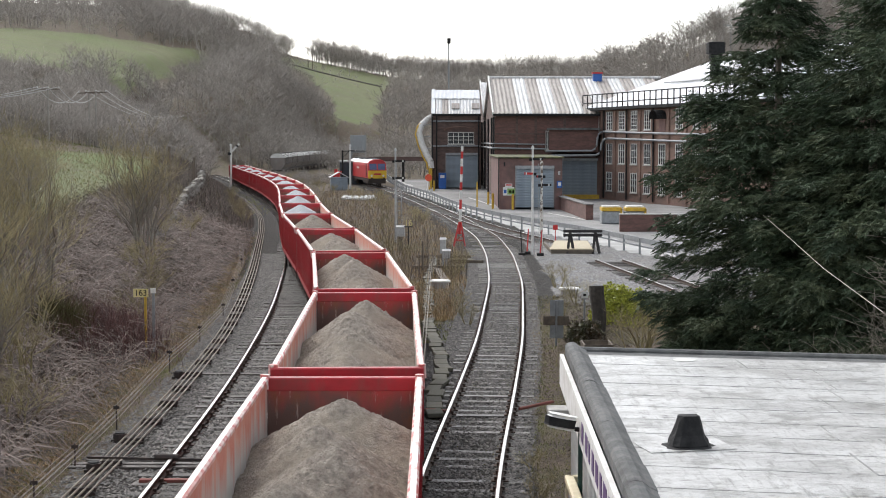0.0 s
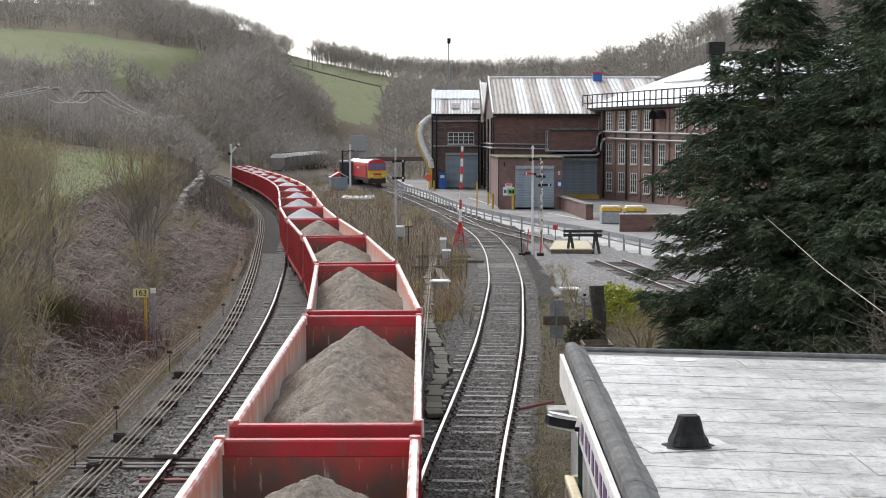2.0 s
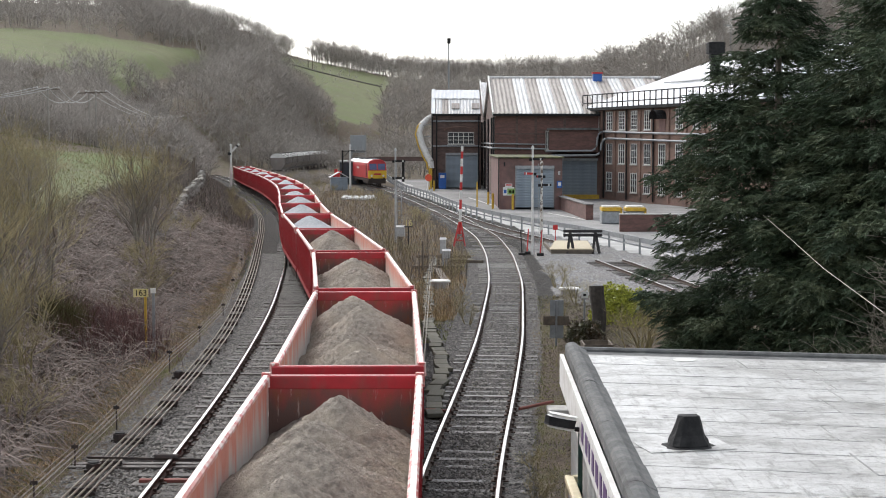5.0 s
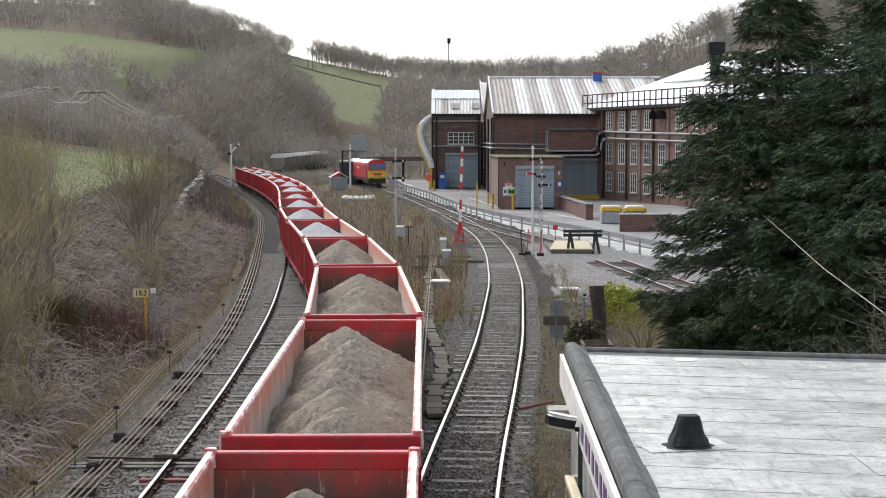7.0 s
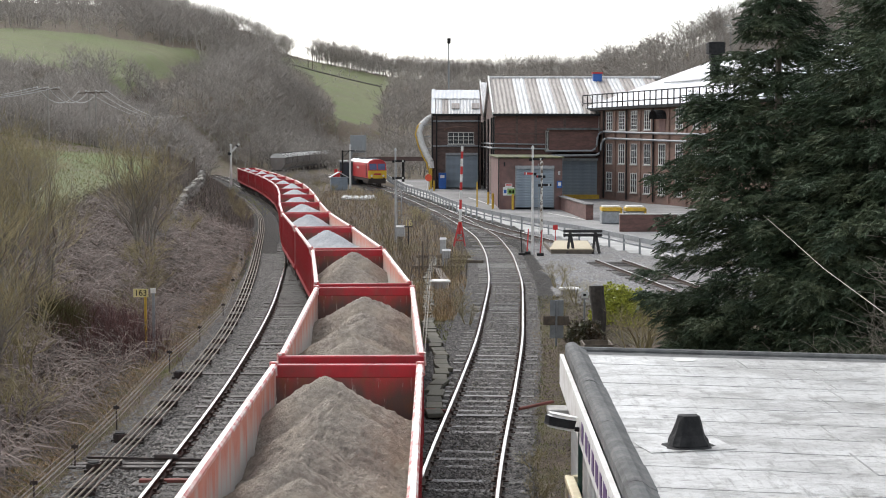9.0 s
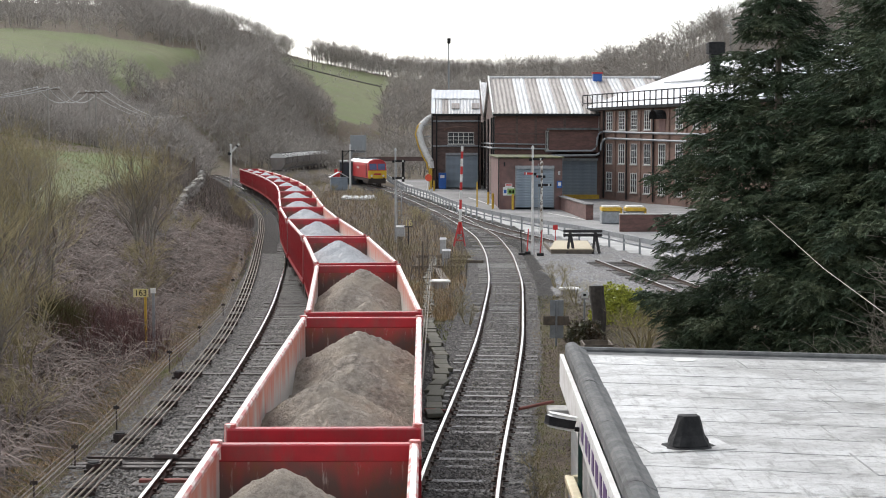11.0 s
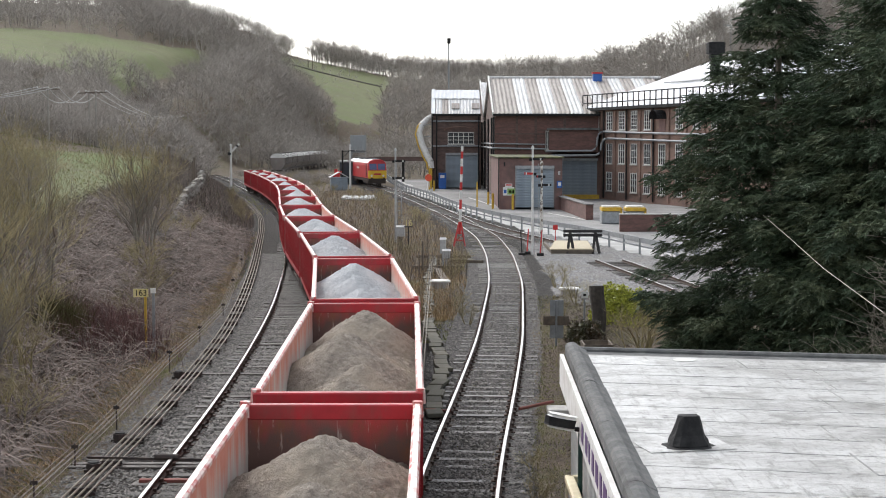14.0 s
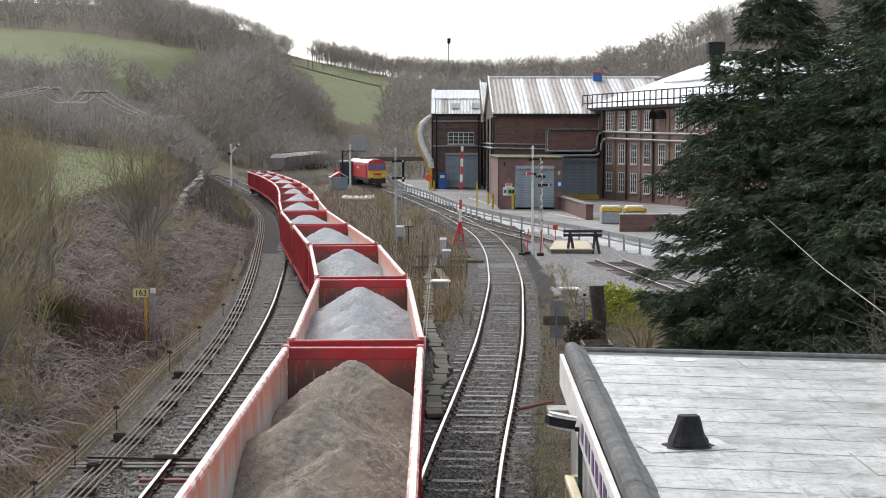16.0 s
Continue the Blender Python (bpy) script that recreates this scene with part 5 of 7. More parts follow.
scatter("broom_shoots", TWIG_GREEN, "clump of green broom shoots beside the red thicket", 2600, lambda rs, n: (-11.3 + rs.normal(0, 0.35, n), 45 + rs.normal(0, 0.5, n)), stem(0.9, 2.0, 0.2, 0.9, 0.005), 6)
scatter("island_straw", STRAW, "dry straw grass between the running lines", 22000, between(56, 200), stem(0.1, 0.5, 0.05, 0.3, 0.010), 7)
scatter("island_grass", GRASS, "low winter grass between the running lines", 14000, between(50, 120), stem(0.04, 0.15, 0.02, 0.1, 0.008), 8)
scatter("track_moss", GRASS, "moss and weeds growing between the curved rails", 7000, lambda rs, n: (lambda y: (xat(RIGHT, y) + rs.choice((-1, 1), n) * rs.uniform(0.3, 1.3, n), y))(30 + 75 * rs.uniform(0, 1, n)), stem(0.02, 0.07, 0.02, 0.09, 0.012), 13, 0.0)
scatter("island_stems", TWIG_GREY, "dead willowherb stems between the running lines", 6000, between(72, 210), stem(0.4, 1.3, 0.05, 0.4, 0.008), 9)
scatter("verge_straw", TWIG_GREY, "dull dead grass and twigs beside the curved line", 9000, right_verge, stem(0.03, 0.18, 0.05, 0.3, 0.005), 10)
scatter("verge_grass", GRASS, "moss and thin grass beside the curved line", 30000, right_verge, stem(0.03, 0.12, 0.02, 0.12, 0.006), 11)
canes("verge_twigs", TWIG_GREY, "dull twigs and dead stems matted beside the curved line", 5000, right_verge, 24, 0.15, 0.6, 0.006, 0.35)
scatter("field_tussock", GRASS, "rough grass tussocks in the pasture", 26000, box_region(-62, -16, 75, 190), stem(0.1, 0.3, 0.05, 0.3, 0.02), 12)


# ---- woods on the hillsides ----
def wood_template(seed, twigs, h=1.0):
    """A bare tree for the far woods, one metre high: trunk and fans of flat twigs as triangles."""
    rs = np.random.RandomState(seed)
    tri = []

    def sliver(a, b, w):
        d = rs.normal(0, 1, 3)
        d -= d.dot(b - a) * (b - a) / (b - a).dot(b - a)
        d /= np.linalg.norm(d) + 1e-9
        tri.append([a - d * w, a + d * w, b])

    top = np.array([rs.normal(0, 0.05), rs.normal(0, 0.05), 0.7])
    for _ in range(2):
        sliver(np.zeros(3), top, 0.013)
    for i in range(twigs):
        t = rs.uniform(0.2, 1.0)
        a = top * t
        w, el = rs.uniform(0, 6.283), rs.uniform(0.3, 1.25)
        ln = rs.uniform(0.28, 0.5) * (1.15 - 0.5 * t)
        d = np.array([math.cos(w) * math.cos(el), math.sin(w) * math.cos(el), math.sin(el)])
        b = a + d * ln
        sliver(a, b, 0.006)
        for _ in range(7):
            s = a + (b - a) * rs.uniform(0.25, 0.98)
            e = s + (d * 0.8 + np.array([0, 0, 0.25]) + rs.normal(0, 0.5, 3)) * ln * rs.uniform(0.3, 0.6)
            sliver(s, e, 0.0034)
    return np.array(tri)


wood_kinds = [wood_template(100 + i, 14) for i in range(5)]


def wood(name, label, xs, ys, hs, seed, mat=WOOD_FAR):
    rs = np.random.RandomState(seed)
    zs = ground_z(xs, ys) - 0.3
    out = []
    pick = rs.randint(0, 5, len(xs))
    for k in range(5):
        sel = pick == k
        if not sel.any():
            continue
        n = int(sel.sum())
        w = rs.uniform(0, 6.283, n)
        c, s = np.cos(w), np.sin(w)
        t = wood_kinds[k].reshape(-1, 3)
        wide = rs.uniform(0.95, 1.6, n)
        X = (t[None, :, 0] * c[:, None] - t[None, :, 1] * s[:, None]) * (hs[sel] * wide)[:, None] + xs[sel][:, None]
        Y = (t[None, :, 0] * s[:, None] + t[None, :, 1] * c[:, None]) * (hs[sel] * wide)[:, None] + ys[sel][:, None]
        Z = t[None, :, 2] * hs[sel][:, None] + zs[sel][:, None]
        out.append(np.stack([X, Y, Z], -1).reshape(-1, 3))
    v = np.concatenate(out)
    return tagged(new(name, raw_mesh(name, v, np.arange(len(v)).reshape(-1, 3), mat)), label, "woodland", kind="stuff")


def hill_points(rs, n, az0, az1, s0, s1, keep_pasture=False, tall=1.0):
    az = rs.uniform(az0, az1, n)
    s = rs.uniform(s0, s1, n)
    cd, fd = np.interp(az, CREST_AZ, CREST_D), np.interp(az, CREST_AZ, FOOT_D)
    y = fd + (cd - fd) * s
    x = az * y
    if not keep_pasture:
        p = zones(x, y)[1]
        ok = p < 0.5
        x, y = x[ok], y[ok]
    ok = (near_track(x, y) > 4) & ~((y < 345) & (x > xat(MAIN, y) - 5) & (x < xat(RIGHT, y) + 4)) & ~((y < 330) & (x > xat(MAIN, y) - 3) & (x / y < -0.055))
    x, y = x[ok], y[ok]
    h = np.interp(y, [200, 600], [5.0, 10.0]) * tall * rs.uniform(0.65, 1.3, len(x))
    for k in (1.07, 1.14, 1.22):                            # low scrub along the foot of the pastures
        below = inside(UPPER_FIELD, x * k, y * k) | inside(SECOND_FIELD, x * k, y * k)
        h = np.where(below, h * 0.6, h)
    thin = (x / y < -0.2) & (y > 440) & (rs.uniform(0, 1, len(x)) < 0.6)
    return x[~thin], y[~thin], h[~thin]


rs = np.random.RandomState(9)
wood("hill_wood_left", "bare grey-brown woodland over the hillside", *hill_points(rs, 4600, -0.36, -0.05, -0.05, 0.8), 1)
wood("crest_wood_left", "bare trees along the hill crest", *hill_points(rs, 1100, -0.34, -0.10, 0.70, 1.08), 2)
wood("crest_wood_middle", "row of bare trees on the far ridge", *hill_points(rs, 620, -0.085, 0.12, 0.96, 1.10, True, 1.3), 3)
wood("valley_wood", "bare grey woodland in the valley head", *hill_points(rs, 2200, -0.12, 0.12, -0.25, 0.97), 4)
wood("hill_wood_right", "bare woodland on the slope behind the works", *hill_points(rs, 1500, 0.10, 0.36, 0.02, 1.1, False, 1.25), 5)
x, y, h = hill_points(rs, 70, -0.33, -0.12, 0.28, 0.7, True)
wood("pasture_trees", "scattered bare trees on the hill pasture", x[::9], y[::9], h[::9] * 0.5, 8)
x, y, h = hill_points(rs, 150, -0.112, -0.055, 0.5, 0.95, True)
wood("pasture_scrub", "low bare scrub spreading over the second pasture", x, y, h * 0.5, 13)
y = rs.uniform(208, 345, 420)
x = xat(MAIN, y) - rs.uniform(5, 26, 420)
wood("cutting_wood", "bare brown trees crowding the far cutting", x, y, rs.uniform(3.5, 6.5, 420), 11)
y = rs.uniform(222, 292, 420)
x = xat(MAIN, y) + 3.6 + rs.uniform(0, 1, 420) * (xat(RIGHT, y) - 4 - xat(MAIN, y) - 3.6)
wood("island_scrub", "low bare scrub between the far lines", x, y, rs.uniform(0.9, 2.1, 420), 12)
for s_line, a0, a1 in ((0.93, -0.33, -0.2), (0.80, -0.13, -0.04)):
    g = Geo()
    az = np.linspace(a0, a1, 60)
    cd, fd = np.interp(az, CREST_AZ, CREST_D), np.interp(az, CREST_AZ, FOOT_D)
    yw = fd + (cd - fd) * (s_line + 0.03 * np.sin(az * 40))
    xw = az * yw
    g.line(list(zip(xw.tolist(), yw.tolist(), (ground_z(xw, yw) + 0.2).tolist())), 0.4, 5)
    solid("field_wall", g, MASON, "dark dry-stone field wall across the hill pasture", "wall", "field walls", kind="structure")
x = rs.uniform(-75, -24, 260)
y = rs.uniform(165, 240, 260)
ok = (x / y > -0.34) & (x < xat(MAIN, y) - 7)
wood("hedge_wood", "bare hedgerow trees beyond the pasture", x[ok], y[ok], rs.uniform(2.5, 4.5, ok.sum()), 6)


# ---- conifers ----
def conifer(name, x, y, height, radius, label, seed, n, z0=0.3):
    rs = np.random.RandomState(seed)
    th = thing(name, pose(x, y, gz(x, y) - 0.1), label, "tree", "tall conifers")
    n = int(n * 1.5)
    g = Geo()
    g.tube((0, 0, 0), (0.1, 0, height * 0.55), 0.26, 0.14, 9).tube((0.1, 0, height * 0.55), (0.05, 0, height * 0.97), 0.14, 0.02, 7)
    part("trunk", g, BARK, th, "brown trunk")
    nb = int(height * 34)                                  # boughs in drooping layers, sprays along each
    tb = rs.uniform(0, 1, nb) ** 1.15
    zb = z0 + tb * (height - z0)
    wb = rs.uniform(0, 6.283, nb)
    lb = radius * np.minimum(1.0, 2.1 * (1 - tb) ** 1.08) * np.minimum(1.0, 0.70 + 1.5 * tb) * (0.9 + 0.1 * np.sin(wb * 3 + zb * 1.3 + seed)) * rs.uniform(0.72, 1.06, nb) + 0.12
    pick = rs.choice(nb, n, p=lb / lb.sum())
    w, ln = wb[pick], lb[pick]
    f = 1 - 0.75 * rs.uniform(0, 1, n) ** 1.5
    rad = np.stack([np.cos(w), np.sin(w), 0 * w], -1)
    tan = np.stack([-np.sin(w), np.cos(w), 0 * w], -1)
    lat = rs.uniform(-1, 1, n) * (0.10 + 0.42 * (1.06 - f)) * np.minimum(ln, 2.2)
    zz = zb[pick] + ln * (0.22 * f - 0.42 * f ** 2 + 0.16 * f ** 5) - 0.35 * np.abs(lat) ** 1.5 + rs.normal(0, 0.06, n)
    base = rad * (ln * f)[:, None] + tan * lat[:, None]
    base[:, 2] = np.maximum(zz, 0.15)
    out = rad * 0.9 + tan * (np.sign(lat) * rs.uniform(0.0, 0.9, n))[:, None] + rs.normal(0, 0.2, (n, 3))
    out[:, 2] += rs.uniform(-0.45, 0.25, n)
    out /= np.linalg.norm(out, axis=1)[:, None]
    side = np.cross(out, [0, 0, 1.0]) + rs.normal(0, 0.25, (n, 3))
    side /= np.linalg.norm(side, axis=1)[:, None]
    size = rs.uniform(0.22, 0.50, n)
    vs = []
    down = np.array([0, 0, -1.0])
    for i in range(13):                                    # thin leaflets to a spray, drooping at the tip
        g_ = (i // 2) / 6.5
        sg = (-1) ** i if i < 12 else 0
        a = base + out * (size * g_)[:, None] + down * (size * 0.22 * g_ * g_)[:, None]
        tip = a + (out * 0.24 + side * sg * (0.34 - 0.20 * g_)) * size[:, None] + down * (size * rs.uniform(0.02, 0.16, n))[:, None]
        wd = np.cross(tip - a, rs.normal(0, 1, (n, 3)))
        wd /= np.linalg.norm(wd, axis=1)[:, None] + 1e-9
        wd *= (size * 0.042)[:, None]
        vs.append(np.stack([a - wd, a + wd, tip], 1).reshape(-1, 3))
    v = np.concatenate(vs)
    part("foliage", raw_mesh("foliage", v, np.arange(len(v)).reshape(-1, 3), NEEDLE), None, th, "dark feathery evergreen sprays")
    return th


conifer("conifer_tree", 9.0, 41.5, 11.7, 3.55, "tall dark green cypress beside the flat roof", 1, 15500)
conifer("conifer_tree", 11.75, 37.0, 15.0, 3.55, "tall dark green cypress with drooping sprays behind the flat roof", 2, 15000)
conifer("conifer_tree", 15.6, 40.0, 14.5, 3.6, "tall dark green cypress at the end of the row", 3, 3500)
conifer("conifer_tree", 12.9, 46.5, 12.5, 3.4, "tall dark green cypress standing behind the row", 6, 5000)
conifer("conifer_tree", 10.6, 38.0, 9.3, 3.0, "shorter dark cypress in the row", 4, 8000)


def leaf_clump(name, mat, label, x, y, z0, rx, ry, h, n, seed, leaf=0.07):
    rs = np.random.RandomState(seed)
    d = rs.normal(0, 1, (n, 3))
    d /= np.linalg.norm(d, axis=1)[:, None]
    lump = 1 + 0.22 * np.sin(d[:, 0] * 5 + seed) * np.sin(d[:, 1] * 4) + 0.15 * np.sin(d[:, 2] * 7)
    r = lump * (1 - 0.35 * rs.uniform(0, 1, n) ** 2)
    c = np.stack([d[:, 0] * rx * r, d[:, 1] * ry * r, np.abs(d[:, 2]) * h * r], -1)
    a = rs.normal(0, 1, (n, 3)) * leaf
    b = rs.normal(0, 1, (n, 3)) * leaf
    v = np.stack([c - a * 0.6, c + b * 0.5, c + a * 0.6, c - b * 0.5], 1).reshape(-1, 3)
    ob = thing(name, pose(x, y, z0), label, "shrub")
    part("foliage", raw_mesh("foliage", v, np.arange(len(v)).reshape(-1, 4), mat), None, ob)
    g = Geo()
    for i in range(7):
        w = i * 0.9
        g.tube((0, 0, 0), (math.cos(w) * rx * 0.6, math.sin(w) * ry * 0.6, h * 0.6), 0.03, 0.012, 5)
    part("stem", g, BARK, ob)
    return ob


leaf_clump("golden_shrub", HEDGE, "lime-green evergreen shrub below the conifers", 6.3, 55.5, -0.2, 0.8, 0.8, 1.3, 8000, 3, 0.05)
leaf_clump("golden_shrub", HEDGE, "lime-green evergreen shrub against dark branches", 7.0, 54.8, -0.2, 0.6, 0.7, 1.2, 5000, 4, 0.05)
leaf_clump("ivy_clump", IVY, "dark rusty bramble clump beside the path", 4.7, 50.0, -0.2, 0.6, 0.7, 0.7, 3000, 5, 0.05)


# ---- the flat-roofed station building below the bridge ----
stn = thing("station_building", pose(0, 0, 0), "single-storey building with silvered felt flat roof and dark kerb", "building")


def roof_left(y):
    return 1.49 + (y - 4.0) * 0.0232


def roof_far(x):
    return 23.88 - (x - 1.95) * 0.205


g = Geo()
g.add([(roof_left(4), 4, 3.0), (10, 4, 3.0), (10, roof_far(10), 3.0), (1.95, 23.88, 3.0), (roof_left(4), 4, 3.16), (10, 4, 3.16), (10, roof_far(10), 3.16), (1.95, 23.88, 3.16)],
      [(0, 3, 2, 1), (4, 5, 6, 7), (0, 1, 5, 4), (1, 2, 6, 5), (2, 3, 7, 6), (3, 0, 4, 7)])
SEAM = material("bled_bitumen_seam", (0.22, 0.22, 0.21), 0.6, second=(0.42, 0.42, 0.41), scale=3.0, mix_lo=0.42, mix_hi=0.58)
deck = part("roof_deck", g, FELT_DARK, stn)
rnd = random.Random(12)
seam = Geo()
y = 4.1
while y < 24.2:                                           # lapped strips of felt, laid along the far edge
    w = rnd.uniform(0.8, 1.02)
    z = 3.168
    x0 = roof_left(y) + 0.13
    x = x0
    while x < 10:
        x1 = min(x + rnd.uniform(2.2, 4.0), 10.0)
        ya, yb = y - (x - 1.95) * 0.205, y - (x1 - 1.95) * 0.205
        n = 7
        vs, fs = [], []
        for k in range(n + 1):
            t = k / n
            xx = x + (x1 - x) * t
            yy = ya + (yb - ya) * t
            vs += [(xx, yy - rnd.uniform(0, 0.02), z + 0.003), (xx, yy + w * 0.5, z + 0.001 + rnd.uniform(0, 0.004)), (xx, yy + w + 0.12, z - 0.001)]
        for k in range(n):
            a = 3 * k
            fs += [(a, a + 3, a + 4, a + 1), (a + 1, a + 4, a + 5, a + 2)]
        if yb + w < roof_far(x1) + 0.02 or ya < roof_far(x) - w:
            gg = Geo()
            gg.add(vs, fs)
            part("felt_strip", gg, FELT, deck)
            for k in range(n):                               # bitumen bled out along the lap and the butt end
                a, b = Vector(vs[3 * k]), Vector(vs[3 * k + 3])
                wd = rnd.uniform(0.006, 0.03)
                if rnd.random() < 0.85:
                    seam.bar(a + Vector((0, -wd / 2, -0.001)), b + Vector((0, -wd / 2, -0.001)), wd, 0.006)
            seam.bar(Vector(vs[0]) + Vector((0, 0, 0.001)), Vector(vs[2]) + Vector((0, 0, 0.004)), rnd.uniform(0.008, 0.022), 0.006)
        x = x1
    y += w
tagged(part("lap_seams", seam, SEAM, deck), kind="stuff")
# rounded felt kerb in lapped lengths
prof = [(-0.06, -0.10), (-0.06, 0.05), (-0.035, 0.095), (0.02, 0.115), (0.075, 0.10), (0.12, 0.05), (0.19, 0.008), (0.19, -0.03)]
y = 4.0
while y < 23.8:
    y1 = min(y + rnd.uniform(0.95, 1.05), 23.92)
    a = math.degrees(math.atan(0.0232))
    big = rnd.choice((0.94, 1.0, 1.1))
    g = Geo()
    g.prism([(px * (1.25 + rnd.uniform(-0.05, 0.05)), pz * big) for px, pz in prof], 0, y1 - y + 0.03, Matrix.Translation((roof_left(y) + 0.05, y, 3.17 + rnd.uniform(0, 0.006))) @ pose(0, 0, 0, 0.25, 0, -a))
    part("kerb_felt", g, FELT_DARK, stn, "rounded dark mineral felt kerb", smooth=False)
    y = y1
ang = -math.degrees(math.atan(0.205))
g = Geo()
g.box(0, -0.05, -0.1, 8.4, 0.10, 0.06, Matrix.Translation((1.93, 23.86, 3.16)) @ pose(0, 0, 0, 0, 0, ang))
part("far_kerb", g, FELT_DARK, stn, bevel=0.03)
g = Geo()
g.prism([(-0.11, 2.62), (-0.05, 2.62), (-0.05, 3.1), (-0.11, 3.1)], 4.0, 23.9, Matrix.Shear("XZ", 4, (0, 0)) @ Matrix.Translation((1.49 - 0.0232 * 4, 0, 0)) @ Matrix(((1, 0.0232, 0, 0), (0, 1, 0, 0), (0, 0, 1, 0), (0, 0, 0, 1))))
part("fascia", g, WHITE, stn, "weathered white fascia board")
SKEW = Matrix(((1, 0.0232, 0, 1.49 - 0.0928), (0, 1, 0, 0), (0, 0, 1, 0), (0, 0, 0, 1)))
g = Geo()
g.box(0.5, 4.0, -0.3, 0.7, 22.9, 3.0, SKEW).box(0.7, 22.6, -0.3, 8.0, 22.9, 3.0, Matrix(((1, 0, 0, 1.4), (-0.205, 1, 0, 0.3), (0, 0, 1, 0), (0, 0, 0, 1))))
part("wall", g, GREEN, stn)
sl = Geo()
sl.box(-0.015, -0.02, 1.2, 0.015, 0.02, 2.62)
slm = sl.mesh("upright")
slm.materials.append(WHITE)
y = 5.0
while y < 21.5:
    q = SKEW @ Vector((-0.06, y, 0))
    part("upright", slm, None, stn, m=pose(q.x, q.y, 0))
    y += 0.2
PURPLE = material("purple_paint", (0.10, 0.05, 0.16), 0.5, second=(0.08, 0.04, 0.13), scale=5)
for k, (y0, ln) in enumerate([(14.0, 0.35), (14.55, 0.2), (15.0, 0.4), (15.6, 0.25), (16.1, 0.35), (16.7, 0.3), (17.3, 0.2), (17.7, 0.35), (18.4, 0.3)]):
    g = Geo()
    g.box(-0.118, y0, 2.74, -0.112, y0 + ln, 2.98, SKEW)
    part("sign_bar", g, PURPLE, stn)
vent = thing("roof_vent", pose(2.64, 16.25, 3.172, 0, 0, 12), "squat black roof vent cowl on a felt patch", "vent")
g = Geo()
lay = [(0.30, 0.0, 0.012), (0.205, 0.015, 0.03), (0.205, 0.03, 0.05), (0.185, 0.08, 0.0), (0.16, 0.14, 0.0), (0.125, 0.26, 0.0), (0.105, 0.335, 0.0)]
rn = random.Random(3)
n = 14
vs, fs = [], []
for r, z, _ in lay:
    for i in range(n):
        w = 2 * math.pi * i / n
        sq = 1 / max(abs(math.cos(w)), abs(math.sin(w))) ** 0.55
        j = r * sq * (1 + rn.uniform(-0.05, 0.05))
        vs.append((j * math.cos(w) * 1.08, j * math.sin(w) * 0.9, z + rn.uniform(-0.006, 0.006)))
for a in range(len(lay) - 1):
    fs += [(a * n + i, a * n + (i + 1) % n, (a + 1) * n + (i + 1) % n, (a + 1) * n + i) for i in range(n)]
fs.append(tuple(range((len(lay) - 1) * n, len(lay) * n)))
g.add(vs, fs)
part("cowl", g, BLACK, vent, "tarred black cowl")
g = Geo()
g.box(-0.52, -0.28, 0.0, 0.45, 0.32, 0.007)
part("felt_patch", g, FELT, vent, bevel=0.003)
# glare off a puddle, put in as a thin white disc
g = Geo()
g.tube((3.62, 22.7, 3.178), (3.62, 22.7, 3.184), 0.17, 0.16, 18)
solid("white_patch", g, WHITE, "round white disc standing in for puddle glare on the silvered roof felt", "patch")
# platform lamp on its green post
lampp = thing("platform_lamp", pose(1.78, 19.2, -0.2), "black and white lamp head on a dark green post", "lamp post")
g = Geo()
g.tube((0, 0, 0), (0, 0, 2.95), 0.075, 0.06, 12).tube((0, 0, 0), (0, 0, 0.5), 0.1, 0.1, 12)
part("post", g, GREEN, lampp)
g = Geo()
g.tube((0, 0, 2.98), (-0.12, 0.0, 3.0), 0.03, 0.03, 8)
part("bracket", g, BLACK, lampp)
for nm, mt, z0, z1, k in (("housing", BLACK, -0.02, 0.09, 1.0), ("cover", WHITE, 0.09, 0.13, 0.92), ("lens", WHITE, -0.05, -0.02, 0.85)):
    g = Geo()
    out = [(0.0, 0.035), (-0.1, 0.075), (-0.26, 0.085), (-0.36, 0.065), (-0.40, 0.0), (-0.36, -0.065), (-0.26, -0.085), (-0.1, -0.075), (0.0, -0.035)]
    mm = Matrix.Translation((-0.1, 0, 3.02)) @ pose(0, 0, 0, 0, 12, 8)
    vs = [mm @ Vector((x * k - 0.01, y * 1.35 * k, z)) for z in (z0, z1) for x, y in out]
    n = len(out)
    g.add(vs, [(i, (i + 1) % n, n + (i + 1) % n, n + i) for i in range(n)] + [tuple(range(n)), tuple(range(2 * n - 1, n - 1, -1))])
    part(nm, g, mt, lampp, bevel=0.012)
hr = thing("cream_handrail", pose(1.63, 19.6, -0.2), "cream-painted timber handrail with grey panel by the wall", "handrail")
g = Geo()
g.box(-0.04, -1.6, 2.2, 0.08, 0.1, 2.3).box(0.0, 0.0, 2.2, 0.5, 0.1, 2.3)
part("top_rail", g, CREAM, hr, bevel=0.015)
for yy in (-1.5, 0.0):
    g = Geo()
    g.box(-0.03, yy - 0.04, 0, 0.05, yy + 0.04, 2.2)
    part("post", g, CREAM, hr)
g = Geo()
g.box(0.0, -1.45, 0.6, 0.03, -0.05, 2.1)
part("panel", g, GREY, hr)


PALEG = material("pale_grey_box_paint", (0.46, 0.465, 0.46), 0.55, second=(0.33, 0.335, 0.33), scale=5)
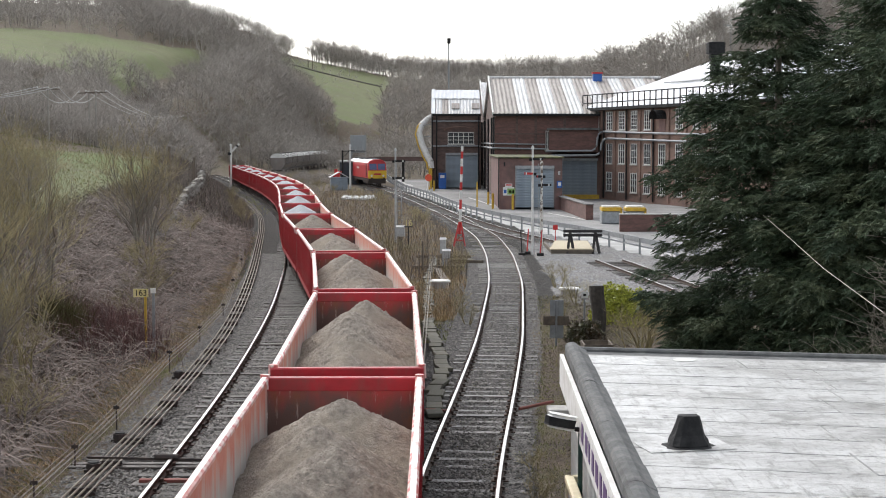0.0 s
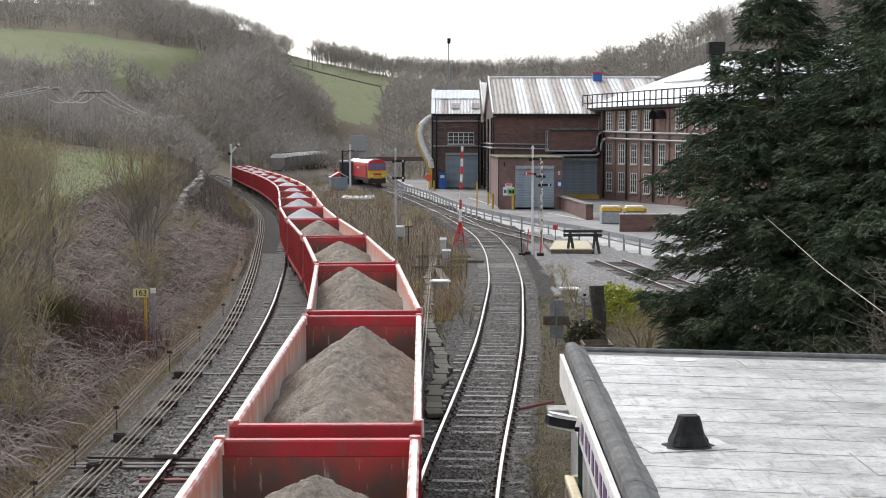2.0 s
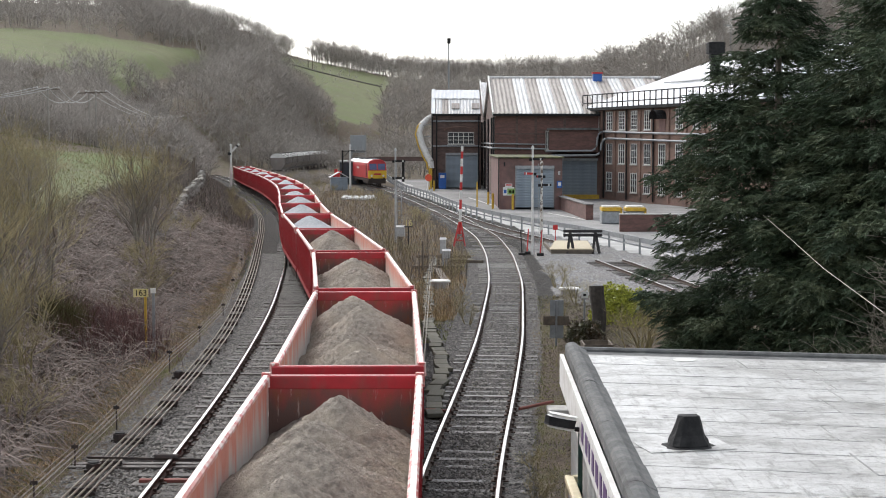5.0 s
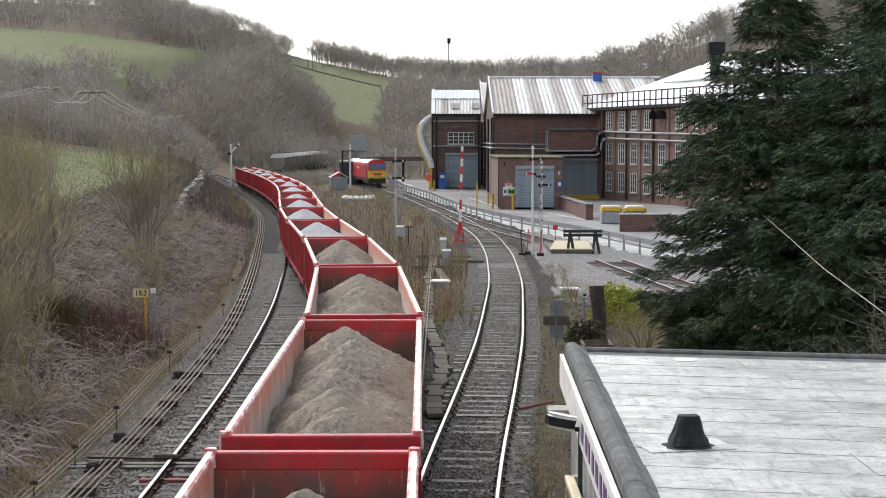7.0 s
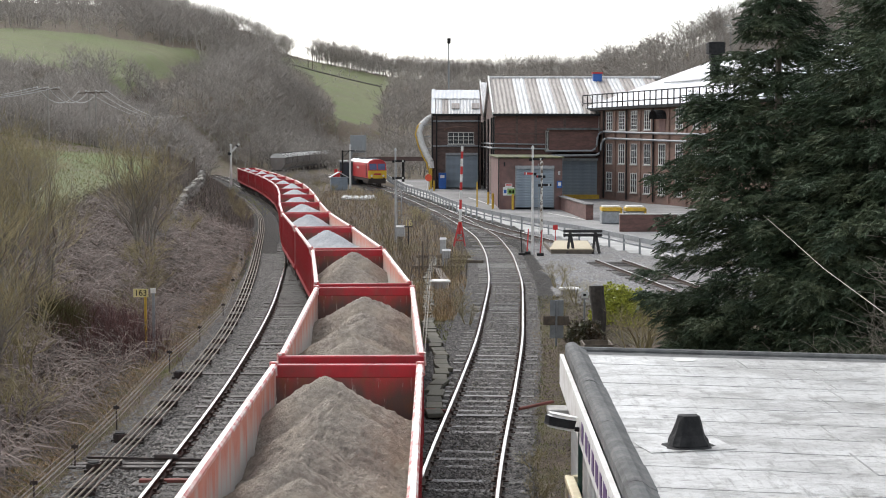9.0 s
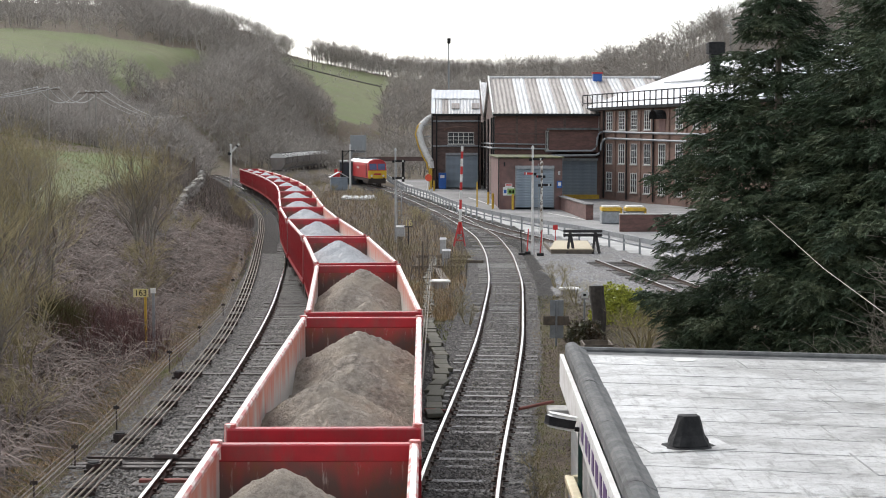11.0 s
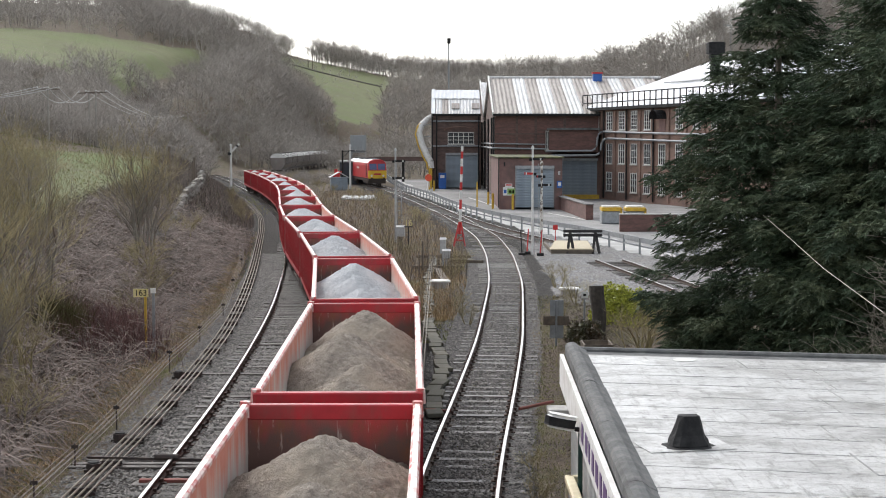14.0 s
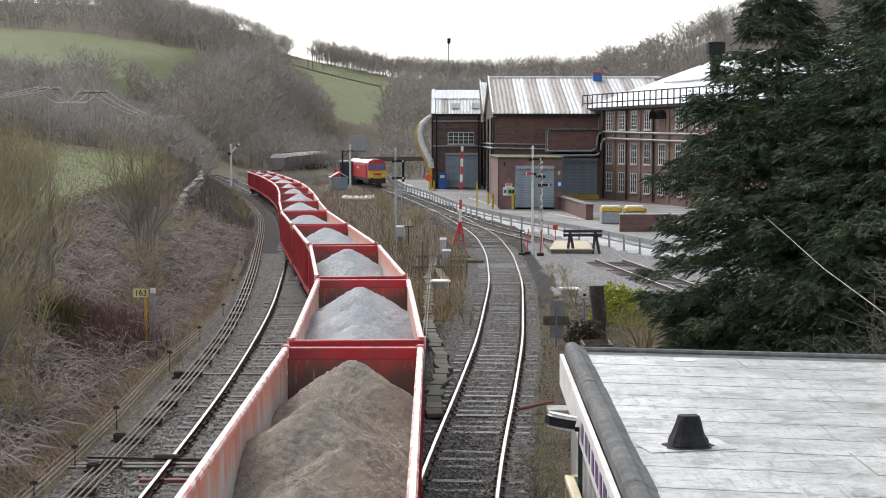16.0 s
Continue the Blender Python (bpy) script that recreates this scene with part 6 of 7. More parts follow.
# ---- signals and line-side furniture ----
def semaphore(name, x, y, h, label, arms, r=0.13, mat=WHITE, base_z=-0.2, ladder=True):
    th = thing(name, pose(x, y, base_z), label, "railway signal", "semaphore signals")
    g = Geo()
    g.tube((0, 0, 0), (0, 0, h), r, r * 0.75, 10)
    part("post", g, mat, th, "weathered signal post")
    g = Geo()
    g.tube((0, 0, h), (0, 0, h + 0.12), r * 1.3, r * 1.1, 10).tube((0, 0, h + 0.12), (0, 0, h + 0.2), r * 0.8, 0.04, 8)
    part("finial", g, mat, th)
    if ladder:
        g = Geo()
        for s in (-0.15, 0.15):
            g.tube((0.28 + s, 0.35, 0), (0.2 + s, 0.2, h * 0.86), 0.02, 0.02, 5)
        k = 0.3
        while k < h * 0.86:
            g.tube((0.12, 0.33 - 0.13 * k / h, k), (0.42, 0.33 - 0.13 * k / h, k), 0.014, 0.014, 4)
            k += 0.3
        part("ladder", g, GREY, th)
    for z, side, ang, c1, c2, ln in arms:
        arm = Geo()
        m = Matrix.Translation((0, -r - 0.06, z)) @ Matrix.Rotation(radians(ang), 4, "Y")
        hh, q = (0.13, 1.0) if ln > 1 else (0.065, 0.5)
        arm.box(0.0, -0.02, -hh, side * ln, 0.02, hh, m)
        a = part("arm", arm, c1, th, "painted semaphore arm")
        g = Geo()
        g.box(side * ln * 0.68, -0.028, -hh - 0.002, side * ln * 0.82, -0.022, hh + 0.002, m)
        part("stripe", g, c2, a)
        g = Geo()
        g.box(-side * 0.42 * q, -0.03, -0.2 * q, -side * 0.05, 0.03, 0.12 * q, m)
        part("spectacle", g, BLACK, th)
        g = Geo()
        g.tube((-side * 0.25 * q, 0.05, z - 0.05), (-side * 0.25 * q, 0.32, z - 0.05), 0.12 * q, 0.12 * q, 10)
        part("lamp_case", g, BLACK, th)
    return th


semaphore("semaphore_signal", 5.24, 89.3, 6.2, "white tubular semaphore post with small arms near the buffer stop", [(4.75, -1, 2, REDP, WHITE, 0.5), (5.6, 1, 0, BLACK, WHITE, 0.6)], 0.08, WHITE)
semaphore("semaphore_signal", 5.75, 89.0, 5.3, "peeling white shunting signal post with black and white arms", [(4.1, 1, 0, BLACK, WHITE, 0.55), (4.6, -1, 0, BLACK, REDP, 0.35)], 0.085, material("peeling_white_post", (0.6, 0.58, 0.54), 0.7, second=(0.16, 0.12, 0.09), scale=6, mix_lo=0.5, mix_hi=0.55), ladder=False)
semaphore("semaphore_signal", -3.1, 99.6, 6.0, "grey-white semaphore post with two small arms among dead grass", [(5.35, 1, 0, BLACK, WHITE, 0.65), (4.25, 1, 0, BLACK, WHITE, 0.65)], 0.075, PALEG)
semaphore("semaphore_signal", -28.6, 206, 5.6, "white semaphore post with its banded arm raised", [(4.6, 1, -45, WHITE, BLACK, 1.7)], 0.16, base_z=0.3, ladder=False)
semaphore("semaphore_signal", -13.0, 214, 6.0, "pale signal post with dark arm in front of the locomotive", [(5.3, 1, 0, BLACK, WHITE, 1.0)], 0.16, ladder=False)
for x, y, s in ((4.95, 89.6, 1), (5.65, 88.3, 1), (4.6, 88.6, -1)):
    th = thing("ground_lever", pose(x, y, -0.2), "red and black point lever standing beside the signal posts", "lever", "point levers")
    g = Geo()
    g.box(-0.2, -0.25, 0, 0.2, 0.25, 0.18)
    part("base", g, BLACK, th, bevel=0.03)
    g = Geo()
    g.tube((0, 0, 0.15), (0.08 * s, 0.05, 1.5), 0.04, 0.03, 8)
    part("handle", g, REDP if s > 0 else BLACK, th)
fl = thing("red_flag_sign", pose(7.3, 99.0, -0.2), "small red square stop board on a red post", "sign")
g = Geo()
g.tube((0, 0, 0), (0, 0, 1.0), 0.03, 0.03, 8)
part("post", g, REDP, fl)
g = Geo()
g.box(-0.15, -0.06, 0.9, 0.15, -0.02, 1.22)
part("board", g, REDP, fl)
rd = thing("red_disc_sign", pose(-1.85, 196, -0.2), "round red stop disc on a stand in the yard", "sign")
g = Geo()
g.tube((0, -0.02, 1.95), (0, 0.02, 1.95), 0.45, 0.45, 24)
part("disc", g, material("orange_red_disc", (0.75, 0.10, 0.04), 0.5, second=(0.65, 0.08, 0.03), scale=3), rd)
g = Geo()
g.tube((0, 0.05, 1.7), (-0.3, 0.05, 0), 0.04, 0.04, 6).tube((0, 0.05, 1.7), (0.3, 0.4, 0), 0.04, 0.04, 6)
part("stand", g, WHITE, rd)
# loading gauge pole, banded red and white, leaning a little
gp = thing("banded_pole", pose(1.04, 96.8, -0.2, 0, 1.6, 0), "tall pole banded red and white on a red lattice foot", "pole")
bands = [0.75, 1.55, 2.35, 2.95, 3.55, 4.05, 4.55, 5.05, 5.55, 6.0, 6.35]
for i, (a, b) in enumerate(zip(bands[:-1], bands[1:])):
    g = Geo()
    g.tube((0, 0, a), (0, 0, b), 0.085, 0.085, 10)
    part("band", g, REDP if i % 2 == 0 else WHITE, gp)
g = Geo()
for s in (-1, 1):
    for t in (-1, 1):
        g.bar((s * 0.35, t * 0.35, 0), (s * 0.06, t * 0.06, 1.5), 0.07, 0.07)
for z in (0.35, 0.8):
    w = 0.35 - 0.2 * z
    g.bar((-w, -w, z), (w, -w, z), 0.05, 0.05).bar((-w, w, z), (w, w, z), 0.05, 0.05).bar((-w, -w, z), (w, -w, z + 0.4), 0.04, 0.04)
part("lattice_foot", g, REDP, gp)
# buffer stop with tarred beams
bs = thing("buffer_stop", pose(8.33, 90.8, -0.2), "black timber buffer stop on raking steel legs", "buffer stop")
for z in (1.06, 1.3):
    g = Geo()
    g.box(-1.16, -0.18, z - 0.08, 1.16, 0.12, z + 0.08)
    part("beam", g, TARBOARD, bs, bevel=0.02)
for x in (-0.75, 0.75):
    for dx, dy in ((-0.22, -0.8), (0.2, -0.5), (0.0, 1.3)):
        g = Geo()
        g.bar((x + dx, dy, 0.0), (x, 0.1, 1.25), 0.13, 0.13)
        part("leg", g, TARBOARD, bs)
dk = thing("timber_deck", pose(0, 0, 0), "low pale timber deck beside the buffer stop", "platform")
for i in range(9):
    g = Geo()
    a = i / 9
    g.box(6.35 + 0.10 * i, 90.0 + i * 0.85, 0.02, 8.9 + 0.04 * i, 90.8 + i * 0.85, 0.09)
    part("plank", g, PALE_TIMBER, dk, bevel=0.01)
g = Geo()
g.box(6.4, 90.0, -0.25, 8.9, 90.12, 0.02).box(7.1, 97.4, -0.25, 9.2, 97.5, 0.02).box(6.4, 90.1, -0.25, 6.55, 97.4, 0.02)
part("edge_beam", g, TIMBER, dk)


def box_on_post(name, x, y, w, d, z0, z1, label, mat=GREY, legs=True, cat="equipment box"):
    th = thing(name, pose(x, y, gz(x, y) - 0.02), label, cat, "line-side boxes")
    g = Geo()
    g.box(-w / 2, -d / 2, z0, w / 2, d / 2, z1)
    part("case", g, mat, th, bevel=0.02)
    g = Geo()
    g.add([(-w / 2 - 0.03, -d / 2 - 0.03, z1), (w / 2 + 0.03, -d / 2 - 0.03, z1), (w / 2 + 0.03, d / 2 + 0.03, z1 + 0.03), (-w / 2 - 0.03, d / 2 + 0.03, z1 + 0.03), (-w / 2, 0, z1 + 0.1), (w / 2, 0, z1 + 0.1)],
          [(0, 1, 5, 4), (3, 4, 5, 2), (0, 4, 3), (1, 2, 5), (0, 3, 2, 1)])
    part("lid", g, mat, th)
    if legs:
        g = Geo()
        g.box(-0.05, -0.05, 0, 0.05, 0.05, z0)
        part("leg", g, mat, th)
    return th


box_on_post("equipment_box", -2.75, 98.5, 0.55, 0.5, 0.55, 1.15, "pale grey relay box on a short post", PALEG)
box_on_post("equipment_box", 0.0, 80.5, 0.32, 0.4, 0.75, 1.5, "pale grey telephone box on a post", PALEG)
box_on_post("equipment_box", 0.18, 79.6, 0.4, 0.4, 0.55, 0.95, "small pale grey junction box on a post", PALEG)
for x, y in ((-0.12, 68.7), (5.42, 65.1)):
    th = thing("white_cover", pose(x, y, gz(x, y) + 0.0), "white round cover standing above dry weeds", "cover", "white covers")
    g = Geo()
    g.tube((0, 0, 0.30), (0, 0, 0.37), 0.47, 0.44, 20)
    part("lid", g, WHITE, th)
    g = Geo()
    g.tube((0, 0, -0.1), (0, 0, 0.30), 0.38, 0.38, 16)
    part("ring", g, CONC, th)
# back of the crossing sign
cs = thing("trespass_sign", pose(3.68, 49.3, gz(3.68, 49.3)), "backs of grey sign plates on a pole", "sign")
g = Geo()
g.tube((0, 0, 0), (0, 0, 1.5), 0.035, 0.035, 8)
part("pole", g, GREY, cs)
g = Geo()
g.box(-0.2, 0.05, 0.25, 0.24, 0.07, 1.5)
part("plate", g, GREY, cs, bevel=0.004)
g = Geo()
g.box(-0.42, 0.0, 0.68, 0.42, 0.035, 0.98)
part("crosspiece", g, TIMBER, cs, bevel=0.008)
ws = thing("small_sign", pose(4.8, 51.5, gz(4.8, 51.5)), "small white notice on a thin grey post", "sign")
g = Geo()
g.box(-0.03, -0.03, 0, 0.03, 0.03, 1.45)
part("post", g, GREY, ws)
g = Geo()
g.box(-0.11, -0.05, 1.33, 0.11, -0.032, 1.55)
part("plate", g, WHITE, ws)
g = Geo()
g.box(-0.05, -0.056, 1.4, 0.05, -0.052, 1.48)
part("marking", g, BLACK, ws)
ps = thing("lineside_box", pose(4.75, 46.8, gz(4.75, 46.8)), "open weathered timber crate holding white rubbish", "crate")
g = Geo()
g.box(-0.45, -0.6, 0, -0.40, 0.6, 0.45).box(0.40, -0.6, 0, 0.45, 0.6, 0.45).box(-0.4, -0.6, 0, 0.4, -0.55, 0.45).box(-0.4, 0.55, 0, 0.4, 0.6, 0.45)
part("frame", g, TIMBER, ps)
g = Geo()
g.box(-0.4, -0.55, 0.0, 0.4, 0.55, 0.3)
part("filling", g, CONC, ps, bevel=0.06)
ls = thing("old_stump", pose(5.42, 53.0, -0.25), "dark ivy-grown tree stump beside the lime shrub", "tree stump")
g = Geo()
g.line([(0.05 * math.sin(k), 0.03 * k, k * 0.33) for k in range(6)], 0.26, 9)
part("trunk", g, material("dark_stump_bark", (0.07, 0.06, 0.05), 0.9, second=(0.04, 0.035, 0.03), scale=9, bump=0.6), ls)


# ---- milepost and the small yellow board ----
def lettering(text, size, mat, parent, m):
    cu = bpy.data.curves.new("numeral", "FONT")
    cu.body, cu.size, cu.align_x, cu.align_y, cu.extrude = text, size, "CENTER", "CENTER", 0.004
    tmp = bpy.data.objects.new("numeral", cu)
    me = bpy.data.meshes.new_from_object(tmp)
    bpy.data.objects.remove(tmp)
    part("numeral", me, mat, parent, "black numerals", m=m)


mp = thing("milepost", pose(-9.35, 47, gz(-9.35, 47) - 0.1), "yellow milepost plate with black numerals on a yellow post", "milepost")
top = 1.76 - (gz(-9.35, 47) - 0.1)
g = Geo()
g.box(-0.235, -0.02, top - 0.13, 0.235, 0.02, top + 0.13, pose(0, 0, 0, 0, 0, -6))
part("plate", g, SIGN_Y, mp, bevel=0.006)
g = Geo()
g.box(0.1, 0.0, 0, 0.17, 0.06, top - 0.1)
part("post", g, YELLOW, mp)
lettering("163", 0.27, BLACK, mp, Matrix.Translation((0, -0.026, top)) @ pose(0, 0, 0, 90, 0, -6))
m2 = thing("marker_post", pose(-9.0, 47.2, gz(-9.0, 47.2) - 0.1), "small white marker plate on a grey post", "marker")
g = Geo()
g.box(-0.04, -0.03, 0, 0.04, 0.03, top + 0.1)
part("post", g, GREY, m2)
g = Geo()
g.box(-0.08, -0.05, top + 0.02, 0.08, -0.032, top + 0.18)
part("plate", g, WHITE, m2)
sb = thing("speed_board", pose(-2.2, 97.0, gz(-2.2, 97.0)), "faded yellow cut-out speed number on a thin dark post", "sign")
g = Geo()
g.tube((0, 0, 0), (0, 0, 1.2), 0.04, 0.04, 8).box(-0.3, -0.05, 1.18, 0.3, 0.05, 1.24)
part("post", g, BLACK, sb)
lettering("16", 0.55, SIGN_Y, sb, Matrix.Translation((0, -0.03, 1.45)) @ pose(0, 0, 0, 90, 0, 0))

# ---- rods, wires and troughs beside the lines ----
rodd = thing("point_rodding", pose(0, 0, 0), "parallel worn steel point rods on low stools along the line", "point rodding")
RODS = material("worn_rod_steel", (0.20, 0.17, 0.13), 0.6, 0.3, second=(0.12, 0.10, 0.08), scale=5)
rk = centre_line([(-6.75, 20), (-6.75, 31.3), (-6.85, 37.8), (-7.35, 51), (-8.2, 62), (-9.0, 70.6), (-9.95, 80.3), (-11.4, 94), (-13.2, 111), (-15.4, 129), (-17.7, 144), (-20.6, 161), (-23.5, 177), (-26.6, 192.5)])
for off in (-0.2, -0.07, 0.06, 0.2):
    g = Geo()
    ys = np.arange(20.5, 188, 2.5)
    g.line([(float(xat(rk, yy)) + off, float(yy), -0.05) for yy in ys], 0.022, 5)
    part("rod", g, RODS, rodd)
for yy in np.arange(21, 187, 2.4):
    g = Geo()
    xx = float(xat(rk, yy))
    g.box(xx - 0.24, yy - 0.03, -0.25, xx + 0.24, yy + 0.03, -0.11).box(xx - 0.24, yy - 0.015, -0.10, xx + 0.26, yy + 0.015, -0.03)
    part("stool", g, BOGIE, rodd)
wires = thing("signal_wires", pose(0, 0, 0), "slack signal wires on iron stakes along the bank foot", "signal wire")
stakes = [(-7.35, 20, 0.5), (-7.42, 27.3, 0.55), (-7.47, 30.6, 0.5), (-7.5, 34.7, 0.6), (-7.85, 43.5, 0.65), (-8.05, 50.2, 0.55), (-8.4, 58, 0.5), (-9.4, 68, 0.5), (-10.6, 80, 0.5), (-13, 98, 0.5)]
for x, y, h in stakes:
    g = Geo()
    z = gz(x, y)
    g.tube((x, y, z - 0.1), (x, y, z + h), 0.018, 0.015, 6).box(x - 0.07, y - 0.02, z + h - 0.1, x + 0.07, y + 0.02, z + h - 0.03)
    part("stake", g, BOGIE, wires)
WIRE = material("dull_galvanised_wire", (0.20, 0.18, 0.15), 0.5, 0.5, second=(0.22, 0.2, 0.17), scale=5)
for k in range(6):
    g = Geo()
    o, dz = -0.1 + 0.045 * k, -0.1 - 0.06 * (k % 3)
    pts = [(x + o, y, gz(x, y) + h + dz) for x, y, h in stakes]
    g.line(pts, 0.007, 4)
    part("wire", g, WIRE, wires)
for x, y in ((-7.15, 33.4), (-7.4, 42.4), (-7.0, 30.2)):
    th = thing("wire_pulley", pose(x, y, gz(x, y)), "black cast-iron wire pulley box by the rods", "pulley", "wire pulleys")
    g = Geo()
    g.tube((0, 0, 0.05), (0, 0, 0.19), 0.15, 0.15, 14).box(-0.17, -0.12, -0.05, 0.17, 0.12, 0.07)
    part("housing", g, BOGIE, th)
    g = Geo()
    g.tube((0, 0, 0.19), (0, 0, 0.215), 0.12, 0.11, 14)
    part("wheel", g, BLACK, th)
for x0, x1, y, n in ((-7.6, -3.0, 30.6, 2), (-7.0, -3.2, 43.0, 1), (-7.4, -3.0, 31.3, 1)):
    for k in range(n):
        g = Geo()
        g.box(x0, y + 0.3 * k - 0.11, -0.26, x1, y + 0.3 * k + 0.11, -0.13)
        solid("crossing_timber", g, SLEEPER, "long dark timber laid across under the points", "timber", "crossing timbers", bevel=0.015)
g = Geo()
g.bar((-7.3, 30.9, -0.02), (-3.4, 30.7, -0.05), 0.05, 0.05)
g.tube((-5.9, 30.85, 0.0), (-5.4, 30.82, 0.0), 0.07, 0.07, 8)
solid("stretcher_rod", g, BOGIE, "dark steel drive rod crossing to the points", "rod")
g = Geo()
g.box(-5.9, 29.2, -0.2, -4.9, 29.35, -0.1)
solid("red_timber", g, material("faded_red_timber", (0.22, 0.07, 0.06), 0.85, second=(0.15, 0.07, 0.05), scale=6), "faded red painted timber end by the points", "timber", bevel=0.01)
# spare rails lying in the left track
for dx in (0.0, 0.22):
    g = Geo()
    g.bar((-4.62 + dx, 46.2, -0.08), (-5.05 + dx, 56.5, -0.08), 0.09, 0.14)
    solid("spare_rail", g, RAIL_SIDE, "dark rusty spare rail lying between the rails", "rail", "spare rails")
# concrete trough lids
tr = thing("cable_trough", pose(0, 0, 0), "uneven line of concrete cable trough lids beside the train", "cable trough")
lid = Geo()
lid.box(-0.2, -0.44, -0.06, 0.2, 0.44, 0.05)
lm = lid.mesh("trough_lid", False, 0.015)
lm.materials.append(material("mossy_concrete_lid", (0.115, 0.108, 0.08), 0.9, second=(0.13, 0.125, 0.10), scale=4, rand=0.25, bump=0.3))
rnd = random.Random(2)
tk = [(-0.25, 36.5), (-0.22, 40), (0.02, 43.5), (-0.1, 46.5), (-0.35, 51), (-0.55, 56), (-0.6, 62), (-0.62, 68), (-0.75, 74), (-0.5, 80), (-0.6, 86)]
yy = 36.5
while yy < 86:
    xx = float(np.interp(yy, [p[1] for p in tk], [p[0] for p in tk]))
    sl = float(np.interp(yy + 0.5, [p[1] for p in tk], [p[0] for p in tk])) - xx
    part("trough_lid", lm, None, tr, m=pose(xx + rnd.uniform(-0.05, 0.05), yy, -0.13 + rnd.uniform(0, 0.03), rnd.uniform(-2, 2), rnd.uniform(-2, 2), -math.degrees(math.atan(sl * 2)) + rnd.uniform(-8, 8)))
    yy += 0.93
g = Geo()
g.line([(-0.55 - 0.004 * k, 40 + 3 * k, 0.0 + 0.015 * (k % 2)) for k in range(14)], 0.02, 5)
g.line([(-0.65 - 0.004 * k, 40 + 3 * k, 0.0) for k in range(14)], 0.016, 5)
solid("lineside_rod", g, RODS, "thin worn rods running beside the trough lids", "point rodding")
for (a, b, w) in (((-1.6, 79.2, -0.1), (1.1, 79.0, -0.1), 0.2), ((0.4, 83.2, -0.1), (2.2, 82.8, -0.1), 0.2), ((-1.5, 86.5, -0.1), (1.6, 86.3, -0.1), 0.12), ((0.2, 69.5, -0.1), (-0.3, 77.8, -0.1), 0.35)):
    g = Geo()
    g.bar(a, b, w, 0.16)
    solid("old_timber", g, TIMBER, "old grey timber baulk lying in dead grass", "timber", "old timbers")
for x, y, h in ((-1.05, 78.5, 1.3), (-2.55, 92.0, 0.7)):
    g = Geo()
    g.tube((x, y, -0.25), (x, y, h), 0.16 if h < 1 else 0.06, 0.15 if h < 1 else 0.05, 9)
    solid("timber_stump", g, TIMBER, "weathered timber post stump among weeds", "post", "timber stumps")
g = Geo()
g.tube((1.85, 36.6, -0.02), (2.72, 37.4, 0.02), 0.04, 0.04, 8)
solid("fallen_post", g, bpy.data.materials["faded_red_timber"], "fallen faded red post end lying by the curved line", "post")
g = Geo()
g.box(2.55, 36.6, -0.2, 3.1, 37.3, -0.05)
solid("concrete_block", g, CONC, "flat concrete block beside the curved line", "block", bevel=0.02)
g = Geo()
g.bar((-0.45, 36.9, -0.1), (0.2, 36.7, -0.1), 0.1, 0.08)
solid("red_timber", g, bpy.data.materials["faded_red_timber"], "faded red timber end between the lines", "timber", bevel=0.01)

# ---- dry-stone wall by the pasture ----
dw = thing("dry_stone_wall", pose(0, 0, 0), "tumbled grey dry-stone wall along the pasture edge", "wall", kind="structure")
rnd = random.Random(4)
stones = []
for k in range(6):
    g = Geo()
    g.box(-0.5, -0.5, -0.5, 0.5, 0.5, 0.5)
    me = g.mesh("stone", False, 0.16)
    for v in me.vertices:
        v.co += Vector((rnd.uniform(-0.1, 0.1), rnd.uniform(-0.1, 0.1), rnd.uniform(-0.1, 0.1)))
    me.materials.append(MASON)
    stones.append(me)
wk = [(-14.6, 76), (-14.9, 80), (-18.0, 105), (-23.0, 145), (-26, 165)]
yy, count = 76.0, 0
while yy < 165 and count < 295:
    step = 0.55 + (yy - 76) * 0.008
    xx = float(np.interp(yy, [p[1] for p in wk], [p[0] for p in wk]))
    zz = gz(xx, yy)
    for c in range(2 if yy < 110 else 3):
        m = pose(xx + rnd.uniform(-0.1, 0.1), yy + rnd.uniform(-0.1, 0.1) + (c % 2) * 0.25, zz + 0.12 + 0.27 * c + rnd.uniform(-0.04, 0.04), rnd.uniform(-9, 9), rnd.uniform(-9, 9), rnd.uniform(-20, 20)) @ Matrix.Diagonal((0.5 - 0.06 * c, step * 1.0, 0.3, 1))
        part("stone", stones[rnd.randrange(6)], None, dw, m=m)
        count += 1
    yy += step
for x, y, h in ((-17.6, 98, 4.2), (-22.5, 138, 2.6), (-22.0, 134, 2.2)):
    g = Geo()
    g.tube((x, y, gz(x, y) - 0.2), (x + 0.05, y, gz(x, y) + h), 0.12, 0.1, 8)
    solid("fence_post", g, TIMBER, "old timber post beside the dry-stone wall", "post", "timber posts")


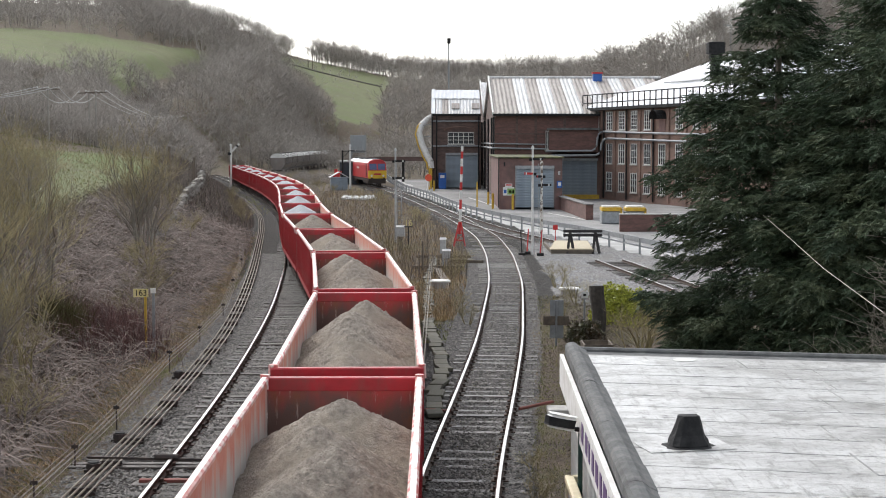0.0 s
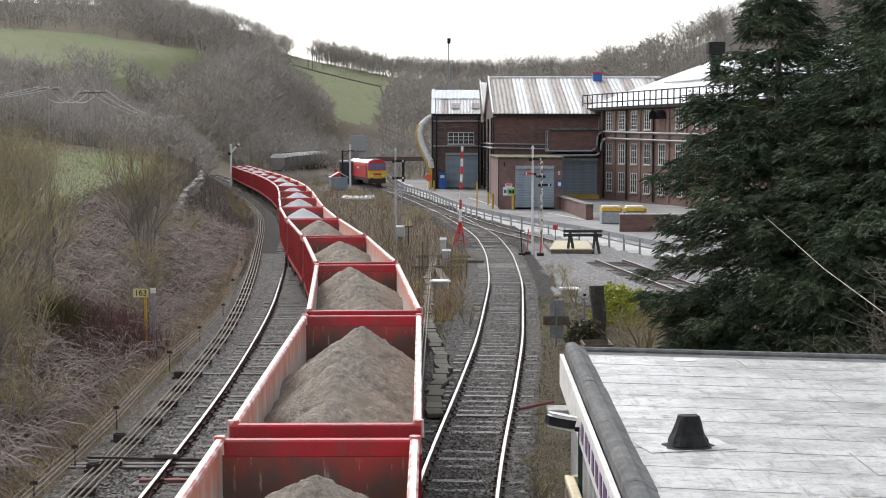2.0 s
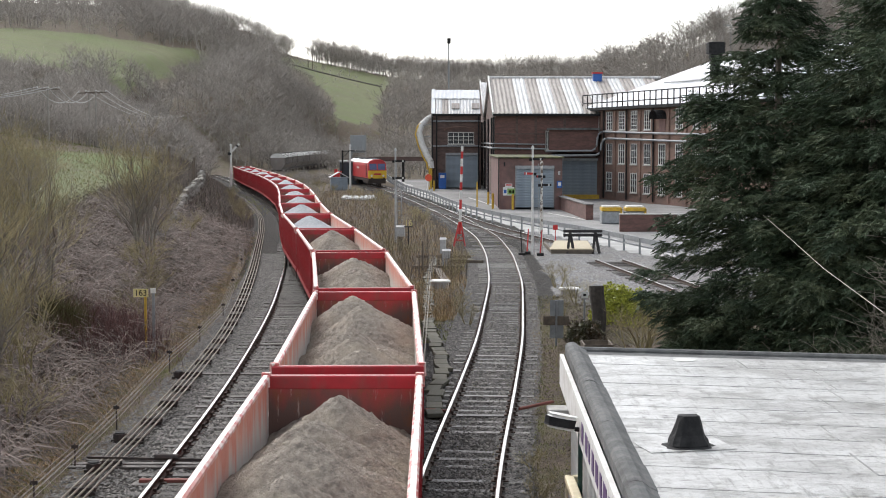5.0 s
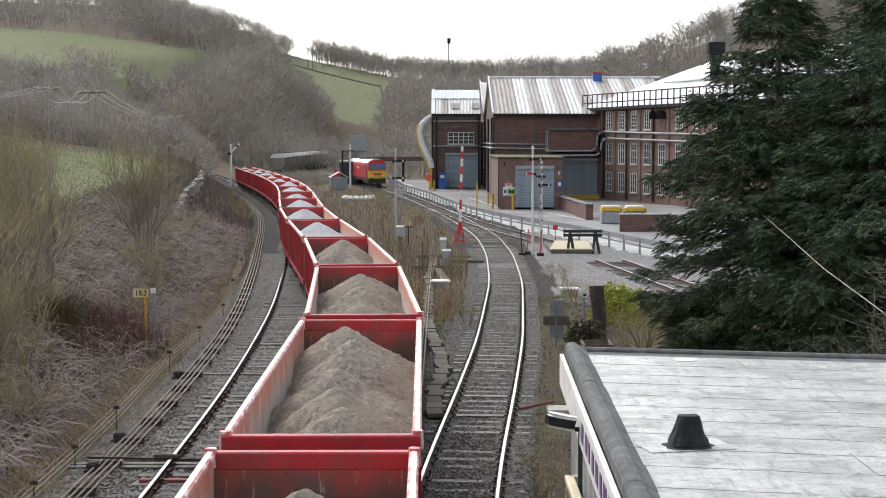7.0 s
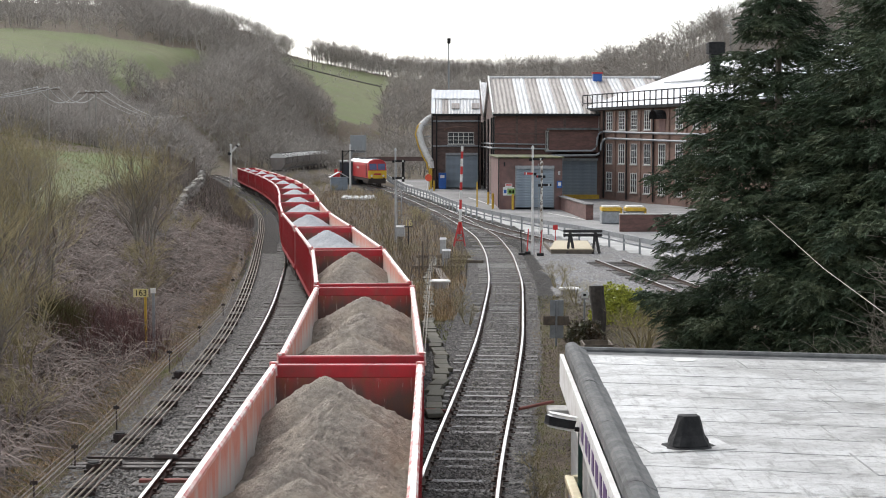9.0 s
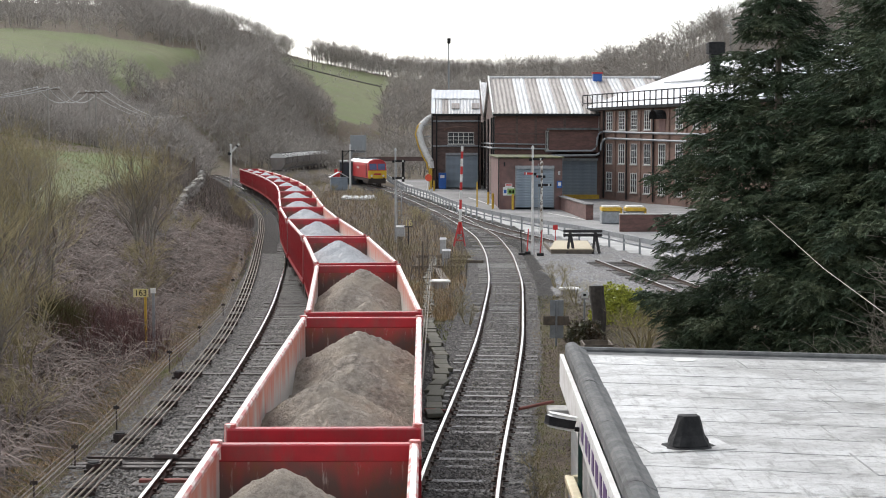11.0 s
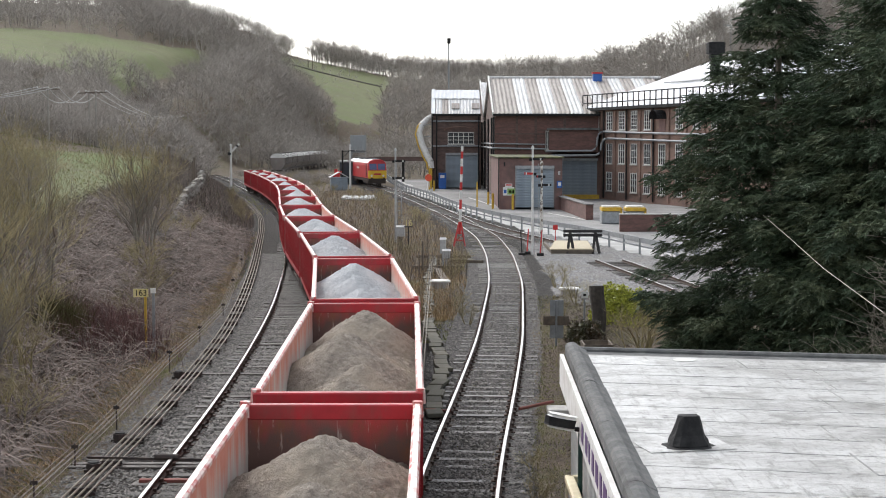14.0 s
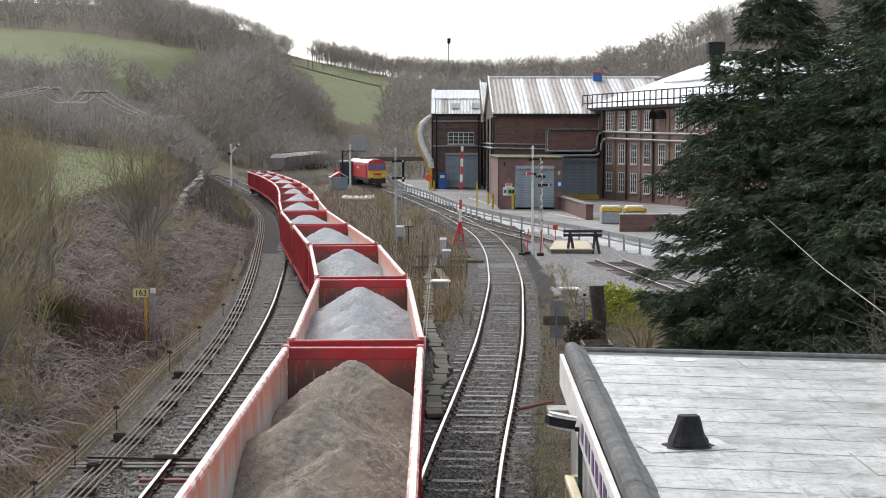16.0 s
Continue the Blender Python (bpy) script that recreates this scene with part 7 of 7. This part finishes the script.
# ---- power line across the pasture ----
PALE_POLE = material("bleached_pole_timber", (0.34, 0.32, 0.29), 0.85, second=(0.25, 0.235, 0.21), scale=3)
PALE_WIRE = material("bright_bare_conductor", (0.55, 0.55, 0.54), 0.5, second=(0.45, 0.45, 0.44), scale=3)
poles = [(-43.8, 170, 8.3), (-42.5, 184, 8.6), (-41.0, 181, 8.6), (-64, 160, 8.4), (-52, 300, 9.5), (-51, 303, 9.5)]
heads = []
for x, y, h in poles:
    th = thing("power_pole", pose(x, y, gz(x, y) - 0.3), "grey timber power pole with a crossarm", "power pole", "power poles")
    top = 12.3 - (gz(x, y) - 0.3) if y < 250 else h
    g = Geo()
    g.tube((0, 0, 0), (0, 0, top), 0.12, 0.09, 8)
    part("pole", g, PALE_POLE, th)
    g = Geo()
    g.bar((-1.3, 0, top - 0.1), (1.3, 0, top - 0.1), 0.12, 0.12)
    part("crossarm", g, TIMBER, th)
    for s in (-1.2, 0, 1.2):
        g = Geo()
        g.tube((s, 0, top - 0.04), (s, 0, top + 0.2), 0.07, 0.05, 6)
        part("insulator", g, WHITE, th)
    heads.append(Vector((x, y, gz(x, y) - 0.3 + top + 0.15)))
for a, b in ((3, 0), (0, 1), (2, 4)):
    for s in (-1.2, 0, 1.2):
        g = Geo()
        pts = []
        for k in range(11):
            t = k / 10
            p = heads[a].lerp(heads[b], t) + Vector((s, 0, -1.6 * 4 * t * (1 - t)))
            pts.append(p)
        g.line(pts, 0.04, 4)
        solid("overhead_wire", g, PALE_WIRE, "slack pale overhead wire between poles", "wire", "overhead wires")
mast = thing("lighting_mast", pose(0.96, 260, 0), "tall thin lighting mast behind the works", "mast")
g = Geo()
g.tube((0, 0, 0), (0, 0, 23), 0.2, 0.1, 8)
part("pole", g, GREY, mast)
g = Geo()
g.box(-0.25, -0.25, 22.9, 0.35, 0.25, 23.8)
part("floodlight", g, BLACK, mast)


for x in (-61.5, -59.5):
    p = thing("skyline_pole", pose(x, 700, gz(x, 700) - 0.3), "thin timber pole standing on the hill crest", "pole", "skyline poles")
    g = Geo()
    g.tube((0, 0, 0), (0, 0, 8.5), 0.2, 0.16, 6).bar((-0.9, 0, 8.2), (0.9, 0, 8.2), 0.2, 0.2)
    part("shaft", g, TIMBER, p)
sl_ = thing("street_lamp", pose(66.5, 355, gz(66.5, 355)), "grey street lamp on the wooded slope", "street lamp")
g = Geo()
hh = 33.0 - gz(66.5, 355)
g.tube((0, 0, 0), (0, 0, hh), 0.12, 0.08, 8)
part("column", g, GREY, sl_)
g = Geo()
g.bar((0, 0, hh), (-1.8, 0, hh + 0.2), 0.16, 0.16)
part("arm", g, GREY, sl_)


# ---- the locomotive in the yard line ----
def locomotive():
    x, y = float(xat(RIGHT, 218.3)), 218.3
    x1 = float(xat(RIGHT, 232))
    th = thing("diesel_locomotive", pose(x, y, 0, 0, 0, math.degrees(math.atan2(x - x1, 232 - y)) + 2.0), "red diesel locomotive with yellow nose and pale roof, standing", "locomotive")
    W, LN = 1.32, 21.0
    prof = [(-W, 1.15), (-W, 2.95), (-W * 0.93, 3.3), (-W * 0.7, 3.62), (-W * 0.35, 3.82), (W * 0.35, 3.82), (W * 0.7, 3.62), (W * 0.93, 3.3), (W, 2.95), (W, 1.15)]
    g = Geo()
    g.prism([(px, pz) for px, pz in prof], 0.35, LN)
    part("body", g, material("faded_red_livery", (0.50, 0.03, 0.035), 0.45, second=(0.40, 0.025, 0.03), scale=0.8), th, "red body side")
    rp = [(-W * 0.95, 3.31), (-W * 0.7, 3.66), (-W * 0.35, 3.87), (W * 0.35, 3.87), (W * 0.7, 3.66), (W * 0.95, 3.31)]
    g = Geo()
    g.prism(rp, 1.3, LN - 0.2)
    part("roof", g, ROOF_W, th, "pale worn roof")
    for y0, y1 in ((4.5, 7.0), (9.5, 13.0), (16.5, 18.5)):
        g = Geo()
        g.box(-0.8, y0, 3.8, 0.8, y1, 3.96)
        part("roof_grille", g, BLACK, th, bevel=0.04)
    NOSE = material("warning_yellow", (0.78, 0.50, 0.03), 0.45, second=(0.66, 0.42, 0.03), scale=2)
    g = Geo()
    g.prism([(-W, 1.1), (-W, 2.25), (W, 2.25), (W, 1.1)], -0.05, 0.36)
    part("nose", g, NOSE, th, "yellow lower nose", bevel=0.06)
    g = Geo()
    g.add([(-W, -0.05, 2.25), (W, -0.05, 2.25), (W * 0.95, 0.4, 3.35), (-W * 0.95, 0.4, 3.35), (-W, 0.4, 2.25), (W, 0.4, 2.25)], [(0, 1, 2, 3), (0, 3, 4), (1, 5, 2), (0, 4, 5, 1)])
    part("cab_front", g, bpy.data.materials["faded_red_livery"], th, "red cab front")
    g = Geo()
    g.add([(-W * 0.95, 0.35, 3.34), (W * 0.95, 0.35, 3.34), (W * 0.7, 0.5, 3.66), (W * 0.35, 0.55, 3.85), (-W * 0.35, 0.55, 3.85), (-W * 0.7, 0.5, 3.66), (0, 1.35, 3.86)], [(0, 1, 2, 3, 4, 5), (2, 3, 6), (3, 4, 6), (4, 5, 6)])
    part("brow", g, bpy.data.materials["faded_red_livery"], th)
    for s in (-1, 1):
        g = Geo()
        xs = sorted((s * 0.08, s * 1.12))
        g.add([(xs[0], -0.04, 2.36), (xs[1], -0.04, 2.36), (xs[1], 0.30, 3.22), (xs[0], 0.30, 3.22)], [(0, 1, 2, 3)])
        part("windscreen", g, material("tinted_screen", (0.09, 0.11, 0.22), 0.15, second=(0.07, 0.09, 0.18), scale=1) if s < 0 else bpy.data.materials["tinted_screen"], th, "bluish windscreen pane")
        g = Geo()
        g.tube((s * 0.85, -0.1, 1.5), (s * 0.85, -0.04, 1.5), 0.16, 0.16, 12)
        part("headlight", g, WHITE, th)
        g = Geo()
        g.tube((s * 0.87, -0.5, 1.03), (s * 0.87, -0.05, 1.03), 0.22, 0.1, 12)
        part("buffer", g, BOGIE, th)
    g = Geo()
    g.box(-0.55, -0.08, 1.6, 0.55, -0.052, 1.85)
    part("number_panel", g, bpy.data.materials["faded_red_livery"], th)
    g = Geo()
    g.box(-W - 0.02, 1.7, 1.3, -W + 0.02, 2.4, 3.1)
    part("cab_door", g, BLACK, th)
    g = Geo()
    g.box(-W - 0.015, 9.5, 2.4, -W + 0.01, 12.0, 2.65)
    part("side_mark", g, WHITE, th)
    g = Geo()
    g.box(-1.25, 0.2, 0.75, 1.25, LN - 0.2, 1.15).box(-1.2, 0.0, 0.4, 1.2, 0.2, 1.1)
    part("underframe", g, BOGIE, th)
    for c in (4.0, 16.5):
        for dy in (-1.8, 0, 1.8):
            g = Geo()
            for s in (-1, 1):
                g.tube((s * 0.75 - 0.07, c + dy, 0.5), (s * 0.75 + 0.07, c + dy, 0.5), 0.5, 0.5, 18)
            part("wheelset", g, BOGIE, th)
        g = Geo()
        for s in (-1.05, 1.05):
            g.box(s - 0.1, c - 2.6, 0.4, s + 0.1, c + 2.6, 0.78)
        part("bogie_frame", g, BOGIE, th)


locomotive()

# hopper wagons on the far siding
HOP = material("grimy_hopper_steel", (0.22, 0.19, 0.17), 0.8, second=(0.13, 0.115, 0.10), scale=0.8, third=(0.3, 0.28, 0.26), third_scale=0.4)
hop = None
for i in range(9):
    yy = 293 + i * 12.4
    x, d = float(xat(ALONG, yy)), float(xat(ALONG, yy + 1) - xat(ALONG, yy - 1)) / 2
    m = pose(x, yy, 0, 0, 0, -math.degrees(math.atan(d)))
    if hop is None:
        hop = thing("hopper_wagon", m, "grimy covered hopper wagon with pale rounded roof", "railway wagon", "hopper wagons")
        g = Geo()
        g.prism([(-0.7, 1.0), (-1.35, 2.0), (-1.35, 3.3), (1.35, 3.3), (1.35, 2.0), (0.7, 1.0)], -5.3, 5.3)
        part("hopper_body", g, HOP, hop)
        g = Geo()
        g.prism([(-1.38, 3.3), (-1.2, 3.75), (-0.7, 4.05), (0, 4.15), (0.7, 4.05), (1.2, 3.75), (1.38, 3.3)], -5.35, 5.35)
        part("hood", g, WHITE, hop, "dusty pale hood")
        for k in range(7):
            g = Geo()
            yb = -5.2 + k * 1.73
            g.prism([(-1.41, 2.0), (-1.41, 3.32), (-1.22, 3.78), (-0.71, 4.08), (0, 4.18), (0.71, 4.08), (1.22, 3.78), (1.41, 3.32), (1.41, 2.0), (1.36, 2.0), (1.36, 3.3), (0, 4.1), (-1.36, 3.3), (-1.36, 2.0)], yb - 0.06, yb + 0.06)
            part("rib", g, BOGIE, hop)
        g = Geo()
        g.box(-1.2, -5.8, 0.75, 1.2, 5.8, 1.05)
        part("underframe", g, BOGIE, hop)
        for c in (-4.6, -3.0, 3.0, 4.6):
            g = Geo()
            for s in (-1, 1):
                g.tube((s * 0.75 - 0.06, c, 0.45), (s * 0.75 + 0.06, c, 0.45), 0.45, 0.45, 14)
            part("wheelset", g, BOGIE, hop)
    else:
        copy_thing(hop, m)

# hut, crane post and loading tower by the locomotive
hut = thing("lineside_hut", pose(-14.2, 208, -0.2, 0, 0, 8), "small grey hut with a pale pitched roof", "hut")
g = Geo()
g.box(-1.1, -1.2, 0, 1.1, 1.2, 1.75)
part("wall", g, SHUTTER, hut)
g = Geo()
g.prism([(-1.28, 1.76), (0, 2.5), (1.28, 1.76), (1.28, 1.68), (0, 2.41), (-1.28, 1.68)], -1.4, 1.4)
part("roof", g, SHEET, hut)
wc = thing("water_crane", pose(-14.6, 222, -0.2), "dark iron crane post with a bracket arm", "crane")
g = Geo()
g.tube((0, 0, 0), (0, 0, 5.3), 0.16, 0.12, 8)
part("post", g, BLACK, wc)
g = Geo()
g.bar((0, 0, 5.2), (3.4, 0, 5.2), 0.12, 0.12).bar((0, 0, 4.2), (1.0, 0, 5.2), 0.08, 0.08)
part("arm", g, BLACK, wc)
cb = thing("yard_cabin", pose(-13.2, 236, -0.2), "dark yard cabin with a pale flat roof", "cabin")
g = Geo()
g.box(-2.6, -1.5, 0, 2.2, 1.5, 3.4)
part("wall", g, material("dark_blue_boards", (0.04, 0.05, 0.065), 0.7, second=(0.03, 0.04, 0.05), scale=2), cb)
g = Geo()
g.box(-2.8, -1.7, 3.4, 2.4, 1.7, 3.65)
part("roof", g, PALEG, cb, bevel=0.03)
# unidentified orange-red shape; its casing and hopper form are made up
rs_ = thing("red_equipment", pose(-15.9, 228, -0.2), "small unidentified orange-red shape beside the cabin, its form made up", "equipment")
g = Geo()
g.box(-0.5, -0.3, 0, 0.5, 0.3, 1.7).box(-0.3, -0.25, 1.7, 0.15, 0.25, 2.5)
part("casing", g, REDP, rs_, bevel=0.06)
g = Geo()
g.box(0.2, -0.3, 1.7, 0.75, 0.2, 2.2)
part("hopper", g, REDP, rs_, bevel=0.05)
lt = thing("loading_tower", pose(-16.6, 300, 0), "small grey loading tower among bare trees", "tower")
g = Geo()
g.box(-1.5, -1.5, 4.2, 1.5, 1.5, 7.6)
part("cabin", g, GREY, lt, bevel=0.05)
g = Geo()
for sx in (-1.3, 1.3):
    for sy in (-1.3, 1.3):
        g.box(sx - 0.15, sy - 0.15, -0.3, sx + 0.15, sy + 0.15, 4.2)
part("leg", g, GREY, lt)
br = thing("dark_gantry", pose(-6.5, 250, -0.2), "long dark pipe bridge behind the locomotive", "pipe bridge")
g = Geo()
g.box(-6, -0.5, 3.4, 6, 0.5, 4.1)
part("span", g, BRICK_D, br)
g = Geo()
for sx in (-5, 0, 5):
    g.box(sx - 0.2, -0.3, 0, sx + 0.2, 0.3, 3.4)
part("leg", g, BLACK, br)
# white rubbish sacks in the grass
rnd = random.Random(6)
for k in range(9):
    x, y = -11.2 + 0.42 * k + rnd.uniform(-0.1, 0.1), 172 + rnd.uniform(-1, 1)
    g = Geo()
    n, rings = 10, 5
    vs, fs = [], []
    for a in range(rings):
        t = a / (rings - 1)
        for i in range(n):
            w = 2 * math.pi * i / n
            r = (0.42 * math.sin(math.pi * (0.25 + 0.7 * t)) + 0.02) * (1 + rnd.uniform(-0.18, 0.18))
            vs.append((x + r * math.cos(w), y + r * math.sin(w), gz(x, y) + 0.55 * t * (1 + rnd.uniform(-0.1, 0.1))))
    for a in range(rings - 1):
        fs += [(a * n + i, a * n + (i + 1) % n, (a + 1) * n + (i + 1) % n, (a + 1) * n + i) for i in range(n)]
    fs.append(tuple(range((rings - 1) * n, rings * n)))
    g.add(vs, fs)
    solid("rubbish_sack", g, WHITE, "crumpled white plastic sack dumped in dead grass", "sack", "dumped sacks")
# loose cable slung in front of the conifers
g = Geo()
g.line([(8.02, 38.2, 4.6), (7.75, 34.0, 4.28), (7.5, 30.0, 3.95), (7.26, 25.0, 3.63)], 0.008, 4)
solid("slack_cable", g, WIRE, "pale slack cable hanging past the conifers", "cable")
sprawl = tree_kind("sprawling_shrub", 88, 7.0, "sprawling bare shrub with long pale arching branches", "shrub", bark=BARK, twigs=BARK, stems=7, spread=0.6, levels=3, kids=(5, 4, 3), twig=0.006, up=0.05, stem_r=0.035)
for x, y, k in ((10.3, 29.5, 0.95), (9.6, 31.5, 0.7), (8.6, 32.5, 0.5)):
    plant(sprawl, x, y, k, 1.0 + 2 * x)

# ---- loose ballast stones along the near tracks ----
def ballast(name, label, n, y0, y1, seed):
    rs = np.random.RandomState(seed)
    line = [MAIN, LEFT, RIGHT][seed % 3]
    y = y0 + (y1 - y0) * rs.uniform(0, 1, n) ** 1.4
    x = xat(line, y) + rs.uniform(-2.7 if line is LEFT else -2.1, 1.4 if line is RIGHT else 2.1, n)
    for ln in (MAIN, LEFT, RIGHT):
        for o in (-0.7525, 0.7525):
            x = np.where(np.abs(x - xat(ln, y) - o) < 0.1, x + 0.2, x)
    z = ground_z(x, y) + rs.uniform(-0.01, 0.02, n)
    r = rs.uniform(0.020, 0.048, n)
    w = rs.uniform(0, 6.28, n)
    octa = np.array([(1, 0, 0), (0.1, 0.9, 0.1), (-1, 0.1, 0), (0, -0.9, 0.1), (0.2, 0.1, 0.75)])
    c, s = np.cos(w), np.sin(w)
    o = octa[None] * (1 + rs.uniform(-0.3, 0.3, (n, 5, 1)))
    X = (o[..., 0] * c[:, None] - o[..., 1] * s[:, None]) * r[:, None] + x[:, None]
    Y = (o[..., 0] * s[:, None] + o[..., 1] * c[:, None]) * r[:, None] + y[:, None]
    Z = o[..., 2] * r[:, None] + z[:, None]
    k = np.arange(n)[:, None] * 5
    fs = np.concatenate([k + np.array([[a, (a + 1) % 4, 4]]) for a in range(4)])
    return tagged(new(name, raw_mesh(name, np.stack([X, Y, Z], -1).reshape(-1, 3), fs, STONE)), label, "ballast", kind="stuff")


bt = thing("blue_tank", pose(19.4, 193, 13.6), "small blue tank on the works ridge", "tank")
g = Geo()
g.box(-0.55, -0.5, 0, 0.55, 0.5, 1.3)
part("body", g, BLUE, bt, bevel=0.05)
g = Geo()
g.box(-0.65, -0.6, 1.3, 0.65, 0.6, 1.45)
part("lid", g, REDP, bt)
ballast("ballast_main", "loose grey ballast stones under the main line", 14000, 18, 85, 0)
ballast("ballast_left", "loose grey ballast stones round the converging line", 62000, 20, 90, 1)
ballast("ballast_right", "loose grey ballast stones round the curved line", 48000, 20, 95, 2)


def motions():
    for k, w in WAGONS:
        walk(w, [(t, wagon_pose(k, t)) for t in np.arange(0, 16.01, 0.8)])


motions()
